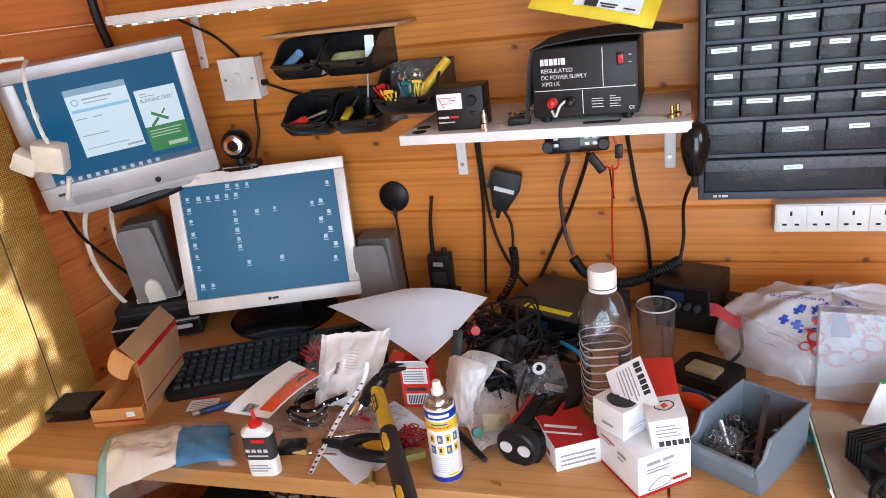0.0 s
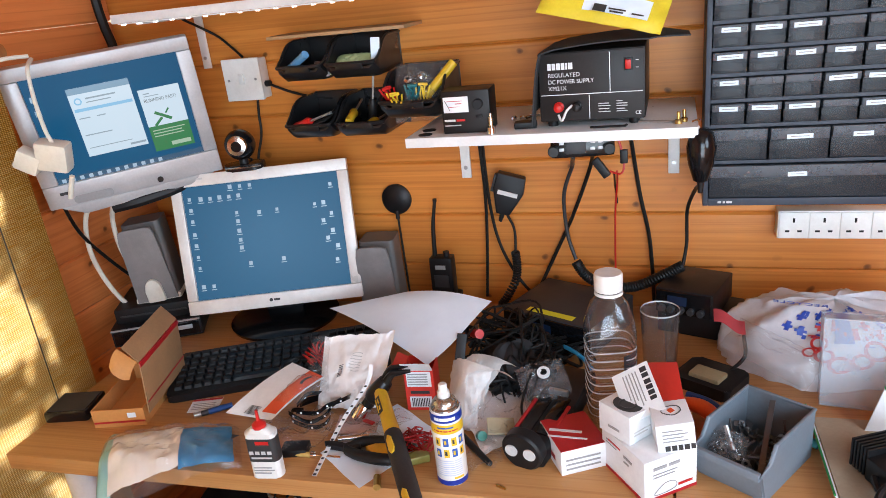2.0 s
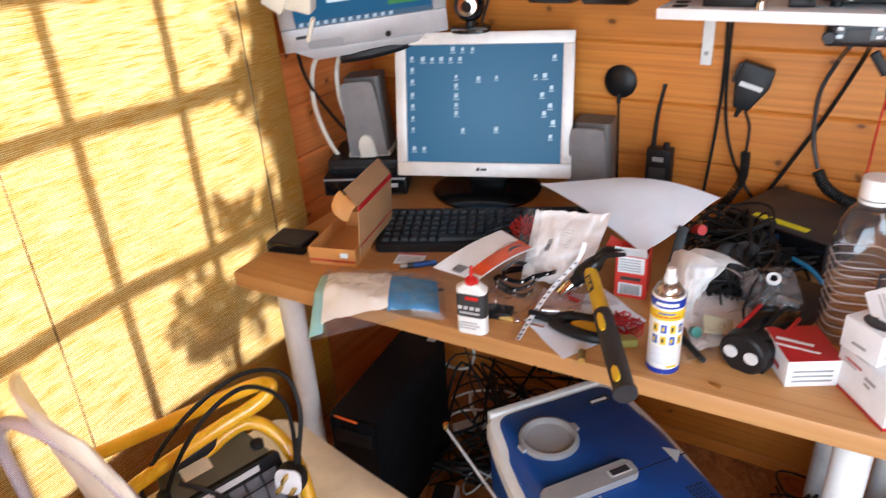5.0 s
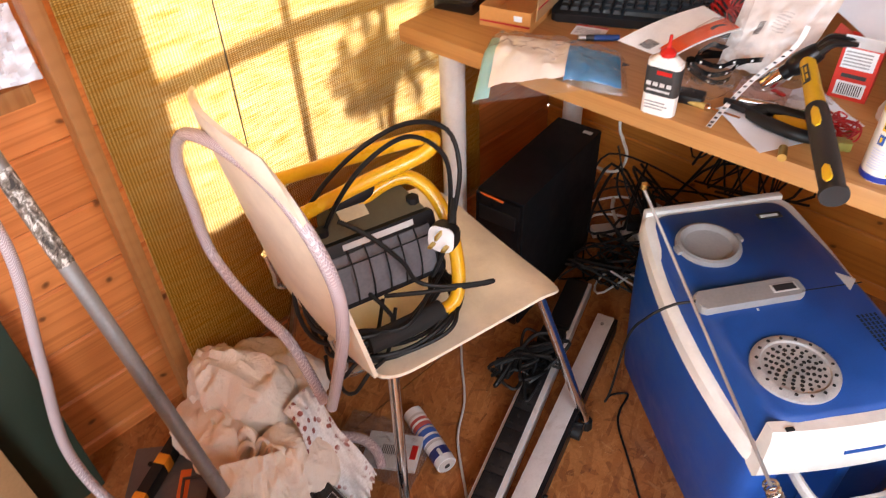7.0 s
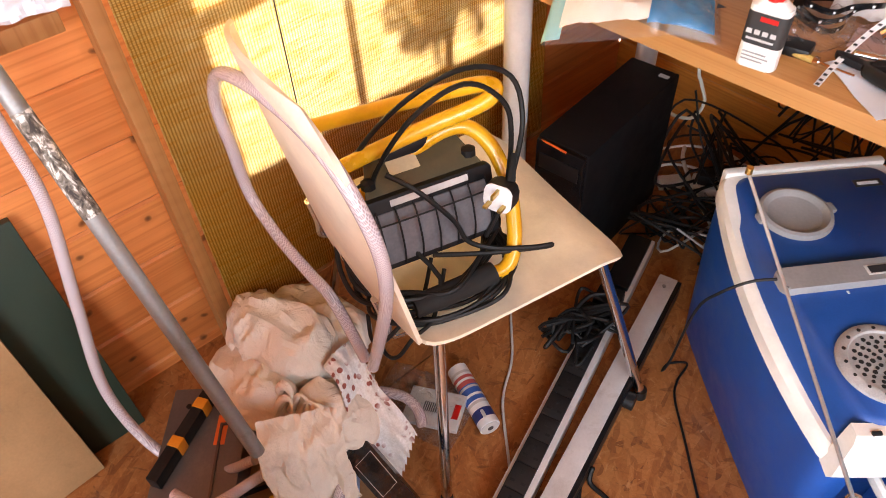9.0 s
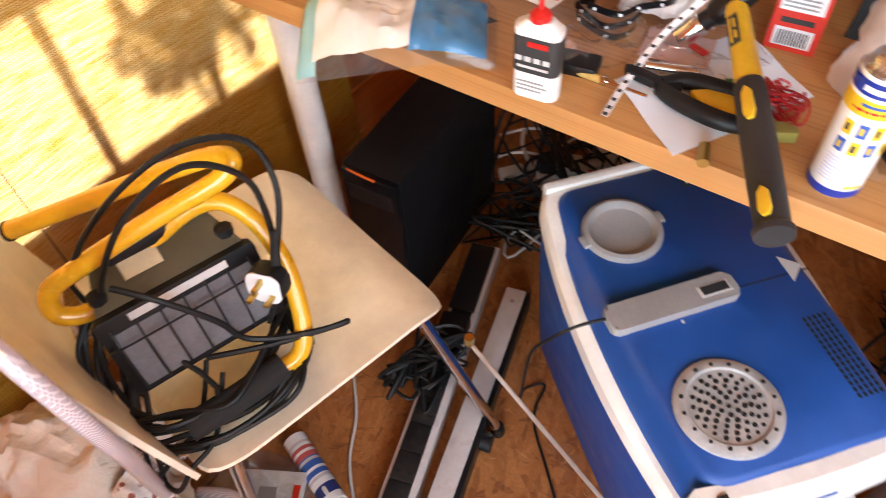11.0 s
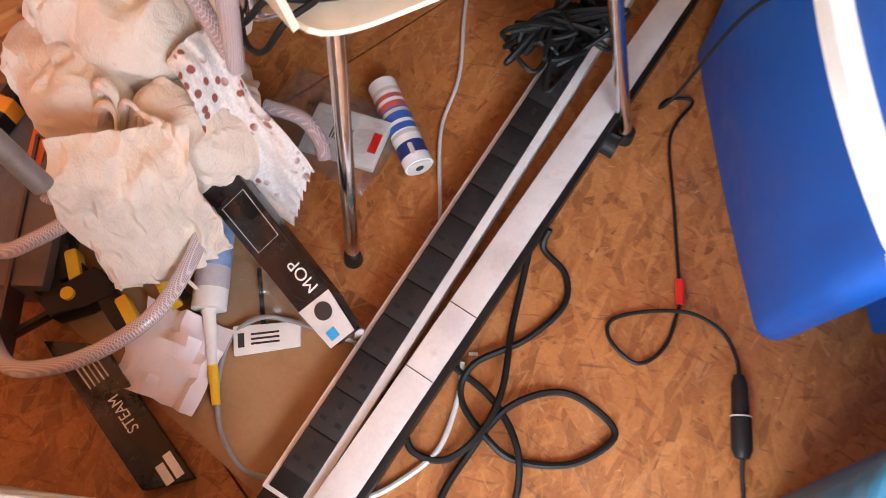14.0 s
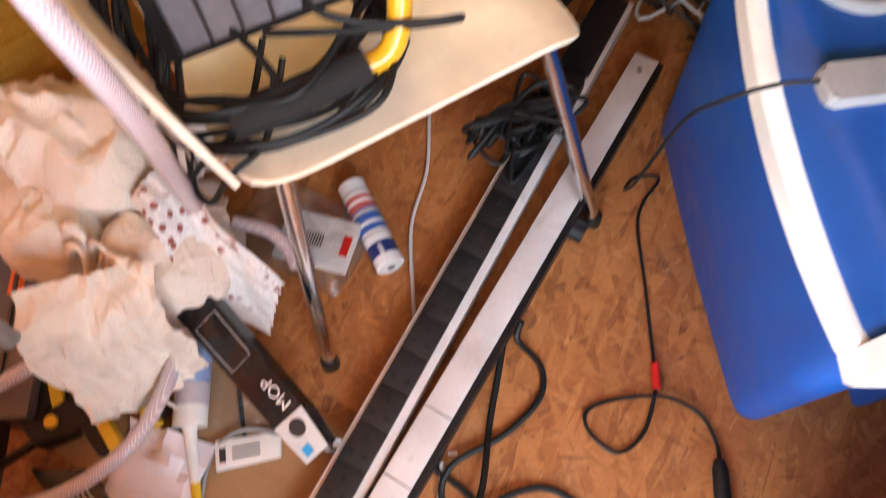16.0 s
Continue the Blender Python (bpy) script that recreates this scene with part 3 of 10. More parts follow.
def board(name, length, parent, m, h=PITCH, material=None, thick=0.028):
    """A tongue-and-groove wall board along x with chamfered long edges, its face towards -y."""
    if (round(length, 3), h, thick, (material or PINE).name) not in BOARDS:
        c = 0.006
        bm = prism([(0, 0.002), (c, -thick * 0.0), (h - c, 0), (h, 0.002), (h, thick), (0, thick)], length)
        bmesh.ops.transform(bm, matrix=Matrix(((0, 0, 1, 0), (0, 1, 0, 0), (1, 0, 0, 0), (0, 0, 0, 1))), verts=bm.verts)
        bm2 = bmesh.new()
        prof = [(0.0, 0.0045), (0.005, 0.0), (h - 0.005, 0.0), (h - 0.0005, 0.0045), (h - 0.0005, thick), (0.0, thick)]
        a = [bm2.verts.new((0, y, z)) for z, y in prof]
        b = [bm2.verts.new((length, y, z)) for z, y in prof]
        n = len(prof)
        for i in range(n):
            bm2.faces.new((a[i], a[(i + 1) % n], b[(i + 1) % n], b[i]))
        bm2.faces.new(a)
        bm2.faces.new(b[::-1])
        bm.free()
        BOARDS[(round(length, 3), h, thick, (material or PINE).name)] = mesh_of(name, bm2, material or PINE, False)
    ob = new(name, BOARDS[(round(length, 3), h, thick, (material or PINE).name)])
    ob.parent, ob.matrix_basis = parent, m
    return ob


BOARDS = {}
floor = thing("floor", pose(0, 0, 0), "worn orange-brown strand board floor sheets", "floor", kind="structure")
for x0, x1, y0, y1 in ((-1.06, -0.714, -1.2, 1.86), (-0.711, 1.5, -1.2, 0.404), (-0.711, 1.5, 0.4065, 1.86)):
    part("floor_board", box(x1 - x0, y1 - y0, 0.018, at=((x0 + x1) / 2, (y0 + y1) / 2, -0.018)), OSB, floor)
# never in view; made pale to bounce sunlight up onto the blind
solo("ground", box(12, 12, 0.1, at=(0, 0, -0.14)), mat("pale_bounce_ground", (0.46, 0.43, 0.37), 0.9), None, "unseen pale ground that bounces sunlight onto the blind", "ground", kind="structure")

wall_north = thing("wall_north", pose(0, 0, 0), "varnished pine tongue-and-groove board wall", "wall", kind="structure")
wall_west = thing("wall_west", pose(0, 0, 0), "varnished pine board wall with a window behind a blind", "wall", kind="structure")
wall_east = thing("wall_east", pose(0, 0, 0), "plain pine board wall", "wall", kind="structure")
wall_south = thing("wall_south", pose(0, 0, 0), "pine board wall with an open doorway", "wall", kind="structure")
WIN = (0.62, 1.36, 0.526, 1.394)
k = 0
z = FIRST - PITCH
while z < WH - 0.01:
    board("plank", WX1 - WX0, wall_north, pose(WX0, WY1, z))
    if z + PITCH > 1.08 and z < 1.96:
        board("plank", WY1 - 0.70, wall_east, pose(WX1, WY1, z, 0, 0, -90))
        board("plank", -0.50 - WY0, wall_east, pose(WX1, -0.50, z, 0, 0, -90))
    else:
        board("plank", WY1 - WY0, wall_east, pose(WX1, WY1, z, 0, 0, -90))
    if z + PITCH > WIN[2] and z < WIN[3]:
        board("plank", WIN[0] - WY0, wall_west, pose(WX0, WY0, z, 0, 0, 90), material=PINE_DEEP)
        board("plank", WY1 - WIN[1], wall_west, pose(WX0, WIN[1], z, 0, 0, 90), material=PINE_DEEP)
    else:
        board("plank", WY1 - WY0, wall_west, pose(WX0, WY0, z, 0, 0, 90), material=PINE_DEEP)
    if z < 1.9:
        board("plank", 0.05, wall_south, pose(WX1, WY0, z, 0, 0, 180))
        board("plank", 1.05, wall_south, pose(-0.01, WY0, z, 0, 0, 180))
    else:
        board("plank", WX1 - WX0, wall_south, pose(WX1, WY0, z, 0, 0, 180))
    z += PITCH
solo("ceiling", box(WX1 - WX0 + 0.2, WY1 - WY0 + 0.2, 0.05, at=((WX0 + WX1) / 2, (WY0 + WY1) / 2, WH)), ROOF, None, "pine board ceiling", "ceiling", kind="structure")

# the window in the west wall, its bars and the blind before it
win = thing("window_1", pose(0, 0, 0), "pine window with glazing bars behind a woven blind", "window", kind="structure")
y0, y1, z0, z1 = WIN
for nm, sy, sz, at in (("window_frame", y1 - y0, 0.04, ((y0 + y1) / 2, z0)), ("window_frame", y1 - y0, 0.04, ((y0 + y1) / 2, z1 - 0.04)), ("window_frame", 0.04, z1 - z0 - 0.08, (y0 + 0.02, z0 + 0.04)), ("window_frame", 0.04, z1 - z0 - 0.08, (y1 - 0.02, z0 + 0.04))):
    part(nm, box(0.05, sy, sz, 0.004, at=(WX0 - 0.055, at[0], at[1])), TRIM, win)
for yy in (0.912, 1.112):
    part("glazing_bar", box(0.03, 0.017, z1 - z0 - 0.08, 0.003, at=(WX0 - 0.055, yy, z0 + 0.04)), TRIM, win)
for zz in (0.845, 1.140):
    part("glazing_bar", box(0.026, y1 - y0 - 0.08, 0.018, 0.003, at=(WX0 - 0.055, (y0 + y1) / 2, zz)), TRIM, win)
pane = part("pane", box(0.004, y1 - y0 - 0.06, z1 - z0 - 0.06, at=(WX0 - 0.07, (y0 + y1) / 2, z0 + 0.03)), GLASS, win)
pane.visible_shadow = False
part("side_lining", box(0.040, 0.026, 1.62, 0.004, at=(-0.976, 0.570, 0.06)), TRIM, win)
# unseen fillers added to keep sun from leaking round the frame
for yy in (y0 - 0.012, y1 + 0.012):
    part("window_stop", box(0.05, 0.045, z1 - z0 + 0.05, at=(WX0 - 0.055, yy, z0 - 0.025)), TRIM, win)
for zz in (z0 - 0.03, z1 - 0.006):
    part("window_stop", box(0.05, y1 - y0, 0.036, at=(WX0 - 0.0555, (y0 + y1) / 2, zz)), TRIM, win)

blind = thing("window_blind", pose(0, 0, 0), "straw-yellow woven roller blind glowing with sunlight", "blind")


def blind_face(u, v):
    return Vector((-0.95 + 0.006 * math.sin(u * 9 + v * 2) + 0.012 * (1 - v), 0.585 + u * 0.825, 0.16 + v * 1.19))


part("fabric", sheet(40, 40, blind_face, 0.0015), BLIND, blind)
part("top_rail", cyl(0.016, 0.86, at=(-0.95, 0.57, 1.362), rot=(-90, 0, 0)), TRIM, blind)
part("bottom_rail", cyl(0.007, 0.82, at=(-0.936, 0.588, 0.157), rot=(-90, 0, 0)), TRIM, blind)
part("pull_cord", tube([(-0.928, 0.80, 1.35), (-0.926, 0.80, 0.8), (-0.924, 0.795, 0.25)], 0.0012, 5), INK, blind)
part("pull_cord", tube([(-0.928, 1.295, 1.35), (-0.926, 1.297, 0.9), (-0.924, 1.295, 0.62)], 0.0012, 5), INK, blind)

# leaves of a shrub outside, which dapple the blind
shrub = thing("shrub", pose(-1.44, 1.30, 0), "green leafy shrub growing outside the window", "shrub")
part("stem", tube([(0, 0, -0.1), (0.03, 0.05, 0.6), (-0.02, 0.1, 1.3), (0.04, 0.12, 1.75)], lambda t: 0.014 - 0.008 * t), TRIM, shrub)
lb = bmesh.new()
rnd = random.Random(5)
CLUMPS = ((1.27, 1.24, 0.045, 0.07, 50), (1.33, 1.10, 0.035, 0.06, 40), (1.35, 1.38, 0.05, 0.08, 40), (1.15, 1.00, 0.05, 0.03, 24), (1.22, 0.97, 0.05, 0.03, 26), (1.29, 1.00, 0.05, 0.06, 20), (1.00, 0.82, 0.04, 0.04, 24), (1.07, 0.84, 0.05, 0.05, 40), (1.14, 0.79, 0.05, 0.05, 44), (1.05, 0.74, 0.06, 0.03, 30), (1.25, 0.84, 0.06, 0.06, 60))
for cy, cz, sy, sz, n in CLUMPS:
    for i in range(n):
        c = Vector((rnd.uniform(0.15, 0.24), rnd.gauss(cy, sy * 0.6) - 1.30, rnd.gauss(cz, sz * 0.6)))
        ln, wd = rnd.uniform(0.03, 0.055), rnd.uniform(0.012, 0.022)
        m = Matrix.Translation(c) @ Euler((rnd.uniform(0, 6), rnd.uniform(0, 6), rnd.uniform(0, 6))).to_matrix().to_4x4()
        lb.faces.new([lb.verts.new(m @ Vector(q)) for q in ((0, 0, 0), (ln * 0.35, wd, 0.004), (ln * 0.7, wd * 0.8, 0.003), (ln, 0, 0), (ln * 0.7, -wd * 0.8, 0.003), (ln * 0.35, -wd, 0.004))])
for cy, cz, sy, sz, n in CLUMPS:
    tube([(0.0, 0.05, cz - 0.25), (0.10, (cy - 1.30) * 0.5, cz - 0.12), (0.19, cy - 1.30, cz)], lambda f: 0.004 - 0.0025 * f, 5, 4, bm=lb)
part("leaves", lb, mat("leaf_green", (0.05, 0.11, 0.025), 0.5), shrub, smooth=False)

# ---- desks ----
DZ = 0.69


def desk(m, w, d, label):
    t = thing("desk", m, label, "desk", "desks along the wall")
    part("desktop", box(w, d, 0.032, 0.002, at=(w / 2, d / 2, DZ - 0.032)), DESK, t)
    for x, y in ((0.05, 0.09), (w - 0.055, 0.09), (0.05, d - 0.09), (w - 0.055, d - 0.09)):
        leg = part("leg", cyl(0.026, DZ - 0.032, seg=20, at=(x, y, 0)), WHITE_METAL, t)
        part("foot", cyl(0.031, 0.012, seg=20, at=(x, y, 0)), BLACK, leg)
    return t


desk(pose(-0.90, 1.142, 0, 0, 0, 2.4), 1.142, 0.655, "beech-effect desk on white tubular legs, covered in clutter")
desk(pose(0.245, 1.190, 0, 0, 0, 2.4), 1.14, 0.60, "second beech-effect desk butted against the first")

# ---- monitors ----
def lcd_monitor():
    m = pose(-0.635, 1.692, 0.90, 0, 0, 20)
    t = thing("flat_monitor", pose(-0.635, 1.692, DZ, 0, 0, 20), "silver flat-screen monitor showing a blue desktop, on the desk", "monitor")
    w, h = 0.395, 0.315
    tilt = pose(0, 0, 0.212, -13, 0, 0)
    bez = bmesh.new()
    for sx, sz, at in ((w, 0.026, (0, h / 2 - 0.026)), (w, 0.032, (0, -h / 2)), (0.024, h - 0.058, (-w / 2 + 0.012, -h / 2 + 0.032)), (0.024, h - 0.058, (w / 2 - 0.012, -h / 2 + 0.032))):
        box(sx, 0.026, sz, 0.003, at=(at[0], 0, at[1]), bm=bez)
    frame_ob = part("bezel", bez, PEARL, t, m=tilt)
    part("back_shell", box(w - 0.01, 0.04, h - 0.01, 0.012, at=(0, 0.03, -h / 2 + 0.005)), DARK_GREY, t, m=tilt)
    scr = part("screen", box(w - 0.044, 0.004, h - 0.054, at=(0, -0.004, -h / 2 + 0.029)), LCD_ON, t, "blue desktop with small icons", m=tilt, smooth=False)
    r = random.Random(3)
    pts = [(-0.16 + 0.0, z) for z in (0.10, 0.075, 0.05, 0.02, -0.005, -0.03, -0.055)] + [(-0.155 + 0.022 * i, 0.118) for i in range(4, 7)] + [(-0.135 + 0.021 * i, 0.097) for i in range(0, 5)] + [(-0.06, z) for z in (0.06, 0.04, 0.018, -0.002, -0.02)] + [(-0.01, 0.055), (0.03, 0.058), (0.03, -0.055), (-0.045, -0.057), (0.155, 0.1), (0.115, 0.06), (0.135, 0.06), (0.15, 0.035), (0.13, 0.02), (0.148, -0.004), (0.135, -0.02), (0.155, -0.04), (0.15, -0.07), (-0.158, -0.1), (-0.135, -0.1)]
    for x, z in pts:
        s = r.uniform(0.006, 0.009)
        ib = box(s, 0.0006, s * 1.1, at=(x, -0.0066, z))
        part("icon", box(s * 1.5, 0.0006, 0.0018, at=(x, -0.0066, z - 0.0045), bm=ib), ICON, scr, smooth=False)
    part("badge", cyl(0.004, 0.001, seg=14, at=(-0.01, -0.0132, -h / 2 + 0.017), rot=(90, 0, 0)), DARK_GREY, frame_ob)
    bars("lettering", [(0.0, 0, 0.014, 0.005)], DARK_GREY, frame_ob, pose(-0.004, -0.0135, -h / 2 + 0.0145, 90, 0, 0))
    bars("lettering", [(0, 0, 0.045, 0.004)], LIGHT_GREY, frame_ob, pose(-w / 2 + 0.03, -0.0135, h / 2 - 0.012, 90, 0, 0))
    part("stand_neck", box(0.09, 0.035, 0.13, 0.01, at=(0, 0.05, 0.01)), BLACK, t)
    part("stand_base", lathe([(0, 0), (0.125, 0), (0.128, 0.008), (0.11, 0.016), (0.05, 0.022), (0, 0.022)], 40, at=(0, 0.025, 0)), BLACK_GLOSS, t, "glossy black round foot")
    return t


LCD_ON = screen_mat("lcd_desktop", (0.065, 0.185, 0.32), (0.010, 0.095, 0.20), 1.0)
ICON = glow("icon_white", (0.42, 0.55, 0.68), 1.0)
lcd_monitor()

# ---- large things round the desk ----
def cooler():
    """Blue electric cool box: local x runs to its handle end."""
    t = thing("cool_box", pose(-0.149, 1.264, 0, 0, 0, -37.0), "blue and white electric cool box with grey lid fittings", "cool box")
    L, W, top = 0.496, 0.292, 0.400

    def ring(l, w, r, swell=0.0, dent=0.0):
        """A round-cornered outline with many points, its long sides bowed out and its handle end dented."""
        pts, out = rrect(l, w, r, 4), []
        for i, (x, y) in enumerate(pts):
            x2, y2 = pts[(i + 1) % len(pts)]
            n = 18 if i % 5 == 4 else 1
            out += [(x + (x2 - x) * j / n, y + (y2 - y) * j / n) for j in range(n)]
        done = []
        for x, y in out:
            y2 = y * (1 + swell * (1 - (2 * x / l) ** 2))
            k = min(max((0.098 - abs(y)) / 0.018, 0), 1) if x > 0 else 0
            done.append((x - dent * k * k * (3 - 2 * k) * min(1, max(0, x / l * 4 - 1)), y2))
        return done

    def loft(levels, caps=True):
        bm = bmesh.new()
        rows = [[bm.verts.new((x, y, z(x) if callable(z) else z)) for x, y in o] for o, z in levels]
        for a, b in zip(rows, rows[1:]):
            for i in range(len(a)):
                bm.faces.new((a[i], a[(i + 1) % len(a)], b[(i + 1) % len(a)], b[i]))
        if caps:
            bm.faces.new(rows[0][::-1])
            bm.faces.new(rows[-1])
        return bm

    def low(x):
        return 0.300 + 0.066 * (0.5 - x / L) ** 1.15
    body = part("body", loft([(ring(0.462, 0.262, 0.022, 0.03, 0.055), 0.0), (ring(0.468, 0.268, 0.026, 0.04, 0.055), 0.006), (ring(0.482, 0.282, 0.028, 0.14, 0.05), 0.20), (ring(0.486, 0.285, 0.028, 0.16, 0.04), 0.265), (ring(0.486, 0.286, 0.028, 0.165), 0.292), (ring(0.487, 0.286, 0.028, 0.17), lambda x: low(x) + 0.010)]), COOL_BLUE, t)
    part("front_rib", box(0.045, 0.022, 0.25, 0.006, at=(L / 2 - 0.040, 0.030, 0.004)), COOL_BLUE, body)
    part("rim", loft([(ring(L - 0.010, W - 0.004, 0.028, 0.170), lambda x: low(x) - 0.004), (ring(L, W + 0.002, 0.028, 0.195), low), (ring(L, W, 0.028, 0.190), lambda x: low(x) + 0.022), (ring(L - 0.008, W - 0.010, 0.028, 0.175), lambda x: low(x) + 0.030), (ring(L - 0.026, W - 0.030, 0.026, 0.16), lambda x: low(x) + 0.032)]), WHITE_PLASTIC, t, "white lid rim")
    lid = part("lid", loft([(ring(L - 0.014, W - 0.014, 0.028, 0.168), lambda x: low(x) + 0.012), (ring(L - 0.016, W - 0.022, 0.028, 0.140), lambda x: min(low(x) + 0.040, 0.380)), (ring(L - 0.020, W - 0.032, 0.028, 0.110), 0.384), (ring(L - 0.028, W - 0.042, 0.026, 0.095), 0.395), (ring(L - 0.042, W - 0.058, 0.022, 0.080), top)]), COOL_BLUE, t)
    lip = bmesh.new()
    rows = []
    for i in range(13):
        q = -1 + i / 6
        bow = 0.010 * (1 - q * q)
        rows.append([lip.verts.new(p) for p in ((0.226 + bow, q * 0.150, 0.298), (0.250 + bow, q * 0.151, 0.296), (0.256 + bow, q * 0.150, 0.306), (0.250 + bow, q * 0.145, 0.380), (0.244 + bow, q * 0.143, 0.3925), (0.226 + bow, q * 0.142, 0.3925))])
    for a, b in zip(rows, rows[1:]):
        for i in range(6):
            lip.faces.new((a[i], a[(i + 1) % 6], b[(i + 1) % 6], b[i]))
    lip.faces.new(rows[0])
    lip.faces.new(rows[-1][::-1])
    lp = part("front_lip", lip, WHITE_PLASTIC, t, "white front lip of the lid")
    part("slot", box(0.004, 0.062, 0.007, 0.001, at=(0.2625, 0.0, 0.338)), COOL_BLUE, lp)
    for y in (-0.118, 0.118):
        part("lid_notch", box(0.006, 0.012, 0.004, 0.001, at=(0.244, y, 0.3915)), GAP_SHADE, lp)
    part("back_lip", box(0.016, 0.274, 0.040, 0.005, at=(-L / 2 + 0.002, 0, 0.363)), WHITE_PLASTIC, t, "white back lip of the lid")
    cup = part("cup_ring", lathe([(0.0, 0.002), (0.040, 0.002), (0.042, 0.003), (0.045, 0.008), (0.050, 0.010), (0.0555, 0.008), (0.0575, 0.002), (0.0575, 0.0), (0.0, 0.0)], 44, at=(-0.132, -0.064, top)), GREY, lid, "grey cup holder ring")
    for a in (95, 275):
        part("cup_lug", box(0.012, 0.020, 0.008, 0.003, at=(-0.132 + 0.058 * math.cos(radians(a)), -0.064 + 0.058 * math.sin(radians(a)), top), rot=(0, 0, a)), GREY, lid)
    panel = part("control_panel", prism(rrect(0.040, 0.180, 0.009), 0.016, 0.004, Matrix.Translation((0.004, -0.059, top - 0.001)) @ pose(0, 0, 0, 0, 0, 1.5)), GREY, t, "grey control panel")
    part("display_frame", box(0.018, 0.044, 0.0012, 0.0005, at=(0.004, 0.000, top + 0.0146), rot=(0, 0, 1.5)), LIGHT_GREY, panel)
    part("display", box(0.013, 0.036, 0.0010, at=(0.004, 0.000, top + 0.0156), rot=(0, 0, 1.5)), DARK_GREY, panel)
    part("tick_mark", box(0.005, 0.003, 0.001, at=(0.030, -0.055, top)), LIGHT_GREY, lid)
    vent = part("vent_grille", lathe([(0, 0.004), (0.048, 0.0045), (0.050, 0.0075), (0.058, 0.0075), (0.0635, 0.004), (0.0640, 0), (0, 0)], 48, at=(0.153, -0.062, top)), VENT_GREY, t, "round grey fan grille with holes")
    holes = bmesh.new()
    rr = random.Random(6)
    for rad, n, r in ((0.0545, 16, 0.0027), (0.041, 20, 0.0030), (0.0335, 17, 0.0032), (0.026, 13, 0.0033), (0.0185, 10, 0.0033), (0.011, 6, 0.003), (0.0, 1, 0.003)):
        for i in range(n):
            a = 2 * math.pi * i / n + rad * 70
            cyl(r * rr.uniform(0.85, 1.1), 0.0007, seg=8, at=(0.153 + rad * math.cos(a), -0.062 + rad * math.sin(a), top + (0.0076 if rad > 0.05 else 0.0044)), bm=holes)
    part("hole", holes, GAP_SHADE, vent, "dark round holes")
    for i in range(5):
        for j in range(14):
            part("air_slot", box(0.0062, 0.0036, 0.0006, at=(0.074 + 0.0085 * j, 0.090 + 0.0072 * i, top + 0.0002)), GAP_SHADE, lid)
    part("lid_line", box(0.002, 0.112, 0.0006, at=(0.004, 0.085, top)), GAP_SHADE, lid)
    part("corner_badge", prism([(-0.022, 0), (0.022, 0), (0.0, 0.024)], 0.001, 0, pose(-0.004, 0.112, top + 0.0002)), LIGHT_GREY, lid)
    bd = part("badge_plate", box(0.017, 0.046, 0.001, 0.0004, at=(-0.190, 0.082, top)), INK, t)
    bars("lettering", [(0, 0, 0.034, 0.007)], BOX_WHITE, bd, pose(-0.186, 0.064, top + 0.001, 0, 0, 90))
    hd = tube([(L / 2 - 0.03, -0.078, 0.276), (L / 2 + 0.012, -0.077, 0.272), (L / 2 + 0.040, -0.068, 0.266), (L / 2 + 0.048, -0.052, 0.263), (L / 2 + 0.050, 0, 0.262), (L / 2 + 0.048, 0.052, 0.263), (L / 2 + 0.040, 0.068, 0.266), (L / 2 + 0.012, 0.077, 0.272), (L / 2 - 0.03, 0.078, 0.276)], 0.0072, 8)
    tall = Matrix.Translation((0, 0, 0.2665)) @ Matrix.Diagonal((1, 1, 1.5, 1)) @ Matrix.Translation((0, 0, -0.2665))
    bmesh.ops.transform(hd, matrix=tall, verts=hd.verts)
    bar = part("handle", hd, LIGHT_GREY, t, "pale grey folding handle")
    for i in range(9):
        part("handle_rib", box(0.0012, 0.0035, 0.014, at=(L / 2 + 0.0575, -0.044 + 0.011 * i, 0.255)), GREY, bar)
    return t


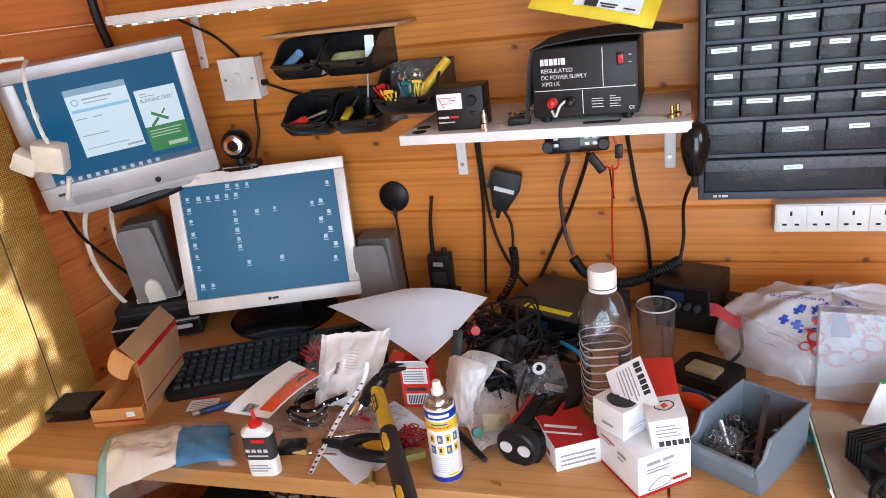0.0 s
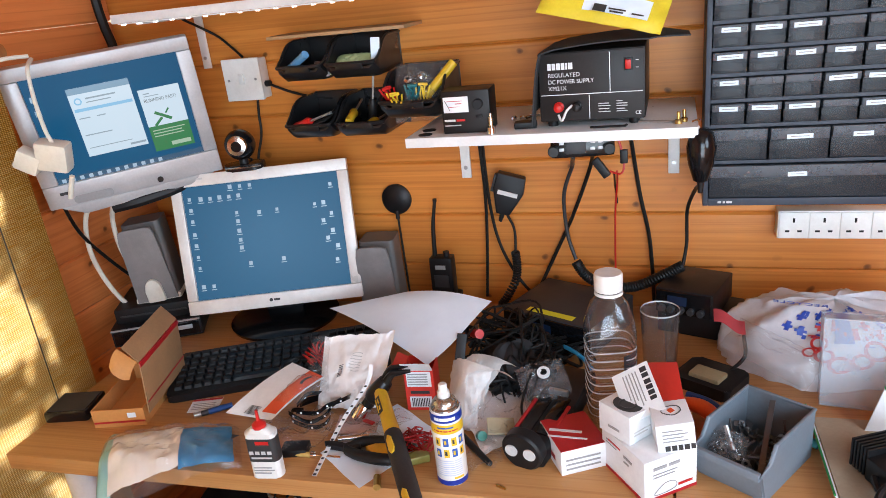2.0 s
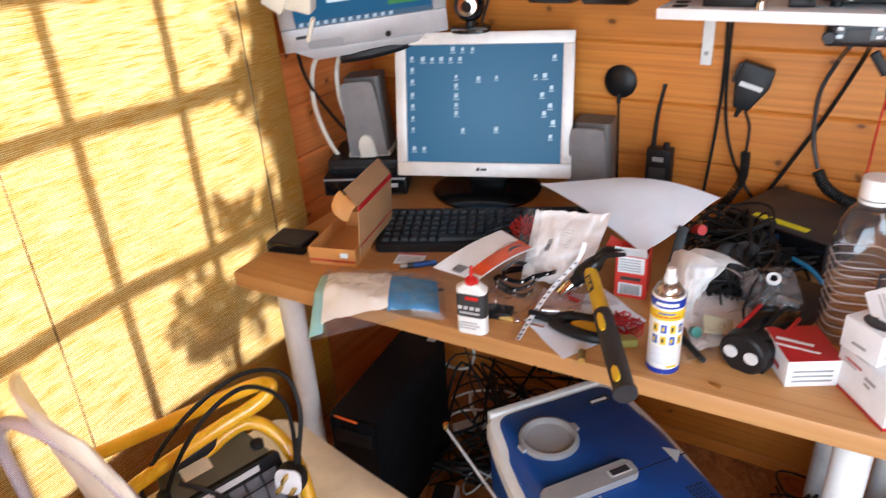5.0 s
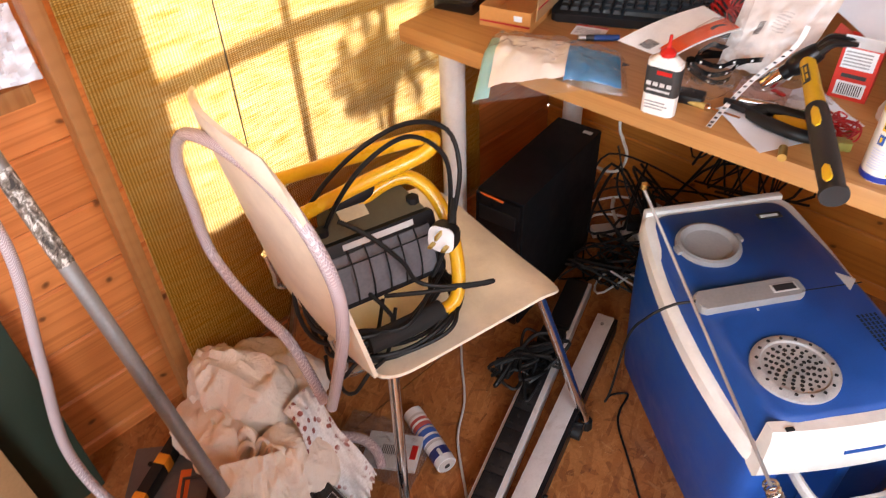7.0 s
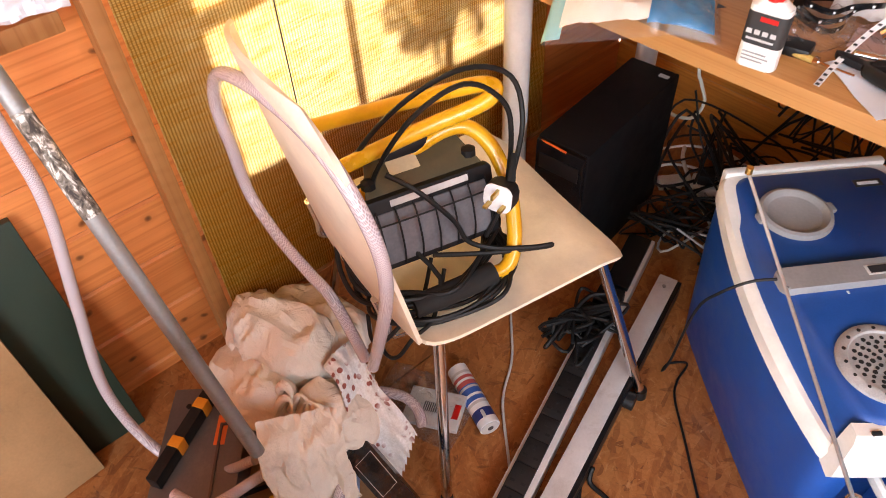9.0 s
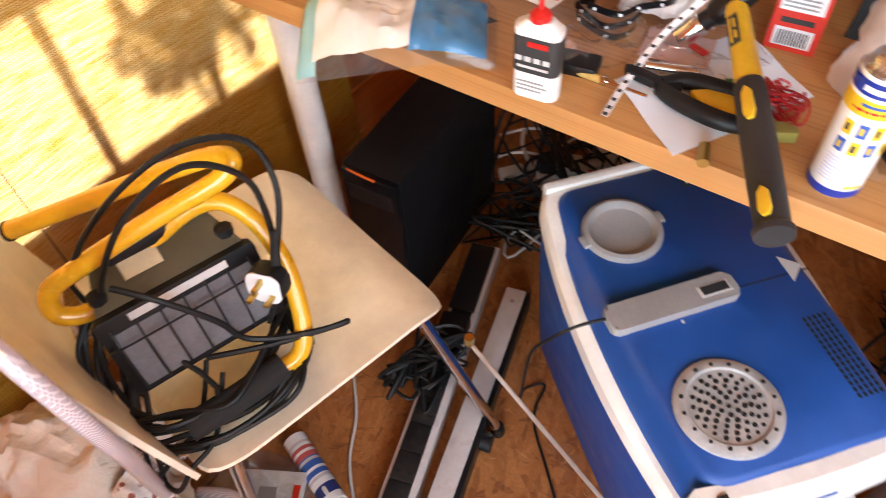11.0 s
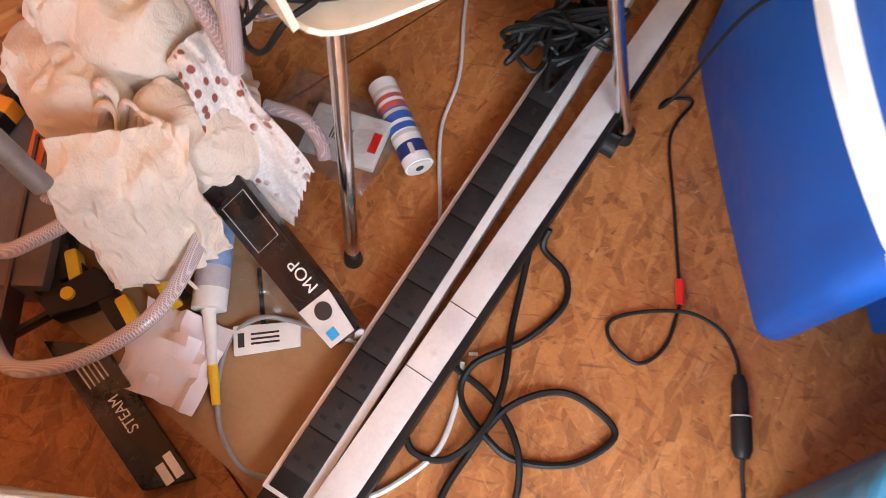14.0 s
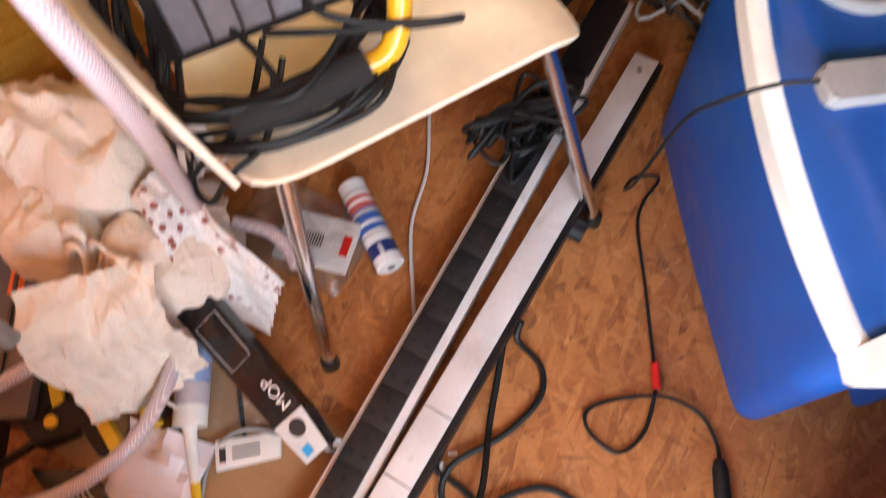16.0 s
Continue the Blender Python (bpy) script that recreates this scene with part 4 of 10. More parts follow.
def chair():
    t = thing("stacking_chair", pose(-0.665, 0.925, 0, 0, 0, -11), "cream plastic stacking chair on chrome legs", "chair")

    def seat(u, v):
        a, b = 2 * u - 1, 2 * v - 1
        # round the corners of the outline a little
        k = 1 - 0.055 * (abs(a) ** 8) * (abs(b) ** 8)
        x, y = 0.198 * a * k, 0.192 * b * k
        z = 0.376 - 0.014 * (1 - a * a) * (1 - 0.4 * b * b) - 0.024 * max(0, (b - 0.6) / 0.4) ** 2 + 0.012 * max(0, (-b - 0.6) / 0.4) ** 2
        return Vector((x, y, z))

    part("seat", sheet(24, 24, seat, 0.006), CREAM, t, "cream moulded seat")

    def back(u, v):
        a = 2 * u - 1
        w = 0.198 - 0.035 * v * v - 0.05 * max(0, (v - 0.8) / 0.2) ** 3
        return Vector((a * w, -0.228 - 0.066 * v + 0.030 * a * a, 0.432 + 0.366 * v - 0.022 * a * a * v - 0.03 * a * a * (1 - v)))

    part("backrest", sheet(22, 18, back, 0.007), CREAM, t, "cream moulded backrest")
    legs = [((0.165, 0.15, 0.356), (0.262, 0.222, 0.01)), ((-0.165, 0.15, 0.356), (-0.235, 0.225, 0.01)), ((0.165, -0.15, 0.366), (0.250, -0.202, 0.01)), ((-0.165, -0.15, 0.366), (-0.235, -0.205, 0.01))]
    for a, b in legs:
        lg = part("leg", tube([a, b], 0.0095, 14, smooth=False), CHROME, t, "chrome tube leg")
        part("rubber_tip", cyl(0.013, 0.022, 0.011, seg=14, at=(b[0], b[1], 0)), RUBBER, lg)
    for s in (-1, 1):
        part("back_upright", tube([(0.12 * s, -0.12, 0.342), (0.125 * s, -0.205, 0.350), (0.125 * s, -0.214, 0.39), (0.12 * s, -0.222, 0.44)], 0.0075, 10), CHROME, t)
        part("seat_rail", tube([(0.165 * s, 0.15, 0.340), (0.165 * s, -0.15, 0.342)], 0.0085, 10, smooth=False), CHROME, t)
    for y in (0.15, -0.15):
        part("seat_frame", tube([(0.165, y, 0.341), (-0.165, y, 0.341)], 0.0085, 10, smooth=False), CHROME, t)
    return t


def blue_crate():
    """Blue recycling crate, open, half full."""
    t = thing("recycling_crate", pose(0.322, 0.966, 0, 0, 0, -17.5), "blue plastic recycling crate, open and half full", "crate")
    w, d, h = 0.44, 0.43, 0.285
    o = lambda k, r: rrect(w * k, d * k, r)
    part("tub", open_tub([(o(0.84, 0.05), 0.0), (o(0.86, 0.05), 0.012), (o(0.965, 0.055), h - 0.035), (o(1.0, 0.06), h - 0.033), (o(1.01, 0.06), h - 0.004), (o(0.995, 0.06), h)], 0.016), BIN_BLUE, t)
    part("rim_bead", tube([(x, y, h - 0.002) for x, y in rrect(w * 0.985, d * 0.985, 0.058)], 0.0065, 8, closed=True, smooth=False), BIN_BLUE, t)
    hb = bmesh.new()
    for sz, at in (((0.20, 0.008, 0.006), (-0.02, -d * 0.478, 0.225)), ((0.20, 0.008, 0.006), (-0.02, -d * 0.46, 0.15)), ((0.006, 0.008, 0.08), (-0.12, -d * 0.468, 0.15)), ((0.006, 0.008, 0.08), (0.08, -d * 0.468, 0.15))):
        box(*sz, 0.002, at=at, bm=hb)
    part("hand_grip", hb, BIN_BLUE, t)
    # flat panel in darkened crate blue paints the shade of the hollow
    part("grip_hollow", box(0.19, 0.004, 0.066, 0.001, at=(-0.02, -d * 0.468, 0.156), rot=(-5, 0, 0)), mat("hollow_shade_blue", (0.015, 0.10, 0.19), 0.5), t)
    return t


CABINET_GREY = mat("cool_grey_melamine", (0.54, 0.595, 0.63), 0.4, var=0.05, bump=0.02)


def white_cabinet():
    t = thing("white_cabinet", pose(-0.250, 0.419, 0, 0, 0, -137), "white melamine cabinet with plain sides", "cabinet")
    # local x runs along one side, local y along the other, from the near corner
    part("body", box(0.44, 0.43, 0.660, 0.002, at=(0.22, 0.2155, 0.0)), CABINET_GREY, t)
    part("top", box(0.44, 0.43, 0.020, 0.004, at=(0.22, 0.2155, 0.6615)), CABINET_GREY, t)
    for i in range(4):
        part("edge_strip", box(0.0055, 0.006 + 0.002 * (i % 2), 0.655, 0.001, at=(0.006 + 0.0068 * i, -0.0035, 0.003)), OLD_WHITE, t, "cream board edge")
    return t


def tv_monitor():
    t = thing("wall_monitor", pose(-0.863, 1.578, 1.196, 9.3, -3.6, 38.9) @ Matrix.Scale(1.045, 4), "silver monitor in the corner showing program windows", "monitor")
    w, h = 0.343, 0.284
    bez = bmesh.new()
    for sx, sz, at in ((w, 0.026, (0, h / 2 - 0.026)), (w, 0.048, (0, -h / 2)), (0.032, h - 0.074, (-w / 2 + 0.016, -h / 2 + 0.048)), (0.028, h - 0.074, (w / 2 - 0.014, -h / 2 + 0.048))):
        box(sx, 0.03, sz, 0.004, at=(at[0], 0, at[1]), bm=bez)
    fr = part("bezel", bez, DULL_SILVER, t)
    part("lower_lip", prism([(-0.155, 0), (0.155, 0), (0.13, -0.016), (-0.11, -0.024)], 0.03, 0.004, pose(0, 0.014, -h / 2 + 0.002, 90, 0, 0)), DULL_SILVER, t)
    part("back_shell", box(w - 0.03, 0.05, h - 0.04, 0.02, at=(0, 0.036, -h / 2 + 0.02)), LIGHT_GREY, t)
    sc = part("screen", box(w - 0.054, 0.004, h - 0.068, at=(0.002, -0.006, -h / 2 + 0.045)), TV_ON, t, "dark blue desktop with open windows", smooth=False)
    py = -0.0084
    win_ob = part("program_window", box(0.113, 0.0005, 0.136, at=(-0.012, py, -0.052)), TV_WHITE, t, "pale blue program window", smooth=False)
    part("title_bar", box(0.113, 0.0005, 0.012, at=(-0.012, py - 0.0004, 0.072)), TV_BAR, win_ob, smooth=False)
    part("highlight_row", box(0.106, 0.0005, 0.006, at=(-0.012, py - 0.0004, 0.038)), TV_BLUE, win_ob, smooth=False)
    part("window_logo", lathe([(0.0045, 0), (0.007, 0), (0.007, 0.0004), (0.0045, 0.0004)], 20, at=(-0.054, py - 0.0004, 0.058), rot=(90, 0, 0)), TV_BLUE, win_ob)
    bars("print_lines", [(-0.04, 0.060, 0.055, 0.003), (-0.04, 0.053, 0.045, 0.002), (-0.062, 0.024, 0.02, 0.002), (-0.03, 0.024, 0.016, 0.002), (-0.062, -0.010, 0.05, 0.002), (-0.062, -0.036, 0.08, 0.0015), (0.012, -0.046, 0.03, 0.004)], TV_GREY, win_ob, pose(0, py - 0.0005, 0, 90, 0, 0))
    ad = part("notice_window", box(0.078, 0.0005, 0.076, at=(0.093, py - 0.0008, -0.02)), TV_WHITE, t, smooth=False)
    part("notice_panel", box(0.078, 0.0005, 0.052, at=(0.093, py - 0.0008, -0.072)), TV_GREEN, sc, "green notice panel", smooth=False)
    words("notice_words", "RUNNING FAST!", 0.0098, TV_DARK, ad, pose(0.060, py - 0.0015, 0.030, 90, 0, 0), stretch=0.86)
    bars("print_lines", [(0.062, 0.046, 0.012, 0.002), (0.062, 0.041, 0.028, 0.0016)], TV_GREY, ad, pose(0, py - 0.0014, 0, 90, 0, 0))
    wr = bmesh.new()
    box(0.034, 0.0006, 0.006, at=(0.086, py - 0.0012, -0.004), rot=(0, 32, 0), bm=wr)
    box(0.022, 0.0006, 0.005, at=(0.078, py - 0.0012, -0.014), rot=(0, -42, 0), bm=wr)
    box(0.012, 0.0006, 0.003, at=(0.098, py - 0.0012, 0.006), rot=(0, -48, 0), bm=wr)
    part("spanner_sign", wr, TV_GREEN, ad, smooth=False)
    bars("print_lines", [(0.060, -0.030, 0.062, 0.002), (0.060, -0.036, 0.055, 0.002), (0.060, -0.042, 0.058, 0.002), (0.088, -0.065, 0.038, 0.008)], TV_PALE, sc, pose(0, py - 0.0016, 0, 90, 0, 0))
    part("task_bar", box(w - 0.056, 0.0005, 0.012, at=(0.002, py, -h / 2 + 0.0465)), TV_BAR2, sc, smooth=False)
    for i in range(12):
        part("icon", box(0.0075, 0.0005, 0.0075, at=(-0.128 + 0.0168 * i, py - 0.0006, -h / 2 + 0.049)), ICON, sc, smooth=False)
    for z in (0.072, 0.045, -0.005):
        part("icon", box(0.011, 0.0005, 0.011, at=(-0.126, py - 0.0006, z)), ICON, sc, smooth=False)
    part("power_button", cyl(0.006, 0.003, seg=18, at=(0.045, -0.0145, -h / 2 + 0.013), rot=(90, 0, 0)), BLACK, fr)
    part("speaker_mesh", prism(rrect(0.075, 0.016, 0.007), 0.001, 0, pose(-0.085, -0.0152, -h / 2 + 0.012, 90, 0, 0)), GREY, fr)
    bars("lettering", [(0, 0, 0.024, 0.006)], DARK_GREY, fr, pose(-w / 2 + 0.028, -0.0155, -h / 2 + 0.027, 90, 0, 0))
    part("mount_arm", box(0.05, 0.14, 0.05, 0.006, at=(0, 0.13, -0.03)), BLACK, t)
    part("tray", tube([(-0.06, 0.0, -0.172), (0.0, -0.012, -0.166), (0.08, 0.0, -0.160), (0.135, 0.05, -0.150)], 0.012, 8), BLACK, t, "black curved support under the monitor")
    part("tray_arm", tube([(0.02, 0.0, -0.166), (0.02, 0.06, -0.15), (0.0, 0.12, -0.03)], 0.009, 8), BLACK, t)
    return t


TV_ON = screen_mat("tv_desktop", (0.006, 0.105, 0.23), (0.002, 0.075, 0.18), 1.0)
TV_WHITE, TV_BLUE, TV_GREEN = glow("lit_white", (0.66, 0.80, 0.90), 1.0), glow("lit_blue", (0.25, 0.55, 0.80), 1.0), glow("lit_green", (0.01, 0.20, 0.055), 1.0)
TV_BAR, TV_BAR2, TV_GREY = glow("lit_title", (0.20, 0.35, 0.48), 1.0), glow("lit_taskbar", (0.02, 0.09, 0.17), 1.0), glow("lit_grey", (0.30, 0.38, 0.44), 1.0)
TV_DARK, TV_PALE = glow("lit_dark_grey", (0.10, 0.13, 0.14), 1.0), glow("lit_pale", (0.40, 0.55, 0.40), 1.0)

cooler()
chair()
blue_crate()
white_cabinet()
tv_monitor()


SOCKET_BLACK = mat("worn_black_socket", (0.011, 0.011, 0.012), 0.5, var=0.4, dirt=(0.10, 0.09, 0.08), dirt_amount=0.35)


def socket_strip():
    """Rack socket strip: local x runs along it from its near end."""
    t = thing("socket_strip", pose(-0.2655, 0.440, 0, 0, 0, 109.4), "long black and silver socket strip lying on the floor", "socket strip")
    L = 1.02
    part("housing", box(L, 0.058, 0.040, 0.002, at=(L / 2, 0, 0)), BAR_ALU, t, "silver aluminium housing")
    part("face", box(L - 0.01, 0.040, 0.004, 0.001, at=(L / 2, 0.002, 0.0385)), BLACK, t, "black socket face")
    n = 14
    for i in range(n):
        x = 0.055 + i * 0.0525
        if x > 0.80:
            break
        s = part("socket", box(0.0505, 0.040, 0.0025, 0.0008, at=(x, 0.002, 0.0425)), SOCKET_BLACK, t)
        part("pin_hole", box(0.0095, 0.0052, 0.0008, at=(x + 0.011, 0.002, 0.0449)), GAP_SHADE, s)
        part("pin_hole", box(0.0052, 0.0085, 0.0008, at=(x - 0.010, 0.012, 0.0449)), GAP_SHADE, s)
        part("pin_hole", box(0.0052, 0.0085, 0.0008, at=(x - 0.010, -0.008, 0.0449)), GAP_SHADE, s)
    part("end_cap", box(0.03, 0.055, 0.038, 0.004, at=(-0.012, 0.0, 0.0)), BLACK, t)
    part("switch_block", box(0.16, 0.05, 0.012, 0.003, at=(0.93, 0.003, 0.040)), BLACK, t)
    part("inlet", box(0.05, 0.055, 0.03, 0.006, at=(0.80, 0.003, 0.042)), BLACK, t)
    return t


def rail():
    t = thing("metal_rail", pose(-0.210, 0.420, 0, 0, 0, 106.9), "long silver-grey metal rail lying on the floor", "rail")
    L = 0.96
    part("channel", box(L, 0.039, 0.05, 0.002, at=(L / 2, 0, 0)), BAR_ALU, t)
    part("dark_edge", box(L, 0.010, 0.046, 0.001, at=(L / 2, -0.0235, 0.001)), BLACK, t)
    part("end_cap", box(0.02, 0.04, 0.045, 0.003, at=(-0.009, 0.0, 0)), BLACK, t)
    part("joint_line", box(0.0012, 0.038, 0.0004, at=(0.235, 0, 0.05)), INK, t)
    part("joint_line", box(0.0012, 0.038, 0.0004, at=(0.330, 0, 0.05)), INK, t)
    for x in (0.06, L - 0.03):
        part("screw", cyl(0.004, 0.002, seg=10, at=(x, 0, 0.05)), STEEL, t)
    part("knob", cyl(0.017, 0.018, seg=20, at=(0.655, -0.0290, 0.022), rot=(90, 0, 0)), BLACK, t)
    return t


socket_strip()
rail()

# ---- on the wall over the desk ----
def cable(pts, r, label, material=None, seg=7, n=7, cat="cable"):
    return solo("cable", tube(pts, r, seg, n), material or RUBBER, None, label, cat, "loose cables")


def light_switch():
    t = thing("light_switch", pose(-0.702, 1.858, 1.238), "white square wall switch in a surface box", "switch")
    part("back_box", box(0.092, 0.034, 0.090, 0.003, at=(0, -0.018, -0.045)), WHITE_PLASTIC, t)
    part("plate", box(0.096, 0.007, 0.094, 0.002, at=(0, -0.038, -0.047)), WHITE_PLASTIC, t)
    part("rocker", box(0.012, 0.006, 0.024, 0.001, at=(0, -0.043, -0.010), rot=(6, 0, 0)), WHITE_PLASTIC, t)
    for s in (-1, 1):
        part("screw", cyl(0.003, 0.0015, seg=10, at=(0.035 * s, -0.0415, 0), rot=(90, 0, 0)), STEEL, t)
    part("gland", cyl(0.007, 0.012, seg=12, at=(0.046, -0.02, -0.014), rot=(0, 90, 0)), BLACK, t)


light_switch()
cable([(-0.655, 1.842, 1.224), (-0.61, 1.850, 1.203), (-0.56, 1.852, 1.188), (-0.50, 1.850, 1.18)], 0.003, "thin black cable leaving the light switch")
cable([(-0.691, 1.848, 1.190), (-0.699, 1.852, 1.152), (-0.700, 1.848, 1.105), (-0.712, 1.83, 1.04), (-0.70, 1.80, 0.95)], 0.003, "thin black cable hanging below the light switch")
cable([(-0.821, 1.80, 1.385), (-0.79, 1.845, 1.352), (-0.758, 1.852, 1.329), (-0.708, 1.845, 1.286)], 0.003, "thin black cable from the lit shelf to the switch")
cable([(-1.03, 1.80, 1.60), (-1.035, 1.80, 1.45), (-1.03, 1.80, 1.388), (-1.01, 1.79, 1.325), (-0.99, 1.75, 1.25)], 0.011, "thick black cable bundle in the corner of the room")


def lit_shelf():
    t = thing("upper_shelf", pose(0, 0, 0), "white shelf with a strip of small lights under its edge", "shelf")
    part("board", box(1.10, 0.255, 0.017, 0.001, at=(-0.285, 1.7285, 1.388)), MELAMINE, t)
    part("bracket", box(0.020, 0.006, 0.12, 0.001, at=(-0.812, 1.855, 1.266)), WHITE_METAL, t)
    part("bracket", box(0.020, 0.20, 0.006, 0.001, at=(-0.812, 1.755, 1.3815)), WHITE_METAL, t)
    part("screw", cyl(0.004, 0.002, seg=10, at=(-0.812, 1.852, 1.290), rot=(90, 0, 0)), STEEL, t)
    st = part("light_strip", box(1.08, 0.010, 0.002, at=(-0.285, 1.612, 1.3855)), WHITE_PLASTIC, t, "strip of tiny lights")
    for i in range(28):
        part("light_chip", box(0.006, 0.006, 0.0015, at=(-0.815 + 0.0385 * i, 1.612, 1.3838)), LED_LIT if i < 4 else LED_DIM, st, smooth=False)


LED_LIT, LED_DIM = glow("lit_chip", (0.92, 0.96, 1.0), 14.0), glow("weak_chip", (0.95, 0.97, 1.0), 7.0)
lit_shelf()


def storage_bin(m, w, label, d=0.155, h=0.075):
    """Black hopper-fronted picking bin; local -y is its open front."""
    t = thing("storage_bin", m, label, "storage bin", "black bins on the wall")
    # cross sections from the back to the front: (y, floor, top of the sides, half width)
    rows = [(0.50, 0.0, 1.0, 0.47), (0.10, 0.0, 1.0, 0.48), (-0.05, 0.0, 0.98, 0.485), (-0.22, 0.0, 0.76, 0.49), (-0.36, 0.02, 0.56, 0.495), (-0.44, 0.12, 0.46, 0.50), (-0.50, 0.26, 0.42, 0.46)]
    shell = bmesh.new()
    th = 0.0035
    outer, inner = [], []
    for y, lo, hi, hw in rows:
        c = 0.10 * w
        for grid, k, up in ((outer, 0.0, 0.0), (inner, th, th)):
            a = hw * w - k
            z0 = lo * h + up
            grid.append([shell.verts.new(p) for p in ((-a, y * d, hi * h), (-a, y * d, min(z0 + c, hi * h - 0.001)), (-a + c, y * d, z0), (a - c, y * d, z0), (a, y * d, min(z0 + c, hi * h - 0.001)), (a, y * d, hi * h))])
    for grid in (outer, inner):
        for a, b in zip(grid, grid[1:]):
            for i in range(5):
                shell.faces.new((a[i], a[i + 1], b[i + 1], b[i]))
        shell.faces.new(grid[-1])
    shell.faces.new(outer[0])
    for i in (0, 5):
        for (a, b), (c, e) in zip(zip(outer, outer[1:]), zip(inner, inner[1:])):
            shell.faces.new((a[i], b[i], e[i], c[i]))
    part("shell", shell, BIN_BLACK, t)
    part("back_plate", box(w * 0.96, 0.004, h * 1.06, 0.001, at=(0, d * 0.49, 0)), BIN_BLACK, t)
    part("screw", cyl(0.004, 0.002, seg=10, at=(w * 0.18, d * 0.484, h * 0.86), rot=(90, 0, 0)), LIGHT_GREY, t)
    for s in (-1, 1):
        part("side_rim", tube([(s * w * 0.47, d * 0.5, h), (s * w * 0.485, -d * 0.05, h * 0.98), (s * w * 0.495, -d * 0.36, h * 0.57), (s * w * 0.47, -d * 0.50, h * 0.43)], 0.0032, 7), BIN_BLACK, t)
    part("front_lip", tube([(-w * 0.47, -d * 0.50, h * 0.43), (-w * 0.40, -d * 0.525, h * 0.415), (0, -d * 0.535, h * 0.41), (w * 0.40, -d * 0.525, h * 0.415), (w * 0.47, -d * 0.50, h * 0.43)], 0.0042, 8), BIN_BLACK, t)
    part("label_holder", box(w * 0.52, 0.006, 0.013, 0.002, at=(0, -d * 0.528, h * 0.27), rot=(14, 0, 0)), BIN_BLACK, t)
    return t


BIN_BLACK = mat("moulded_bin_black", (0.010, 0.010, 0.011), 0.32, var=0.3, bump=0.10, spec=0.5)
bin_a = storage_bin(pose(-0.490, 1.775, 1.237), 0.104, "black plastic bin holding a blue marker")
storage_bin(pose(-0.376, 1.775, 1.237), 0.112, "black plastic bin holding packets of parts")
storage_bin(pose(-0.490, 1.775, 1.118), 0.108, "black plastic bin holding red-handled tools")
storage_bin(pose(-0.372, 1.775, 1.118), 0.112, "black plastic bin holding screwdrivers")
storage_bin(pose(-0.245, 1.735, 1.158), 0.124, "black plastic bin overflowing with cable ties and bags", 0.165, 0.085)
solo("ledge_strip", box(0.31, 0.11, 0.007, 0.001, at=(-0.425, 1.80, 1.322)), PLY, None, "thin plywood ledge above the black bins", "ledge")
solo("marker_pen", cyl(0.008, 0.075, seg=14, at=(-0.525, 1.72, 1.262), rot=(66, 0, 62)), mat("marker_blue", (0.12, 0.30, 0.52), 0.4), None, "blue marker pen lying in a black bin", "pen")
solo("grey_clip", box(0.03, 0.05, 0.012, 0.004, at=(-0.46, 1.74, 1.252), rot=(20, 10, 30)), GREY, None, "grey metal clip in a black bin", "clip")


def packet(name, m, sx, sy, sz, material, label, cat="packet", seed=1, crumple=0.3, group=""):
    """A soft flat packet that lies on its base with a crumpled skin."""
    def f(side):
        def g(u, v):
            e = max(0.0, (1 - abs(2 * u - 1) ** 3) * (1 - abs(2 * v - 1) ** 3)) ** 0.6
            p = Vector((u * 9 + seed * 3.1, v * 9, seed))
            n = noise.noise(p) + 0.5 * noise.noise(p * 2.3)
            x = (u - 0.5) * sx * (1 + 0.03 * noise.noise(Vector((v * 5, seed, 0))))
            y = (v - 0.5) * sy * (1 + 0.04 * noise.noise(Vector((u * 5, seed, 4))))
            if side > 0:
                return Vector((x, y, 0.0012 + sz * e * (1 + crumple * n)))
            return Vector((x, y, 0.0))
        return g
    bm = sheet(26, 26, f(1))
    sheet(8, 8, f(-1), bm=bm)
    return solo(name, bm, material, m, label, cat, group)


packet("parts_packet", pose(-0.385, 1.735, 1.262, 30, 0, 0), 0.085, 0.06, 0.012, mat("pale_green_film", (0.50, 0.60, 0.30), 0.3), "pale green packet of parts in a black bin", seed=2)
solo("folded_leaflet", box(0.018, 0.003, 0.050, 0.0005, at=(-0.330, 1.720, 1.262), rot=(-8, 6, 25)), PAPER, None, "white folded leaflet standing in a black bin", "leaflet")


def screwdriver(m, colour, label, ln=0.07):
    t = thing("screwdriver", m, label, "screwdriver", "screwdrivers in the bins")
    part("handle", lathe([(0, 0), (0.007, 0.001), (0.009, 0.012), (0.008, 0.03), (0.010, 0.05), (0.006, 0.06), (0, 0.06)], 12), colour, t)
    part("shaft", cyl(0.0026, ln, seg=8, at=(0, 0, 0.058)), STEEL, t)


screwdriver(pose(-0.535, 1.72, 1.142, 74, 0, 68), RED, "red-handled screwdriver lying in a black bin")
screwdriver(pose(-0.402, 1.706, 1.150, -78, 0, 8), YELLOW_GRIP, "yellow-handled screwdriver in a black bin")
screwdriver(pose(-0.372, 1.704, 1.136, -84, 0, -10), YELLOW_GRIP, "small yellow-handled screwdriver in a black bin")
screwdriver(pose(-0.372, 1.76, 1.13, 8, 12, 0), BLACK, "black-handled screwdriver standing in a black bin", 0.05)
solo("pliers_grip", tube([(-0.50, 1.72, 1.14), (-0.475, 1.75, 1.15), (-0.455, 1.77, 1.165)], 0.006, 8), BLACK, None, "black pliers lying in a black bin", "pliers")


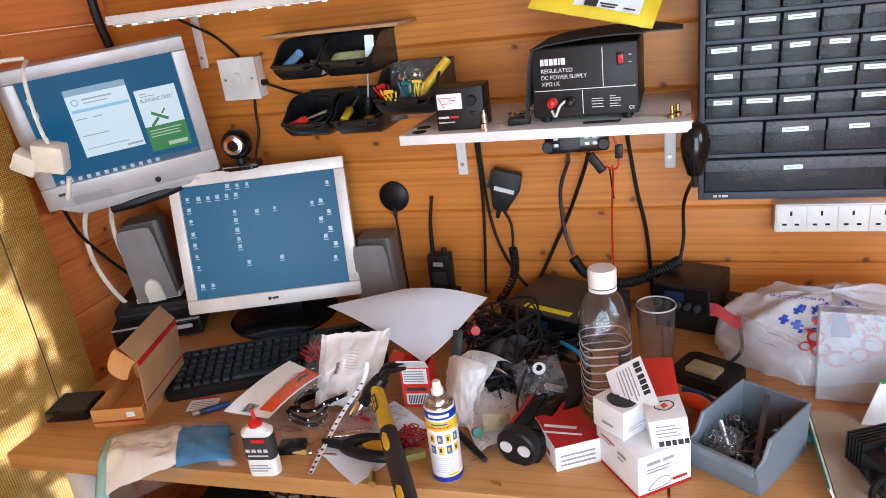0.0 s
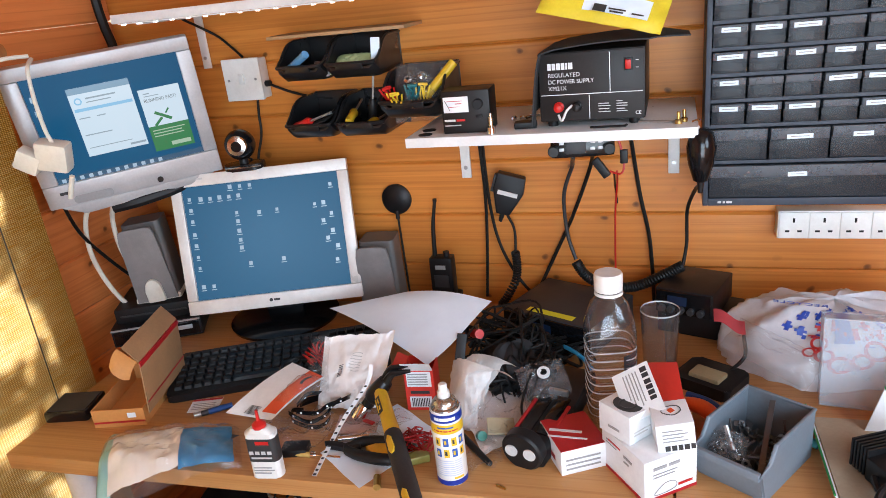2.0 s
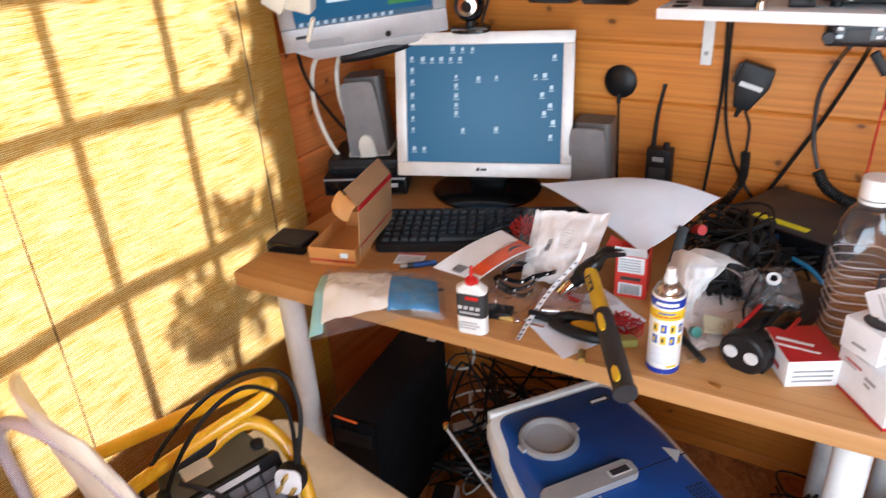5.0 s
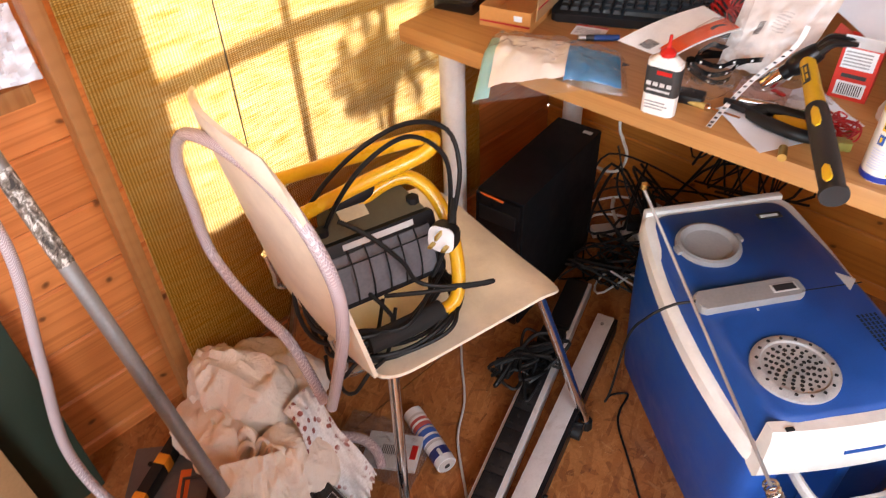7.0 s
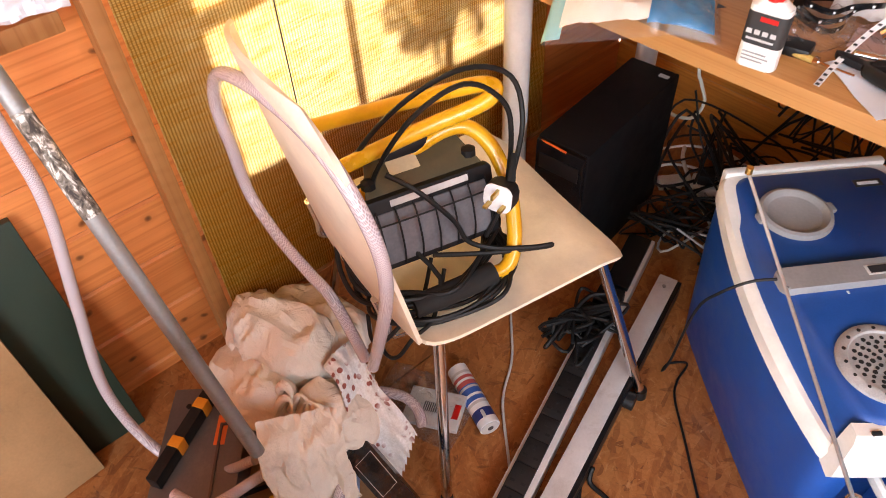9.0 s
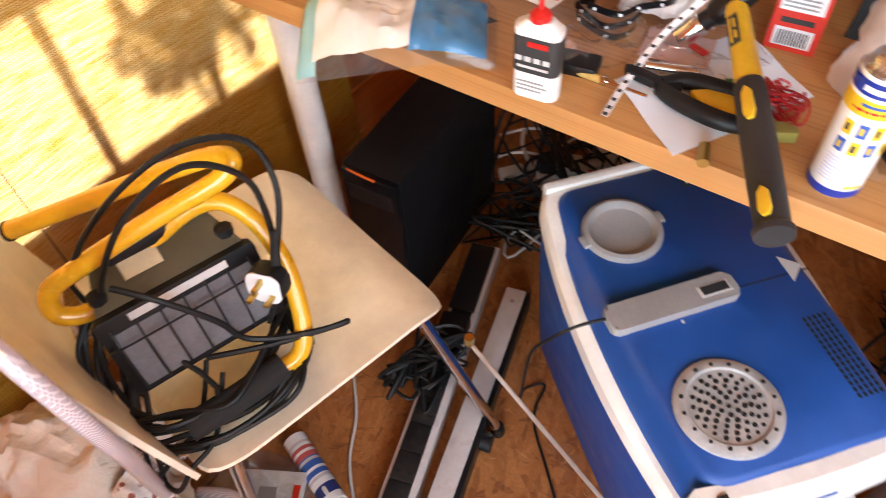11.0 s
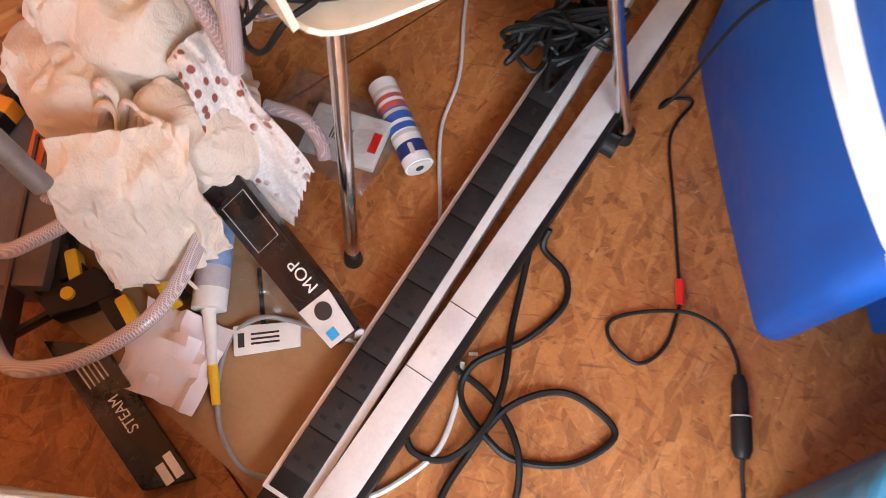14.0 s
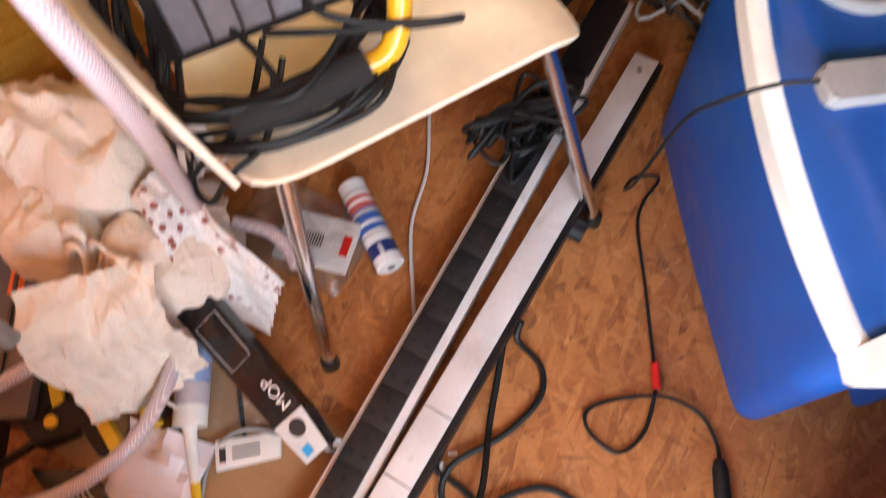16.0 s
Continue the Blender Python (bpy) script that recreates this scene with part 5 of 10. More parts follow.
def tie_bundle(x, y, z, colour, name, tilt, n=7, lean=0):
    t = thing("cable_tie_bundle", pose(x, y, z, tilt, lean, 20), name, "cable ties", "cable tie bundles")
    for i in range(n):
        part("tie", box(0.0034, 0.0014, 0.052, at=(0.0032 * (i % 5) - 0.006, 0.003 * (i // 5), 0.0), rot=(5 * i - 12, 7 * (i % 4) - 10, 0)), colour, t, smooth=False)
        part("tie_head", box(0.0055, 0.0050, 0.0045, 0.0006, at=(0.0032 * (i % 5) - 0.006, 0.003 * (i // 5), 0.050), rot=(5 * i - 12, 7 * (i % 4) - 10, 0)), colour, t, smooth=False)


tie_yellow, tie_teal = mat("tie_yellow", (0.75, 0.5, 0.03), 0.4), mat("tie_teal", (0.01, 0.13, 0.15), 0.4)
tie_bundle(-0.285, 1.690, 1.176, RED, "bundle of red cable ties", 30, 9, -18)
tie_bundle(-0.274, 1.676, 1.170, tie_yellow, "bundle of yellow cable ties", 40, 8, -8)
tie_bundle(-0.246, 1.685, 1.172, tie_teal, "bundle of teal cable ties", 22, 10)
tie_bundle(-0.228, 1.680, 1.172, tie_yellow, "short bundle of yellow cable ties", 14, 5, 6)
solo("yellow_tube", cyl(0.009, 0.085, seg=14, at=(-0.222, 1.69, 1.195), rot=(-24, 42, 0)), YELLOW_GRIP, None, "yellow plastic tube sticking out of a bin", "tube")
packet("clear_bag", pose(-0.243, 1.725, 1.200, 62, 0, 8), 0.105, 0.12, 0.026, CLEAR, "crumpled clear bag of shiny parts", "bag", 4, 0.9)
packet("clear_bag", pose(-0.232, 1.705, 1.205, 40, 24, 30), 0.07, 0.08, 0.020, FILM, "small clear bag bulging from a bin", "bag", 44, 0.9)
for i, (x, z) in enumerate(((-0.262, 1.226), (-0.232, 1.232), (-0.25, 1.21))):
    solo("shiny_part", lathe([(0.003, 0), (0.008, 0), (0.009, 0.004), (0.004, 0.006)], 12, at=(x, 1.712, z), rot=(50 + 20 * i, 10, 30 * i)), CHROME, None, "small shiny part in a clear bag", "fitting", "shiny parts in a bin bag")


def shelf():
    t = thing("wall_shelf", pose(0, 0, 0), "white melamine shelf on white brackets", "shelf")
    part("board", box(0.505, 0.283, 0.018, 0.0015, at=(0.021, 1.7155, 1.121)), MELAMINE, t)
    for x in (-0.203, 0.236):
        b = part("bracket", box(0.022, 0.007, 0.135, 0.002, at=(x, 1.8545, 0.986)), WHITE_METAL, t)
        part("bracket_arm", box(0.020, 0.22, 0.007, 0.001, at=(x, 1.745, 1.1135)), WHITE_METAL, b)
        for z in (1.01, 1.085):
            part("screw", cyl(0.0045, 0.002, seg=10, at=(x, 1.851, z), rot=(90, 0, 0)), STEEL, b)
    for x, y in ((-0.205, 1.64), (-0.20, 1.60)):
        part("cap", cyl(0.013, 0.0012, seg=20, at=(x, y, 1.139)), BLACK, t)


shelf()
SZ = 1.1395


def power_supply():
    t = thing("power_supply", pose(0.101, 1.615, SZ), "black bench power supply box with white lettering", "power supply")
    w, h, d = 0.178, 0.118, 0.20
    part("case", box(w, d, h, 0.003, at=(0, d / 2, 0.010)), DARK_BROWN, t)
    fr = part("front_panel", box(w - 0.004, 0.003, h - 0.004, 0.001, at=(0, -0.001, 0.012)), DARK_BROWN, t)
    for x in (-0.07, 0.07):
        for y in (0.02, d - 0.02):
            part("foot", cyl(0.009, 0.010, seg=14, at=(x, y, 0)), BLACK, t)
    ln = bmesh.new()
    box(w - 0.008, 0.0006, 0.0012, at=(0, -0.0028, 0.056), bm=ln)
    box(0.0012, 0.0006, 0.065, at=(0.032, -0.0028, 0.058), bm=ln)
    box(0.0012, 0.0006, 0.040, at=(-0.003, -0.0028, 0.014), bm=ln)
    part("panel_lines", ln, BOX_WHITE, fr, smooth=False)
    bars("brand_mark", [(0, 0, 0.006, 0.011), (0.0075, 0, 0.006, 0.011), (0.015, 0, 0.0065, 0.011), (0.023, 0, 0.006, 0.011), (0.0305, 0, 0.003, 0.011), (0.035, 0, 0.0075, 0.011)], BOX_WHITE, fr, pose(-0.072, -0.003, 0.099, 90, 0, 0))
    words("lettering", "REGULATED", 0.0098, BOX_WHITE, fr, pose(-0.072, -0.003, 0.0865, 90, 0, 0))
    words("lettering", "DC POWER SUPPLY", 0.0098, BOX_WHITE, fr, pose(-0.072, -0.003, 0.0755, 90, 0, 0), stretch=0.9)
    words("lettering", "XM21X", 0.0098, BOX_WHITE, fr, pose(-0.072, -0.003, 0.0645, 90, 0, 0))
    words("ce_mark", "CE", 0.008, BOX_WHITE, fr, pose(0.073, -0.003, 0.018, 90, 0, 0))
    bars("small_print", [(0, 0.014, 0.018, 0.0015), (0, 0.010, 0.020, 0.0015), (0, 0.005, 0.018, 0.0015), (0, 0, 0.020, 0.0015), (0.030, 0.017, 0.010, 0.0015), (0.030, 0.013, 0.018, 0.0015), (0.030, 0.009, 0.018, 0.0015), (0.030, 0.004, 0.014, 0.0015), (0.030, 0, 0.018, 0.0015)], LIGHT_GREY, fr, pose(0.012, -0.003, 0.024, 90, 0, 0))
    sw = part("rocker_switch", box(0.014, 0.006, 0.020, 0.001, at=(0.062, -0.003, 0.092)), BLACK, t)
    part("rocker", box(0.009, 0.004, 0.015, 0.001, at=(0.062, -0.007, 0.0945), rot=(8, 0, 0)), RED, sw)
    bars("switch_marks", [(0, 0.012, 0.005, 0.001), (0, 0.0, 0.005, 0.001)], BOX_WHITE, fr, pose(0.074, -0.003, 0.095, 90, 0, 0))
    for x, c, lb in ((-0.055, RED, "red terminal post"), (-0.024, BLACK, "black terminal post")):
        part("terminal", lathe([(0, 0), (0.009, 0), (0.009, 0.004), (0.006, 0.006), (0.007, 0.018), (0.004, 0.020), (0, 0.020)], 16, at=(x, -0.002, 0.036), rot=(90, 0, 0)), c, t, lb)
    part("link_wire", tube([(-0.055, -0.014, 0.024), (-0.048, -0.022, 0.016), (-0.040, -0.018, 0.032), (-0.030, -0.016, 0.040)], 0.0022, 6), BOX_WHITE, t, "white link wire")


DARK_BROWN = mat("black_brown_enamel", (0.013, 0.010, 0.009), 0.45, var=0.25, spec=0.3, bump=0.15)
power_supply()


def cover_mat():
    def f(u, v):
        x, y = 0.005 + 0.255 * u, 1.60 + 0.20 * v
        z = SZ + 0.131 + 0.012 * math.sin(u * 2.6)
        if u < 0.14:
            s = (0.14 - u) / 0.14
            x, z = 0.022 - 0.022 * s, z - 0.004 - 0.10 * s * s * (1.0 if v > 0.2 else 1.2)
        z += 0.012 * max(0, u - 0.75) * 4 * (1 - v) - 0.03 * max(0, u - 0.8)
        return Vector((x, y - 0.01, z))
    return solo("foam_mat", sheet(40, 14, f, 0.0022), mat("charcoal_foam", (0.032, 0.034, 0.036), 0.85, scale=60, bump=0.4), None, "charcoal foam mat draped over the power supply", "mat")


cover_mat()


def yellow_envelope():
    t = thing("padded_envelope", pose(0.128, 1.650, 1.346, 40, 14, -6) @ Matrix.Scale(0.94, 4), "yellow padded envelope with a white label", "envelope")

    def g(u, v):
        e = max(0.0, (1 - abs(2 * u - 1) ** 4) * (1 - abs(2 * v - 1) ** 4)) ** 0.5
        return Vector(((u - 0.5) * 0.22, (v - 0.5) * 0.13, 0.004 + 0.016 * e + 0.004 * noise.noise(Vector((u * 7, v * 6, 1)))))
    bm = sheet(24, 16, g)
    sheet(8, 8, lambda u, v: Vector(((u - 0.5) * 0.22, (v - 0.5) * 0.13, 0.003)), bm=bm)
    body = part("pouch", bm, mat("yellow_paper", (0.72, 0.56, 0.03), 0.45), t)

    def lab(u, v):
        p = g(0.36 + 0.52 * u, 0.10 + 0.32 * v)
        return p + Vector((0, 0, 0.0012))
    lb = part("label", sheet(14, 8, lab), PAPER, t, "white address label")
    for x, y, w2, hh in ((0.0, -0.048, 0.022, 0.016), (0.03, -0.046, 0.03, 0.003), (0.03, -0.052, 0.024, 0.003), (0.066, -0.050, 0.02, 0.003)):
        part("print_bar", box(w2, hh, 0.0005, at=(x, y, 0.0232)), INK, lb, smooth=False)


yellow_envelope()


def meter():
    t = thing("panel_meter", pose(-0.119, 1.600, SZ, 0, 0, 3), "small black meter box with a white dial", "meter")
    part("case", box(0.088, 0.065, 0.076, 0.002, at=(0, 0.0325, 0)), DARK_BROWN, t)
    f = part("dial_face", box(0.046, 0.002, 0.028, 0.001, at=(-0.017, -0.001, 0.038)), BOX_WHITE, t)
    bars("dial_marks", [(0.004, 0.016, 0.03, 0.001), (0.02, 0.011, 0.012, 0.0015), (0.008, 0.006, 0.02, 0.0008)], RED, f, pose(-0.038, -0.0025, 0.042, 90, 0, 0))
    part("needle", box(0.0008, 0.0005, 0.02, at=(-0.028, -0.0028, 0.042), rot=(0, -25, 0)), INK, f)
    part("knob", cyl(0.009, 0.010, seg=18, at=(0.024, 0, 0.052), rot=(90, 0, 0), bev=0.001), BLACK, t)
    part("slide_switch", box(0.012, 0.004, 0.006, 0.001, at=(0.024, -0.001, 0.026)), BLACK, t)
    bars("brand_mark", [(0, 0, 0.02, 0.004)], LIGHT_GREY, t, pose(-0.040, -0.001, 0.022, 90, 0, 0))
    bars("brand_mark", [(0, 0, 0.016, 0.004)], RED, t, pose(-0.018, -0.001, 0.022, 90, 0, 0))
    bars("small_print", [(0, 0, 0.03, 0.002)], LIGHT_GREY, t, pose(-0.040, -0.001, 0.014, 90, 0, 0))


meter()
solo("coax_connector", lathe([(0, 0), (0.008, 0), (0.008, 0.012), (0.005, 0.014), (0.005, 0.03), (0.003, 0.031), (0.003, 0.036), (0, 0.036)], 14, at=(-0.071, 1.587, SZ)), CHROME, None, "nickel coaxial connector standing on the shelf", "connector")
solo("belt_clip", prism([(-0.02, -0.012), (0.02, -0.014), (0.022, 0.008), (0.006, 0.015), (-0.018, 0.012)], 0.012, 0.003, pose(-0.018, 1.625, SZ, 0, 0, 12)), BLACK, None, "black plastic clip lying on the shelf", "clip")
for i, (x, y) in enumerate(((-0.052, 1.70), (-0.038, 1.695), (-0.024, 1.712), (-0.03, 1.685))):
    solo("small_fitting", lathe([(0, 0), (0.005, 0), (0.005, 0.009), (0.0025, 0.012), (0.0025, 0.02), (0, 0.02)], 10, at=(x, y, SZ + 0.004), rot=(80, 0, 40 * i)), CHROME, None, "small metal fitting lying on the shelf", "fitting", "metal fittings on the shelf")
for i, (x, y) in enumerate(((0.243, 1.605), (0.252, 1.62))):
    solo("small_fitting", lathe([(0, 0), (0.006, 0), (0.006, 0.006), (0.003, 0.008), (0.003, 0.02), (0, 0.02)], 10, at=(x, y, SZ)), BRASS, None, "small brass fitting standing on the shelf", "fitting", "metal fittings on the shelf")
solo("hex_key", tube([(0.10, 1.59, SZ + 0.003), (0.15, 1.592, SZ + 0.003), (0.158, 1.592, SZ + 0.003), (0.160, 1.600, SZ + 0.003)], 0.0022, 6, smooth=False), BLACK, None, "black hex key lying on the shelf edge", "hex key")
solo("small_spanner", prism([(-0.03, -0.003), (0.03, -0.003), (0.034, 0.004), (0.028, 0.003), (-0.03, 0.003)], 0.003, 0, pose(0.205, 1.625, SZ, 0, 0, -14)), STEEL, None, "thin steel key lying on the shelf", "spanner")


def radio_head():
    t = thing("mobile_radio", pose(0.078, 1.655, 1.088, 0, 0, 8), "black radio control head hung under the shelf", "radio")
    part("body", box(0.115, 0.06, 0.036, 0.008, at=(0, 0.02, -0.012)), BLACK_GLOSS, t)
    part("display", box(0.036, 0.003, 0.022, 0.002, at=(-0.012, -0.011, -0.004)), DARK_GREY, t, "dark display window")
    for x, s in ((-0.052, 1), (0.047, 1)):
        part("knob", cyl(0.010, 0.013, seg=16, at=(x, -0.008, 0.004), rot=(90, 0, 0), bev=0.001), BLACK, t)
    for x in (-0.037, 0.018, 0.032):
        for z in (0.002, 0.014):
            part("button", box(0.009, 0.003, 0.006, 0.001, at=(x, -0.0105, z)), SILVER, t)
    part("hanger", box(0.10, 0.09, 0.012, 0.003, at=(0.01, 0.06, 0.020)), BLACK, t)


radio_head()


def hand_mic():
    t = thing("hand_microphone", pose(-0.108, 1.828, 0.955, 0, 18, 8), "black fist microphone hanging on the wall", "microphone")
    part("body", prism([(-0.032, 0.045), (0.030, 0.045), (0.034, 0.01), (0.016, -0.045), (-0.014, -0.045), (-0.034, 0.01)], 0.03, 0.005, pose(0, 0.015, 0, 90, 0, 0)), BLACK, t)
    part("name_plate", box(0.044, 0.002, 0.009, at=(0, -0.0165, 0.0)), LIGHT_GREY, t)
    part("talk_bar", box(0.008, 0.014, 0.04, 0.003, at=(-0.034, 0, -0.002)), DARK_GREY, t)
    part("strain_relief", cyl(0.006, 0.02, 0.004, seg=10, at=(0.0, 0, -0.045), rot=(180, 0, 0)), RUBBER, t)


hand_mic()
solo("coiled_cord", coil([(-0.099, 1.825, 0.82), (-0.097, 1.825, 0.79), (-0.10, 1.82, 0.758), (-0.118, 1.81, 0.722), (-0.135, 1.80, 0.700)], 0.0075, 0.0028, 22), RUBBER, None, "black coiled microphone cord on the wall", "cord", "loose cables")
cable([(-0.112, 1.83, 0.905), (-0.100, 1.835, 0.87), (-0.099, 1.828, 0.82)], 0.003, "black cord under the fist microphone")
cable([(-0.169, 1.845, 1.11), (-0.164, 1.85, 0.962), (-0.168, 1.85, 0.841), (-0.178, 1.845, 0.70)], 0.0036, "black cable hanging straight down the wall")
cable([(-0.160, 1.845, 1.11), (-0.156, 1.85, 0.935), (-0.138, 1.85, 0.828), (-0.099, 1.85, 0.744), (-0.06, 1.845, 0.700)], 0.0036, "black cable sagging across the wall")
cable([(0.06, 1.66, 1.075), (0.045, 1.75, 1.04), (0.038, 1.80, 1.02), (0.017, 1.81, 0.956), (0.021, 1.81, 0.869), (0.038, 1.80, 0.815)], 0.0042, "grey-black lead from the radio head", DARK_GREY)
cable([(0.085, 1.67, 1.08), (0.078, 1.80, 1.03), (0.032, 1.845, 0.906), (-0.017, 1.85, 0.80), (-0.065, 1.84, 0.700)], 0.0042, "black lead crossing the wall behind the desk")
cable([(0.146, 1.85, 1.11), (0.168, 1.85, 0.952), (0.189, 1.85, 0.84), (0.198, 1.845, 0.70)], 0.0042, "thick black cable running down the wall")
solo("coiled_cord", coil([(0.040, 1.79, 0.812), (0.064, 1.78, 0.783), (0.11, 1.775, 0.764), (0.162, 1.775, 0.766), (0.213, 1.775, 0.790), (0.255, 1.78, 0.812)], 0.0085, 0.0032, 46), RUBBER, None, "black coiled lead looping along the wall", "cord", "loose cables")


def fuse_lead():
    t = thing("fused_lead", pose(0, 0, 0), "red and black power lead with an inline fuse", "power lead")
    part("red_wire", tube([(0.135, 1.70, 1.035), (0.129, 1.78, 0.99), (0.122, 1.80, 0.905), (0.120, 1.80, 0.70)], 0.0020, 6), RED, t, "red wire")
    part("black_wire", tube([(0.130, 1.70, 1.03), (0.124, 1.79, 0.98), (0.127, 1.80, 0.94)], 0.0020, 6), RUBBER, t)
    part("fuse_holder", box(0.016, 0.012, 0.042, 0.003, at=(0.118, 1.70, 1.025), rot=(0, -35, 0)), BLACK, t)
    part("wire_loop", tube([(0.122, 1.70, 1.035), (0.142, 1.70, 1.03), (0.148, 1.70, 1.05), (0.140, 1.70, 1.09), (0.13, 1.70, 1.11)], 0.0022, 6), RED, t)
    part("connector", box(0.014, 0.01, 0.026, 0.002, at=(0.148, 1.70, 1.05)), BLACK, t)


fuse_lead()


def speaker_mic():
    t = thing("speaker_microphone", pose(0.279, 1.590, 1.09), "glossy black oval microphone hooked on the shelf end", "microphone")
    part("body", lathe([(0, -0.05), (0.012, -0.044), (0.021, -0.015), (0.024, 0.012), (0.019, 0.035), (0.010, 0.043), (0, 0.044)], 24), BLACK_GLOSS, t)
    part("hook", tube([(-0.004, 0, 0.04), (-0.004, 0.004, 0.055), (-0.014, 0.008, 0.0525)], 0.003, 6), CHROME, t)
    part("strain_relief", cyl(0.006, 0.02, 0.004, seg=10, at=(0, 0, -0.046), rot=(180, 0, 0)), RUBBER, t)


speaker_mic()
cable([(0.279, 1.59, 1.028), (0.276, 1.70, 1.0), (0.262, 1.77, 0.935), (0.262, 1.785, 0.86), (0.255, 1.78, 0.812)], 0.0036, "black cord hanging from the oval microphone")
t = thing("magnet_mount", pose(-0.379, 1.858, 0.938), "round black magnetic aerial base on the wall", "aerial base")
part("disc", lathe([(0, 0), (0.036, 0), (0.036, 0.006), (0.029, 0.011), (0.012, 0.014), (0, 0.015)], 28, rot=(90, 0, 0)), BLACK, t)
part("neck", cyl(0.005, 0.02, seg=10, at=(0.0, -0.01, -0.046)), BLACK, t)
cable([(-0.379, 1.848, 0.90), (-0.377, 1.85, 0.813), (-0.372, 1.845, 0.70)], 0.0026, "thin black aerial cable running down the wall")


def drawer_cabinet():
    """Wall cabinet of small clear drawers; local x to the right, front at y = 0."""
    t = thing("drawer_cabinet", pose(0.288, 1.722, 0.958), "blue-grey wall cabinet of small smoky plastic drawers", "drawer cabinet")
    w, h, d = 0.312, 0.56, 0.135
    fr = bmesh.new()
    for sx, sz, x, z in ((0.009, h, 0.0045, 0), (0.009, h, w - 0.0045, 0)):
        box(sx, d, sz, 0.001, at=(x, d / 2, z), bm=fr)
    box(w - 0.018, d, 0.014, 0.001, at=(w / 2, d / 2, 0), bm=fr)
    box(w - 0.018, 0.004, h, at=(w / 2, d - 0.002, 0), bm=fr)
    box(w - 0.018, d, 0.008, at=(w / 2, d / 2, h - 0.008), bm=fr)
    rows = [(0.016, 0.062, 1), (0.086, 0.058, 3)] + [(0.1515 + 0.0448 * i, 0.0375, 5) for i in range(9)]
    for z, hh, n in rows:
        box(w - 0.018, d - 0.004, 0.006, at=(w / 2, d / 2, z + hh + 0.001), bm=fr)
    part("frame", fr, CABINET, t, "blue-grey steel frame")
    bars("brand_mark", [(0, 0, 0.006, 0.004), (0.009, 0, 0.004, 0.004), (0.015, 0, 0.010, 0.004)], LIGHT_GREY, t, pose(0.026, -0.0006, 0.005, 90, 0, 0))
    r = random.Random(8)
    tags = {(0, 0): 1, (1, 1): 1, (1, 2): 1, (2, 0): 2, (2, 1): 1, (2, 2): 1, (2, 4): 1, (3, 3): 1, (3, 4): 1, (4, 0): 1, (4, 1): 2, (4, 2): 1, (4, 3): 2, (4, 4): 2, (5, 0): 1, (5, 1): 1, (6, 3): 1, (7, 1): 1}
    for k, (z, hh, n) in enumerate(rows):
        dw = (w - 0.018) / n
        for i in range(n):
            x = 0.009 + dw * (i + 0.5)
            g = 0.0015 + r.uniform(0, 0.001)
            jut = r.uniform(-0.002, 0.003)
            dm = bmesh.new()
            box(dw - 2 * g, 0.0025, hh - 0.002, 0.0008, at=(x, 0.003 - jut, z), bm=dm)
            box(dw - 2 * g, d - 0.02, 0.0015, at=(x, d / 2, z), bm=dm)
            dr = part("drawer", dm, SMOKE, t, "smoky clear plastic drawer")
            part("pull_lip", box(dw - 2 * g - 0.001, 0.010, hh * 0.34, 0.0015, at=(x, -0.001 - jut, z + hh * 0.64)), DRAWER_LIP, dr)
            # dim contents behind the front
            if r.random() < 0.8:
                part("contents", box(dw * r.uniform(0.45, 0.8), 0.03, hh * r.uniform(0.2, 0.5), 0.002, at=(x + r.uniform(-0.004, 0.004), 0.03, z + 0.002), rot=(0, r.uniform(-5, 5), 0)), r.choice((DARK_GREY, DARK_GREY, GREY, BLACK, COOL_BLUE if k == 3 else DARK_GREY)), dr)
            if (k, i) in tags or r.random() < 0.35:
                lw = min(0.036 * (1.15 if r.random() < 0.4 else 0.85), dw - 0.008)
                part("paper_label", box(lw, 0.0006, 0.0080, at=(x, -0.0068 - jut, z + hh * 0.66), rot=(0, r.uniform(-2, 2), 0)), PAPER, dr, "small white paper label", smooth=False)
                part("print_bar", box(lw * 0.7, 0.0004, 0.0013, at=(x, -0.0074 - jut, z + hh * 0.66 + 0.0034)), GREY, dr, smooth=False)
    part("wood_strip", box(0.07, 0.004, 0.006, at=(0.10, 0.012, 0.036), rot=(0, -9, 0)), PLY, t)
    part("wood_strip", box(0.07, 0.004, 0.006, at=(0.18, 0.012, 0.034), rot=(0, -9, 0)), PLY, t)


DRAWER_LIP = glassy("clouded_drawer_lip", (0.115, 0.120, 0.134), 0.3, 0.7, 0.3)
drawer_cabinet()


def wall_sockets():
    t = thing("socket_block", pose(0.431, 1.859, 0.885), "white four-way wall socket block", "socket")
    part("block", box(0.225, 0.038, 0.058, 0.004, at=(0.1125, -0.019, -0.029)), WHITE_PLASTIC, t)
    for i in range(4):
        x = 0.029 + 0.0535 * i
        s = part("socket", box(0.051, 0.003, 0.052, 0.001, at=(x, -0.039, -0.026)), WHITE_PLASTIC, t)
        for sx, sz, px, pz in ((0.004, 0.009, 0, 0.006), (0.008, 0.004, -0.011, -0.014), (0.008, 0.004, 0.011, -0.014)):
            part("pin_hole", box(sx, 0.0006, sz, at=(x + px, -0.0408, pz)), GAP_SHADE, s)


wall_sockets()
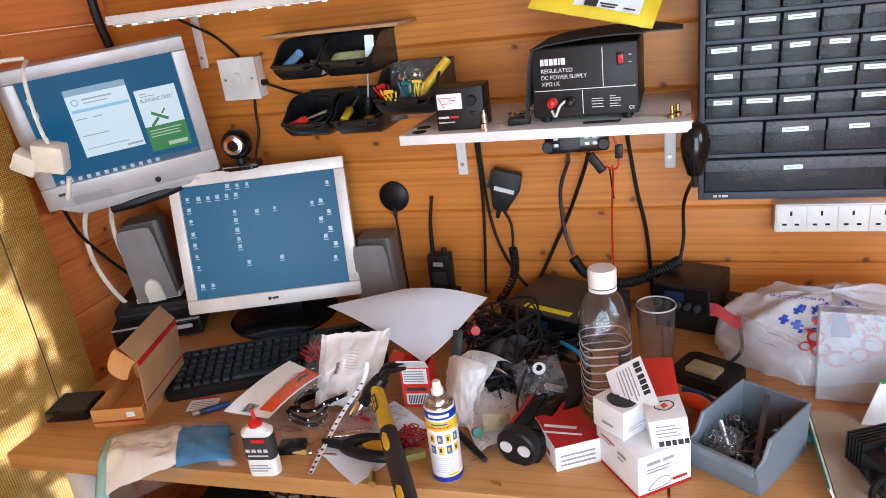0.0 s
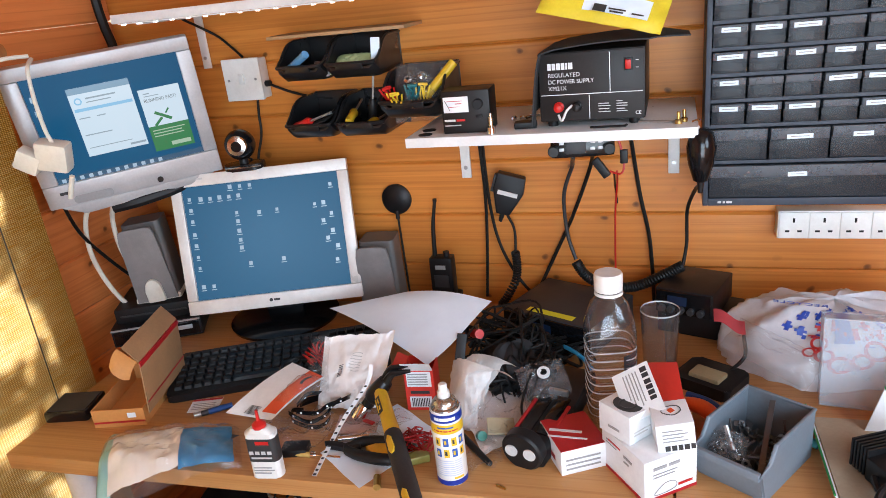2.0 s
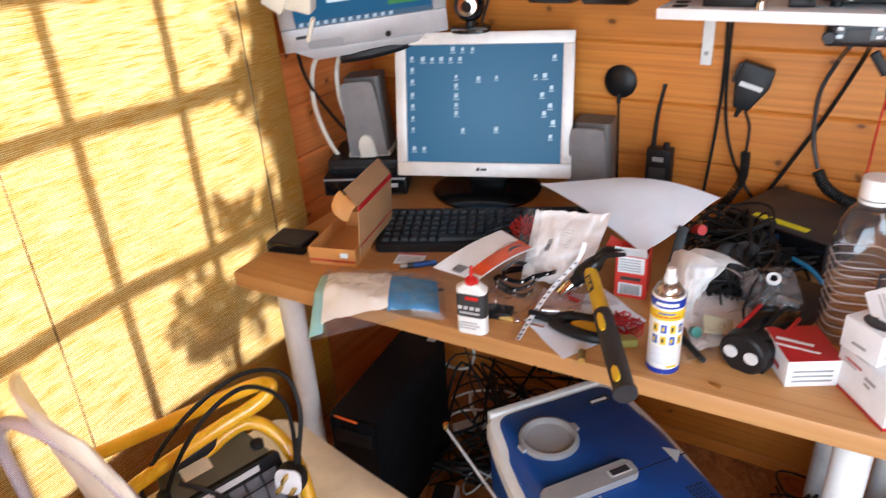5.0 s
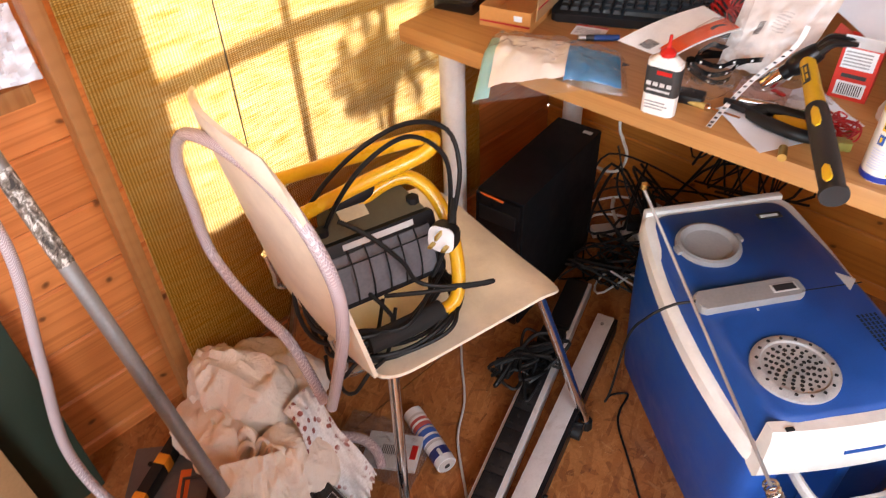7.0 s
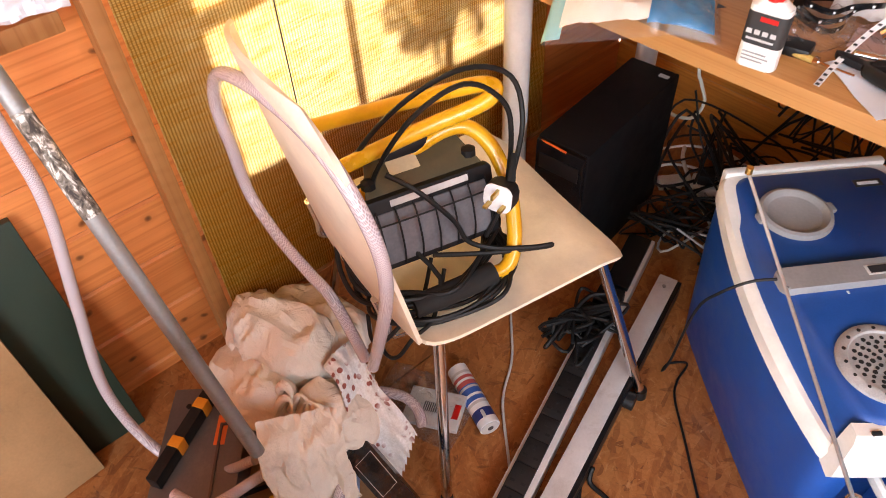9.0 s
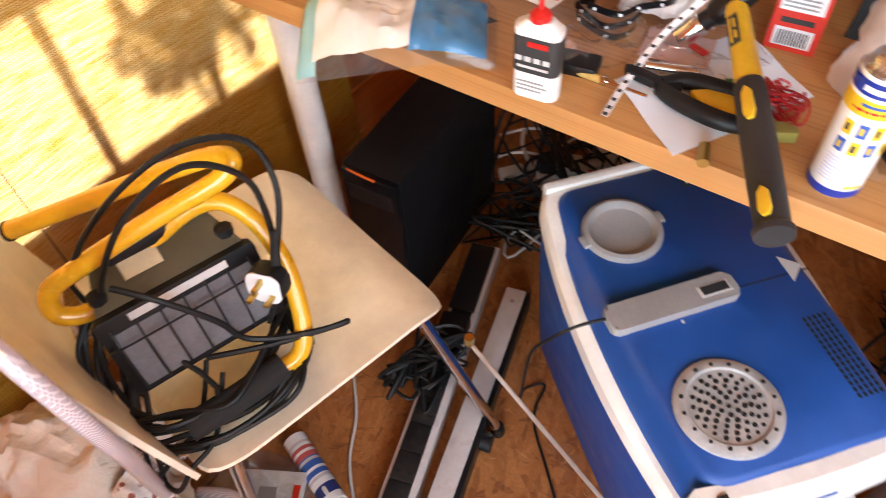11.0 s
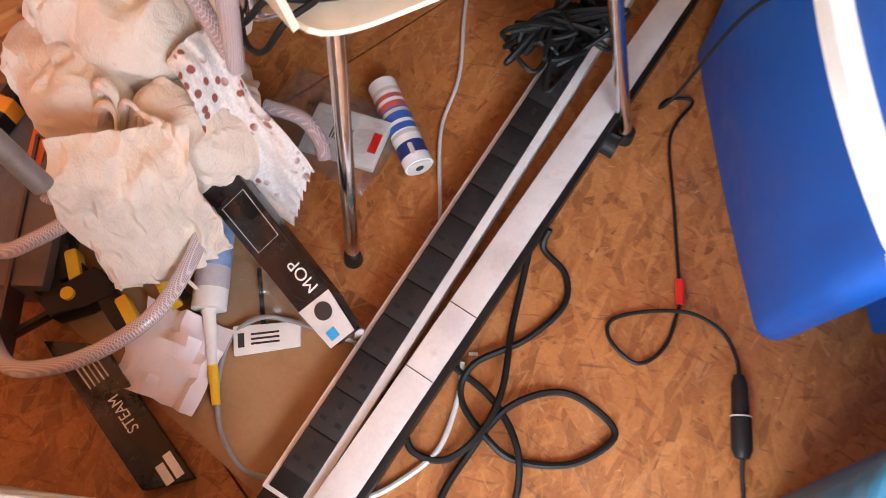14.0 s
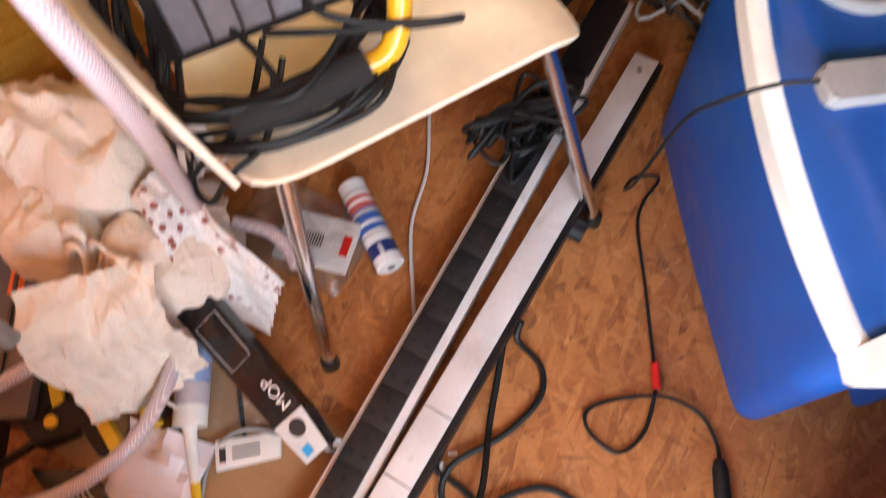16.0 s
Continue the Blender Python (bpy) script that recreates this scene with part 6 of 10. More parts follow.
# white leads and an adaptor round the corner monitor
cable([(-0.95, 1.56, 1.05), (-1.02, 1.58, 0.985), (-1.02, 1.568, 0.90), (-1.00, 1.585, 0.80), (-0.98, 1.64, 0.70)], 0.0055, "white cable hanging behind the speaker", OLD_WHITE)
cable([(-0.93, 1.60, 1.05), (-0.985, 1.62, 0.97), (-0.975, 1.62, 0.87), (-0.94, 1.66, 0.76)], 0.0055, "second white cable hanging behind the speaker", OLD_WHITE)
cable([(-0.99, 1.50, 1.06), (-1.02, 1.56, 0.95), (-1.01, 1.65, 0.82), (-0.97, 1.70, 0.74)], 0.004, "black cable hanging in the corner")


def adaptor():
    t = thing("mains_adaptor", pose(-0.872, 1.408, 1.170, 12, 14, 20), "yellowed white plug-in adaptor hanging over the monitor", "adaptor")
    part("body", box(0.058, 0.034, 0.056, 0.006, at=(0, 0, -0.028)), OLD_WHITE, t)
    part("plug", box(0.044, 0.03, 0.040, 0.005, at=(-0.052, -0.004, -0.034), rot=(0, 20, 0)), OLD_WHITE, t)
    part("stub_aerial", cyl(0.005, 0.05, seg=10, at=(0.022, -0.006, -0.085), rot=(0, 10, 0)), OLD_WHITE, t)
    part("cord", tube([(0.0, 0, 0.026), (-0.012, 0.004, 0.05), (-0.024, 0.006, 0.11), (-0.034, 0.02, 0.155), (-0.045, 0.06, 0.16)], 0.0038, 7), OLD_WHITE, t)
    part("cord", tube([(-0.075, 0, -0.03), (-0.105, 0, -0.02), (-0.118, 0.0, 0.05), (-0.112, 0.0, 0.12), (-0.09, 0.02, 0.16), (-0.05, 0.06, 0.165)], 0.0038, 7), OLD_WHITE, t)


adaptor()

# ---- on the desk ----
def keyboard():
    t = thing("keyboard", pose(-0.533, 1.501, DZ, 3, 0, 26.0), "black computer keyboard half buried in clutter", "keyboard")
    part("case", prism(rrect(0.44, 0.165, 0.012), 0.016, 0.003, Matrix.Translation((0, 0, 0.004))), BLACK, t)
    kx = 0.0188
    for row in range(6):
        z = 0.0195
        y = 0.062 - row * 0.0225 - (0.006 if row else 0)
        x = -0.208
        while x < 0.205:
            wd = kx * (5.5 if (row == 5 and abs(x + 0.10) < 0.012) else 1)
            if not (0.075 < x < 0.085 or 0.14 < x < 0.148):
                k = new("key", KEY_MESHES[wd > 0.05])
                k.parent, k.matrix_basis = t, pose(x + wd / 2, y, z)
            x += wd + 0.0003
    for i in range(5):
        part("light_mark", box(0.006, 0.003, 0.0008, at=(0.045 + 0.012 * i, -0.0775, 0.0205)), ICON, t, smooth=False)


KEY_MESHES = [mesh_of("key", tapered(rrect(w, 0.0170, 0.0015, 1), 0, rrect(w - 0.004, 0.0125, 0.002, 1), 0.007), BLACK, False) for w in (0.0172, 0.101)]
keyboard()


def media_box():
    t = thing("media_box", pose(-0.935, 1.645, DZ, 0, 0, 27), "black media player with a silver front edge", "media box")
    part("case", box(0.20, 0.17, 0.045, 0.003, at=(0, 0, 0.0)), BLACK, t)
    part("front_trim", box(0.19, 0.003, 0.030, 0.001, at=(0, -0.086, 0.006)), BLACK_GLOSS, t)
    part("silver_line", box(0.198, 0.004, 0.003, at=(0, -0.087, 0.040)), SILVER, t)
    part("tray_door", box(0.06, 0.002, 0.010, 0.0005, at=(0.05, -0.088, 0.020)), SILVER, t)
    t2 = thing("black_box", pose(-0.940, 1.655, DZ + 0.0455, 0, 0, 25), "plain black equipment box on the media player", "box")
    part("case", box(0.175, 0.15, 0.036, 0.004), BLACK, t2)
    part("vent_line", box(0.15, 0.002, 0.004, at=(0, -0.0755, 0.016)), DARK_GREY, t2)


media_box()


def speaker(m, label, face_logo=True):
    t = thing("desk_speaker", m, label, "speaker", "computer speakers")
    part("body", tapered([(x, y + 0.0) for x, y in rrect(0.094, 0.085, 0.012)], 0.0, [(x * 0.86, y * 0.82 + 0.012) for x, y in rrect(0.094, 0.085, 0.012)], 0.175), SPEAKER_GREY, t)
    part("cloth_front", prism([(-0.044, 0.0), (0.044, 0.0), (0.0385, 0.150), (0.034, 0.170), (0.022, 0.1735), (-0.022, 0.1735), (-0.034, 0.170), (-0.0385, 0.150)], 0.006, 0.002, pose(0, -0.0435, 0.004, 96.2, 0, 0)), MID_GREY, t, "dark grey cloth front")
    if face_logo:
        part("cream_arch", prism([(-0.019, 0.002), (0.019, 0.002)] + [(0.018 * math.cos(a * math.pi / 10), 0.030 + 0.026 * math.sin(a * math.pi / 10)) for a in range(11)], 0.012, 0.003, pose(0, -0.046, 0.002, 96.2, 0, 0)), OLD_WHITE, t, "cream arch at the foot")
    part("plinth", box(0.098, 0.09, 0.012, 0.003), OLD_WHITE if face_logo else GREY, t)


speaker(pose(-0.925, 1.655, DZ + 0.082, 0, -3, 24) @ Matrix.Scale(1.06, 4), "grey desk speaker with a cream foot, on black boxes")
speaker(pose(-0.412, 1.79, DZ, 0, 0, 8), "grey desk speaker beside the flat monitor", False)


def webcam():
    t = thing("webcam", pose(-0.672, 1.712, 1.0505, 0, 0, 20) @ Matrix.Scale(1.16, 4), "round black webcam clipped on the monitor", "webcam")
    part("base", prism(rrect(0.075, 0.045, 0.016), 0.012, 0.004, Matrix.Translation((0, 0.008, 0.004))), BLACK_GLOSS, t)
    part("base_trim", tube([(-0.034, -0.012, 0.011), (0.0, -0.0165, 0.012), (0.034, -0.012, 0.011)], 0.0016, 6), CHROME, t, "thin chrome trim")
    part("neck", cyl(0.009, 0.02, seg=14, at=(0, 0.004, 0.012)), BLACK, t)
    part("ball", lathe([(0, -0.029)] + [(0.029 * math.sin(a * math.pi / 14), -0.029 * math.cos(a * math.pi / 14)) for a in range(1, 14)] + [(0, 0.029)], 28, at=(0, 0, 0.053)), BLACK_GLOSS, t)
    part("lens_ring", lathe([(0.008, 0), (0.019, 0), (0.017, 0.007), (0.010, 0.008)], 24, at=(0, -0.0245, 0.055), rot=(90, 0, 0)), CHROME, t, "bright lens ring")
    part("lens", cyl(0.009, 0.006, seg=20, at=(0, -0.024, 0.055), rot=(90, 0, 0)), GLASS_BLACK, t)


GLASS_BLACK = mat("lens_black", (0.006, 0.007, 0.009), 0.06, bump=0)
webcam()
cable([(-0.68, 1.735, 1.08), (-0.672, 1.77, 1.05), (-0.68, 1.80, 0.98)], 0.0022, "thin black webcam lead")


def walkie():
    t = thing("handheld_radio", pose(-0.265, 1.80, DZ, 0, 0, 0), "black handheld radio with a long aerial", "radio")
    part("dock", box(0.07, 0.06, 0.035, 0.006), BLACK, t)
    part("body", box(0.054, 0.034, 0.095, 0.006, at=(0.0, 0, 0.034)), BLACK, t)
    part("speaker_grille", box(0.034, 0.003, 0.03, 0.002, at=(0, -0.017, 0.058)), DARK_GREY, t)
    part("display", box(0.024, 0.002, 0.010, 0.001, at=(0.0, -0.0175, 0.102)), GREY, t)
    part("knob", cyl(0.007, 0.012, seg=14, at=(0.012, 0, 0.128)), BLACK, t)
    part("aerial", tube([(-0.016, 0, 0.125), (-0.012, 0, 0.20), (-0.002, 0, 0.26)], lambda f: 0.0055 - 0.002 * f, 10), RUBBER, t)
    part("tip", cyl(0.0048, 0.006, seg=10, at=(-0.002, 0, 0.258)), BLACK, t)


walkie()


def card_box():
    t = thing("open_card_box", pose(-0.785, 1.238, DZ, 0, 0, 15), "open orange-brown cardboard box with red stripes", "cardboard box")
    w, d, h = 0.10, 0.175, 0.034
    bm = bmesh.new()
    box(w, d, 0.002, at=(w / 2, d / 2, 0.0), bm=bm)
    for sx, sy, x, y in ((w, 0.002, w / 2, 0.001), (w, 0.002, w / 2, d - 0.001), (0.002, d - 0.004, 0.001, d / 2), (0.002, d - 0.004, w - 0.001, d / 2)):
        box(sx, sy, h, at=(x, y, 0.002), bm=bm)
    part("tray", bm, CARD_ORANGE, t)
    lid = part("lid", box(0.0022, d, 0.105, 0.0004, at=(w + 0.010, d / 2, 0.024), rot=(0, 4, 0)), CARD, t, "brown raised lid with a red edge")
    part("red_edge", box(0.0026, d, 0.010, at=(w + 0.0172, d / 2, 0.119), rot=(0, 4, 0)), BOX_RED, lid)
    part("lid_panel", box(0.0020, d, 0.040, 0.0004, at=(w + 0.0172, d / 2, 0.130), rot=(0, -38, 0)), CARD, lid)
    part("tuck_flap", sheet(8, 6, lambda u, v: Vector((w + 0.015 - 0.030 * v - 0.010 * u, -0.034 * u * (1 - 0.35 * abs(2 * v - 1) ** 3), 0.130 + 0.030 * v - 0.022 * u * u)), 0.0015), CARD_ORANGE, lid, "rounded tuck flap")
    part("red_line", box(w * 0.98, 0.0006, 0.0035, at=(w / 2, -0.0004, 0.008)), BOX_RED, t)
    part("sticker", box(0.016, 0.0006, 0.010, at=(w * 0.76, -0.0005, 0.018)), PAPER, t)
    for i in range(2):
        part("seam_line", box(0.0005, d * 0.98, 0.003, at=(w + 0.0135 + 0.001 * i, d / 2, 0.045 + 0.04 * i), rot=(0, 4, 0)), BOX_RED, lid)


card_box()
t = thing("black_gadget", pose(-0.868, 1.282, DZ, 0, 0, 14), "flat glossy black gadget at the desk corner", "gadget")
part("case", box(0.085, 0.075, 0.022, 0.004), BLACK_GLOSS, t)
part("mesh_top", box(0.075, 0.065, 0.001, at=(0, 0, 0.0222)), DARK_GREY, t)


def blue_packet():
    t = thing("sealed_packet", pose(0, 0, 0), "clear packet with a white pad and blue paper", "packet")
    a, b, c, e4 = Vector((-0.726, 1.207)), Vector((-0.662, 1.078)), Vector((-0.431, 1.179)), Vector((-0.500, 1.278))

    def skin(u, v, lift, crinkle=0.0):
        e = max(0.0, (1 - abs(2 * u - 1) ** 5) * (1 - abs(2 * v - 1) ** 4)) ** 0.5
        n = noise.noise(Vector((u * 9, v * 6, 3))) + 0.7 * (0.3 - abs(noise.noise(Vector((u * 14, v * 9 + u * 5, 5))))) + 0.3 * noise.noise(Vector((u * 30, v * 20, 5)))
        p = b.lerp(c, u).lerp(a.lerp(e4, u), v)
        over = max(0.0, 1.150 - p.y)
        fold = 0.35 - abs(noise.noise(Vector((u * 11 + v * 4, v * 5 - u * 3, 8)))) * 1.6
        z = DZ + 0.002 + lift * e * (1 + 0.3 * n) + crinkle * e * fold - over * 0.75
        return Vector((p.x, p.y + 0.02 * over, z))
    part("pad", sheet(26, 14, lambda u, v: skin(0.10 + 0.50 * u, 0.08 + 0.84 * v, 0.024)), mat("white_pad", (0.80, 0.74, 0.66), 0.8, bump=0.3), t, "white absorbent pad")
    part("blue_paper", sheet(20, 14, lambda u, v: skin(0.595 + 0.36 * u, 0.05 + 0.90 * v, 0.022)), TURQ, t, "blue paper end")
    part("pale_end", sheet(10, 14, lambda u, v: skin(0.0 + 0.115 * u, 0.02 + 0.96 * v, 0.013)), mat("pale_turquoise_film", (0.25, 0.58, 0.64), 0.35), t, "pale turquoise crimped end")
    part("film", sheet(64, 36, lambda u, v: skin(u, v, 0.032, 0.007)), FILM, t, "crinkled clear film")
    part("arrow_print", prism([(0, 0), (0.012, 0.007), (0, 0.014)], 0.0004, 0, pose(-0.470, 1.215, DZ + 0.0265, 0, 0, 24)), INK, t)


blue_packet()


def fluid_can():
    t = thing("lighter_fluid_can", pose(-0.377, 1.174, DZ, 0, 0, 9), "flat white and black fluid can with a red nozzle", "fluid can")
    o = rrect(0.050, 0.025, 0.009)
    part("body", prism(o, 0.082, 0.002), WHITE_PLASTIC, t)
    lab = part("label", prism(rrect(0.0508, 0.0258, 0.0095), 0.042, 0, Matrix.Translation((0, 0, 0.032))), INK, t, "black printed label")
    part("shoulder", tapered(rrect(0.049, 0.024, 0.009), 0.081, rrect(0.026, 0.018, 0.007), 0.090), WHITE_PLASTIC, t)
    part("cap", lathe([(0.011, 0), (0.011, 0.006), (0.007, 0.010), (0.003, 0.012), (0.0022, 0.030), (0, 0.031)], 16, at=(0, 0, 0.089)), RED, t, "red pointed nozzle cap")
    part("red_flash", box(0.022, 0.0006, 0.006, at=(0.004, -0.0133, 0.064)), RED, lab)
    bars("print_marks", [(-0.020, 0.046, 0.007, 0.006), (-0.010, 0.046, 0.007, 0.006), (0.0, 0.046, 0.007, 0.006), (0.010, 0.046, 0.007, 0.006), (-0.018, 0.038, 0.034, 0.003)], LIGHT_GREY, lab, pose(0, -0.0131, 0, 90, 0, 0))
    bars("small_print", [(-0.018, 0.020, 0.03, 0.002), (-0.018, 0.015, 0.034, 0.002), (-0.018, 0.010, 0.028, 0.002)], GREY, t, pose(0, -0.0128, 0, 90, 0, 0))


fluid_can()


def spray_can():
    t = thing("spray_can", pose(-0.081, 1.216, DZ, 0, 0, 12) @ Matrix.Diagonal((0.76, 0.76, 0.87, 1)), "white and blue spray can with a yellow band", "spray can")
    R = 0.031
    part("body", lathe([(0, 0), (R - 0.002, 0), (R, 0.003), (R, 0.142), (R - 0.003, 0.146)], 36), WHITE_PLASTIC, t)
    part("base_band", lathe([(R + 0.0003, 0.002), (R + 0.0003, 0.012)], 36), mat("can_blue", (0.01, 0.03, 0.26), 0.3), t, "blue base band")
    part("top_band", lathe([(R + 0.0003, 0.128), (R + 0.0003, 0.143)], 36), mat("can_blue_top", (0.01, 0.035, 0.28), 0.3), t, "blue top band")
    part("yellow_band", lathe([(R + 0.0003, 0.106), (R + 0.0003, 0.124)], 36), YELLOW_GRIP, t, "yellow band")
    part("dome", lathe([(R - 0.003, 0.146), (R - 0.0035, 0.149), (R - 0.0065, 0.151), (R - 0.0075, 0.157), (0.017, 0.163), (0.014, 0.164), (0.014, 0.166)], 36), BRASSY, t, "pale metal dome")
    part("nozzle", lathe([(0.0125, 0.164), (0.0125, 0.174), (0.009, 0.177), (0.0085, 0.187), (0.007, 0.189), (0, 0.189)], 18), WHITE_PLASTIC, t)

    def patch(name, a0, a1, z0, z1, m):
        part(name, sheet(6, 1, lambda u, v: Vector(((R + 0.0005) * math.sin(radians(a0 + (a1 - a0) * u)), -(R + 0.0005 + (0.0003 if a1 - a0 < 9 else 0)) * math.cos(radians(a0 + (a1 - a0) * u)), z0 + (z1 - z0) * v))), m, t)
    ink_blue, ink_pale = mat("can_ink_blue", (0.03, 0.10, 0.40), 0.4), mat("pale_print", (0.52, 0.56, 0.72), 0.4)
    icons = [(-44 + 30 * i, -24 + 30 * i, 0.060 + 0.022 * j, 0.076 + 0.022 * j, YELLOW_GRIP if (i + j) % 2 else ink_blue) for i in range(4) for j in range(2)]
    icons += [(-40 + 30 * i, -32 + 30 * i, 0.064 + 0.022 * j, 0.072 + 0.022 * j, DARK_GREY if (i + j) % 2 else YELLOW_GRIP) for i in range(4) for j in range(2)]
    icons += [(-50, 50, 0.022 + 0.0042 * k, 0.0236 + 0.0042 * k, ink_pale) for k in range(8)] + [(14, 52, 0.015, 0.019, YELLOW_GRIP), (-46, 46, 0.111, 0.1135, BOX_RED), (-30, 30, 0.117, 0.120, ink_blue), (-40, 40, 0.132, 0.138, WHITE_PLASTIC)]
    for a0, a1, z0, z1, m in icons:
        patch("print_block", a0, a1, z0, z1, m)


BRASSY = mat("tinplate", (0.46, 0.44, 0.40), 0.25, metal=0.9)
spray_can()


def hammer():
    t = thing("claw_hammer", pose(0, 0, 0), "yellow and black claw hammer hanging over the desk edge", "hammer")
    c, b = Vector((-0.098, 1.100, 0.712)), Vector((-0.186, 1.246, 0.735))
    run = (c - b).normalized()
    a = b - run * 0.112
    side = Vector((-0.62, -0.26, -0.73)).normalized()
    steel = mat("black_steel", (0.03, 0.03, 0.032), 0.35, metal=0.8)
    part("shaft", tube([a, a.lerp(b, 0.5), b], lambda f: 0.0112 + 0.002 * f, 12), YELLOW_GRIP, t, "yellow shaft")
    part("grip", tube([b, b.lerp(c, 0.12), b.lerp(c, 0.5), b.lerp(c, 0.85), c], lambda f: 0.0142 + 0.0015 * math.sin(f * 3.1) + (0.003 if f > 0.9 else 0), 16), mat("worn_black_rubber", (0.022, 0.021, 0.021), 0.6, var=0.3, scale=60, bump=0.4), t, "black rubber grip")
    face_up = run.cross(side)
    if face_up.z < 0:
        face_up = -face_up
    for f, ln in ((0.20, 0.020), (0.84, 0.015)):
        m = Matrix.Translation(b.lerp(c, f) - side * 0.004 + face_up * 0.0145) @ Matrix((run, face_up.cross(run), face_up)).transposed().to_4x4()
        part("grip_inlay", prism([(-ln, 0), (-ln * 0.6, 0.005), (ln * 0.6, 0.006), (ln, 0.003), (ln, -0.003), (ln * 0.6, -0.006), (-ln * 0.6, -0.005)], 0.0035, 0.001, m), YELLOW_GRIP, t)
    h = a - run * 0.006
    part("head", tube([h + side * 0.026, h + side * 0.010, h - side * 0.020], lambda f: 0.0125 + 0.004 * math.sin(f * 3.1), 12), steel, t, "black steel head")
    part("neck", tube([h + side * 0.020, h + side * 0.040], lambda f: 0.0115 - 0.001 * f, 14), steel, t)
    part("face", tube([h + side * 0.038, h + side * 0.042, h + side * 0.066, h + side * 0.068], lambda f: 0.0115 + 0.0016 * min(1, f * 4), 18, smooth=False), CHROME, t, "polished striking face")
    for k in (-1, 1):
        w = run * (0.0065 * k)
        part("claw", tube([h - side * 0.016 + w * 0.6, h - side * 0.038 + w + face_up * 0.003, h - side * 0.052 + w * 1.2 - face_up * 0.006 + run * 0.004, h - side * 0.064 + w * 1.3 - face_up * 0.016 + run * 0.008], lambda f: 0.0085 - 0.0055 * f, 8), steel, t)
    m = Matrix.Translation(a.lerp(b, 0.42) + face_up * 0.0137) @ Matrix((run, face_up.cross(run), face_up)).transposed().to_4x4()
    part("printed_panel", box(0.040, 0.012, 0.0008, at=(0, 0, -0.0002)), INK, t, m=m)
    bars("print_mark", [(-0.017, -0.004, 0.034, 0.0022), (-0.014, 0.0005, 0.012, 0.0028), (0.003, 0.0005, 0.010, 0.0028)], YELLOW_GRIP, t, m @ Matrix.Translation((0, 0, 0.0008)))


hammer()


def pliers():
    t = thing("pliers", pose(-0.228, 1.249, DZ + 0.0095) @ Matrix.Scale(0.84, 4), "black and yellow handled pliers lying on the desk", "pliers")
    part("handle", tube([(-0.048, -0.004, 0), (-0.026, 0.017, 0.002), (0.008, 0.022, 0.003), (0.040, 0.024, 0.002), (0.070, 0.014, 0)], lambda f: 0.0095 + 0.002 * math.sin(f * 3), 10), RUBBER, t)
    part("handle", tube([(-0.048, -0.012, 0), (-0.020, -0.024, 0.002), (0.022, -0.031, 0.003), (0.050, -0.028, 0.002), (0.074, -0.016, 0)], lambda f: 0.0095 + 0.002 * math.sin(f * 3), 10), RUBBER, t)
    part("inlay", prism([(-0.014, -0.002), (0.004, 0.012), (0.034, 0.017), (0.060, 0.014), (0.066, 0.0), (0.056, -0.015), (0.030, -0.021), (0.004, -0.016)], 0.012, 0.004, Matrix.Translation((0, 0, -0.005))), YELLOW_GRIP, t, "yellow grip inlay")
    part("joint", prism([(-0.062, -0.002), (-0.050, 0.008), (-0.030, 0.012), (-0.022, -0.004), (-0.034, -0.018), (-0.052, -0.016)], 0.014, 0.003, Matrix.Translation((0, 0, -0.007))), BLACK, t)
    part("jaw", prism([(-0.058, 0.004), (-0.056, -0.012), (-0.096, -0.008), (-0.104, 0.002), (-0.092, 0.008)], 0.012, 0.003, Matrix.Translation((0, 0, -0.006))), BLACK, t)


pliers()
solo("paper_scrap", sheet(12, 10, lambda u, v: Vector((-0.318, 1.236, 0)).lerp(Vector((-0.215, 1.162, 0)), u).lerp(Vector((-0.239, 1.394, 0)).lerp(Vector((-0.136, 1.320, 0)), u), v) + Vector((0, 0, DZ + 0.001 + 0.002 * math.sin(u * 5 + v * 3) ** 2)), 0.0003), PAPER, None, "white sheet of paper under the tools", "paper")


def steel_rule():
    t = thing("light_strip_end", pose(0, 0, 0), "white flexible strip with dark chips curling off the desk", "light strip")
    pts = spline([(-0.296, 1.172, DZ + 0.006), (-0.302, 1.235, DZ + 0.010), (-0.296, 1.30, DZ + 0.03), (-0.268, 1.345, DZ + 0.07), (-0.262, 1.36, DZ + 0.10)], 10)
    bm = bmesh.new()
    rows = []
    for p in pts:
        rows.append((bm.verts.new(p + Vector((-0.0038, 0, 0.001))), bm.verts.new(p + Vector((0.0038, 0.001, 0)))))
    for (a1, b1), (a2, b2) in zip(rows, rows[1:]):
        bm.faces.new((a1, b1, b2, a2))
    part("tape", bm, BOX_WHITE, t)
    for i in range(1, len(pts) - 10, 2):
        part("chip", box(0.0042, 0.0040, 0.0010, at=tuple(pts[i] + Vector((0, 0, 0.0008)))), DARK_GREY, t, smooth=False)


steel_rule()


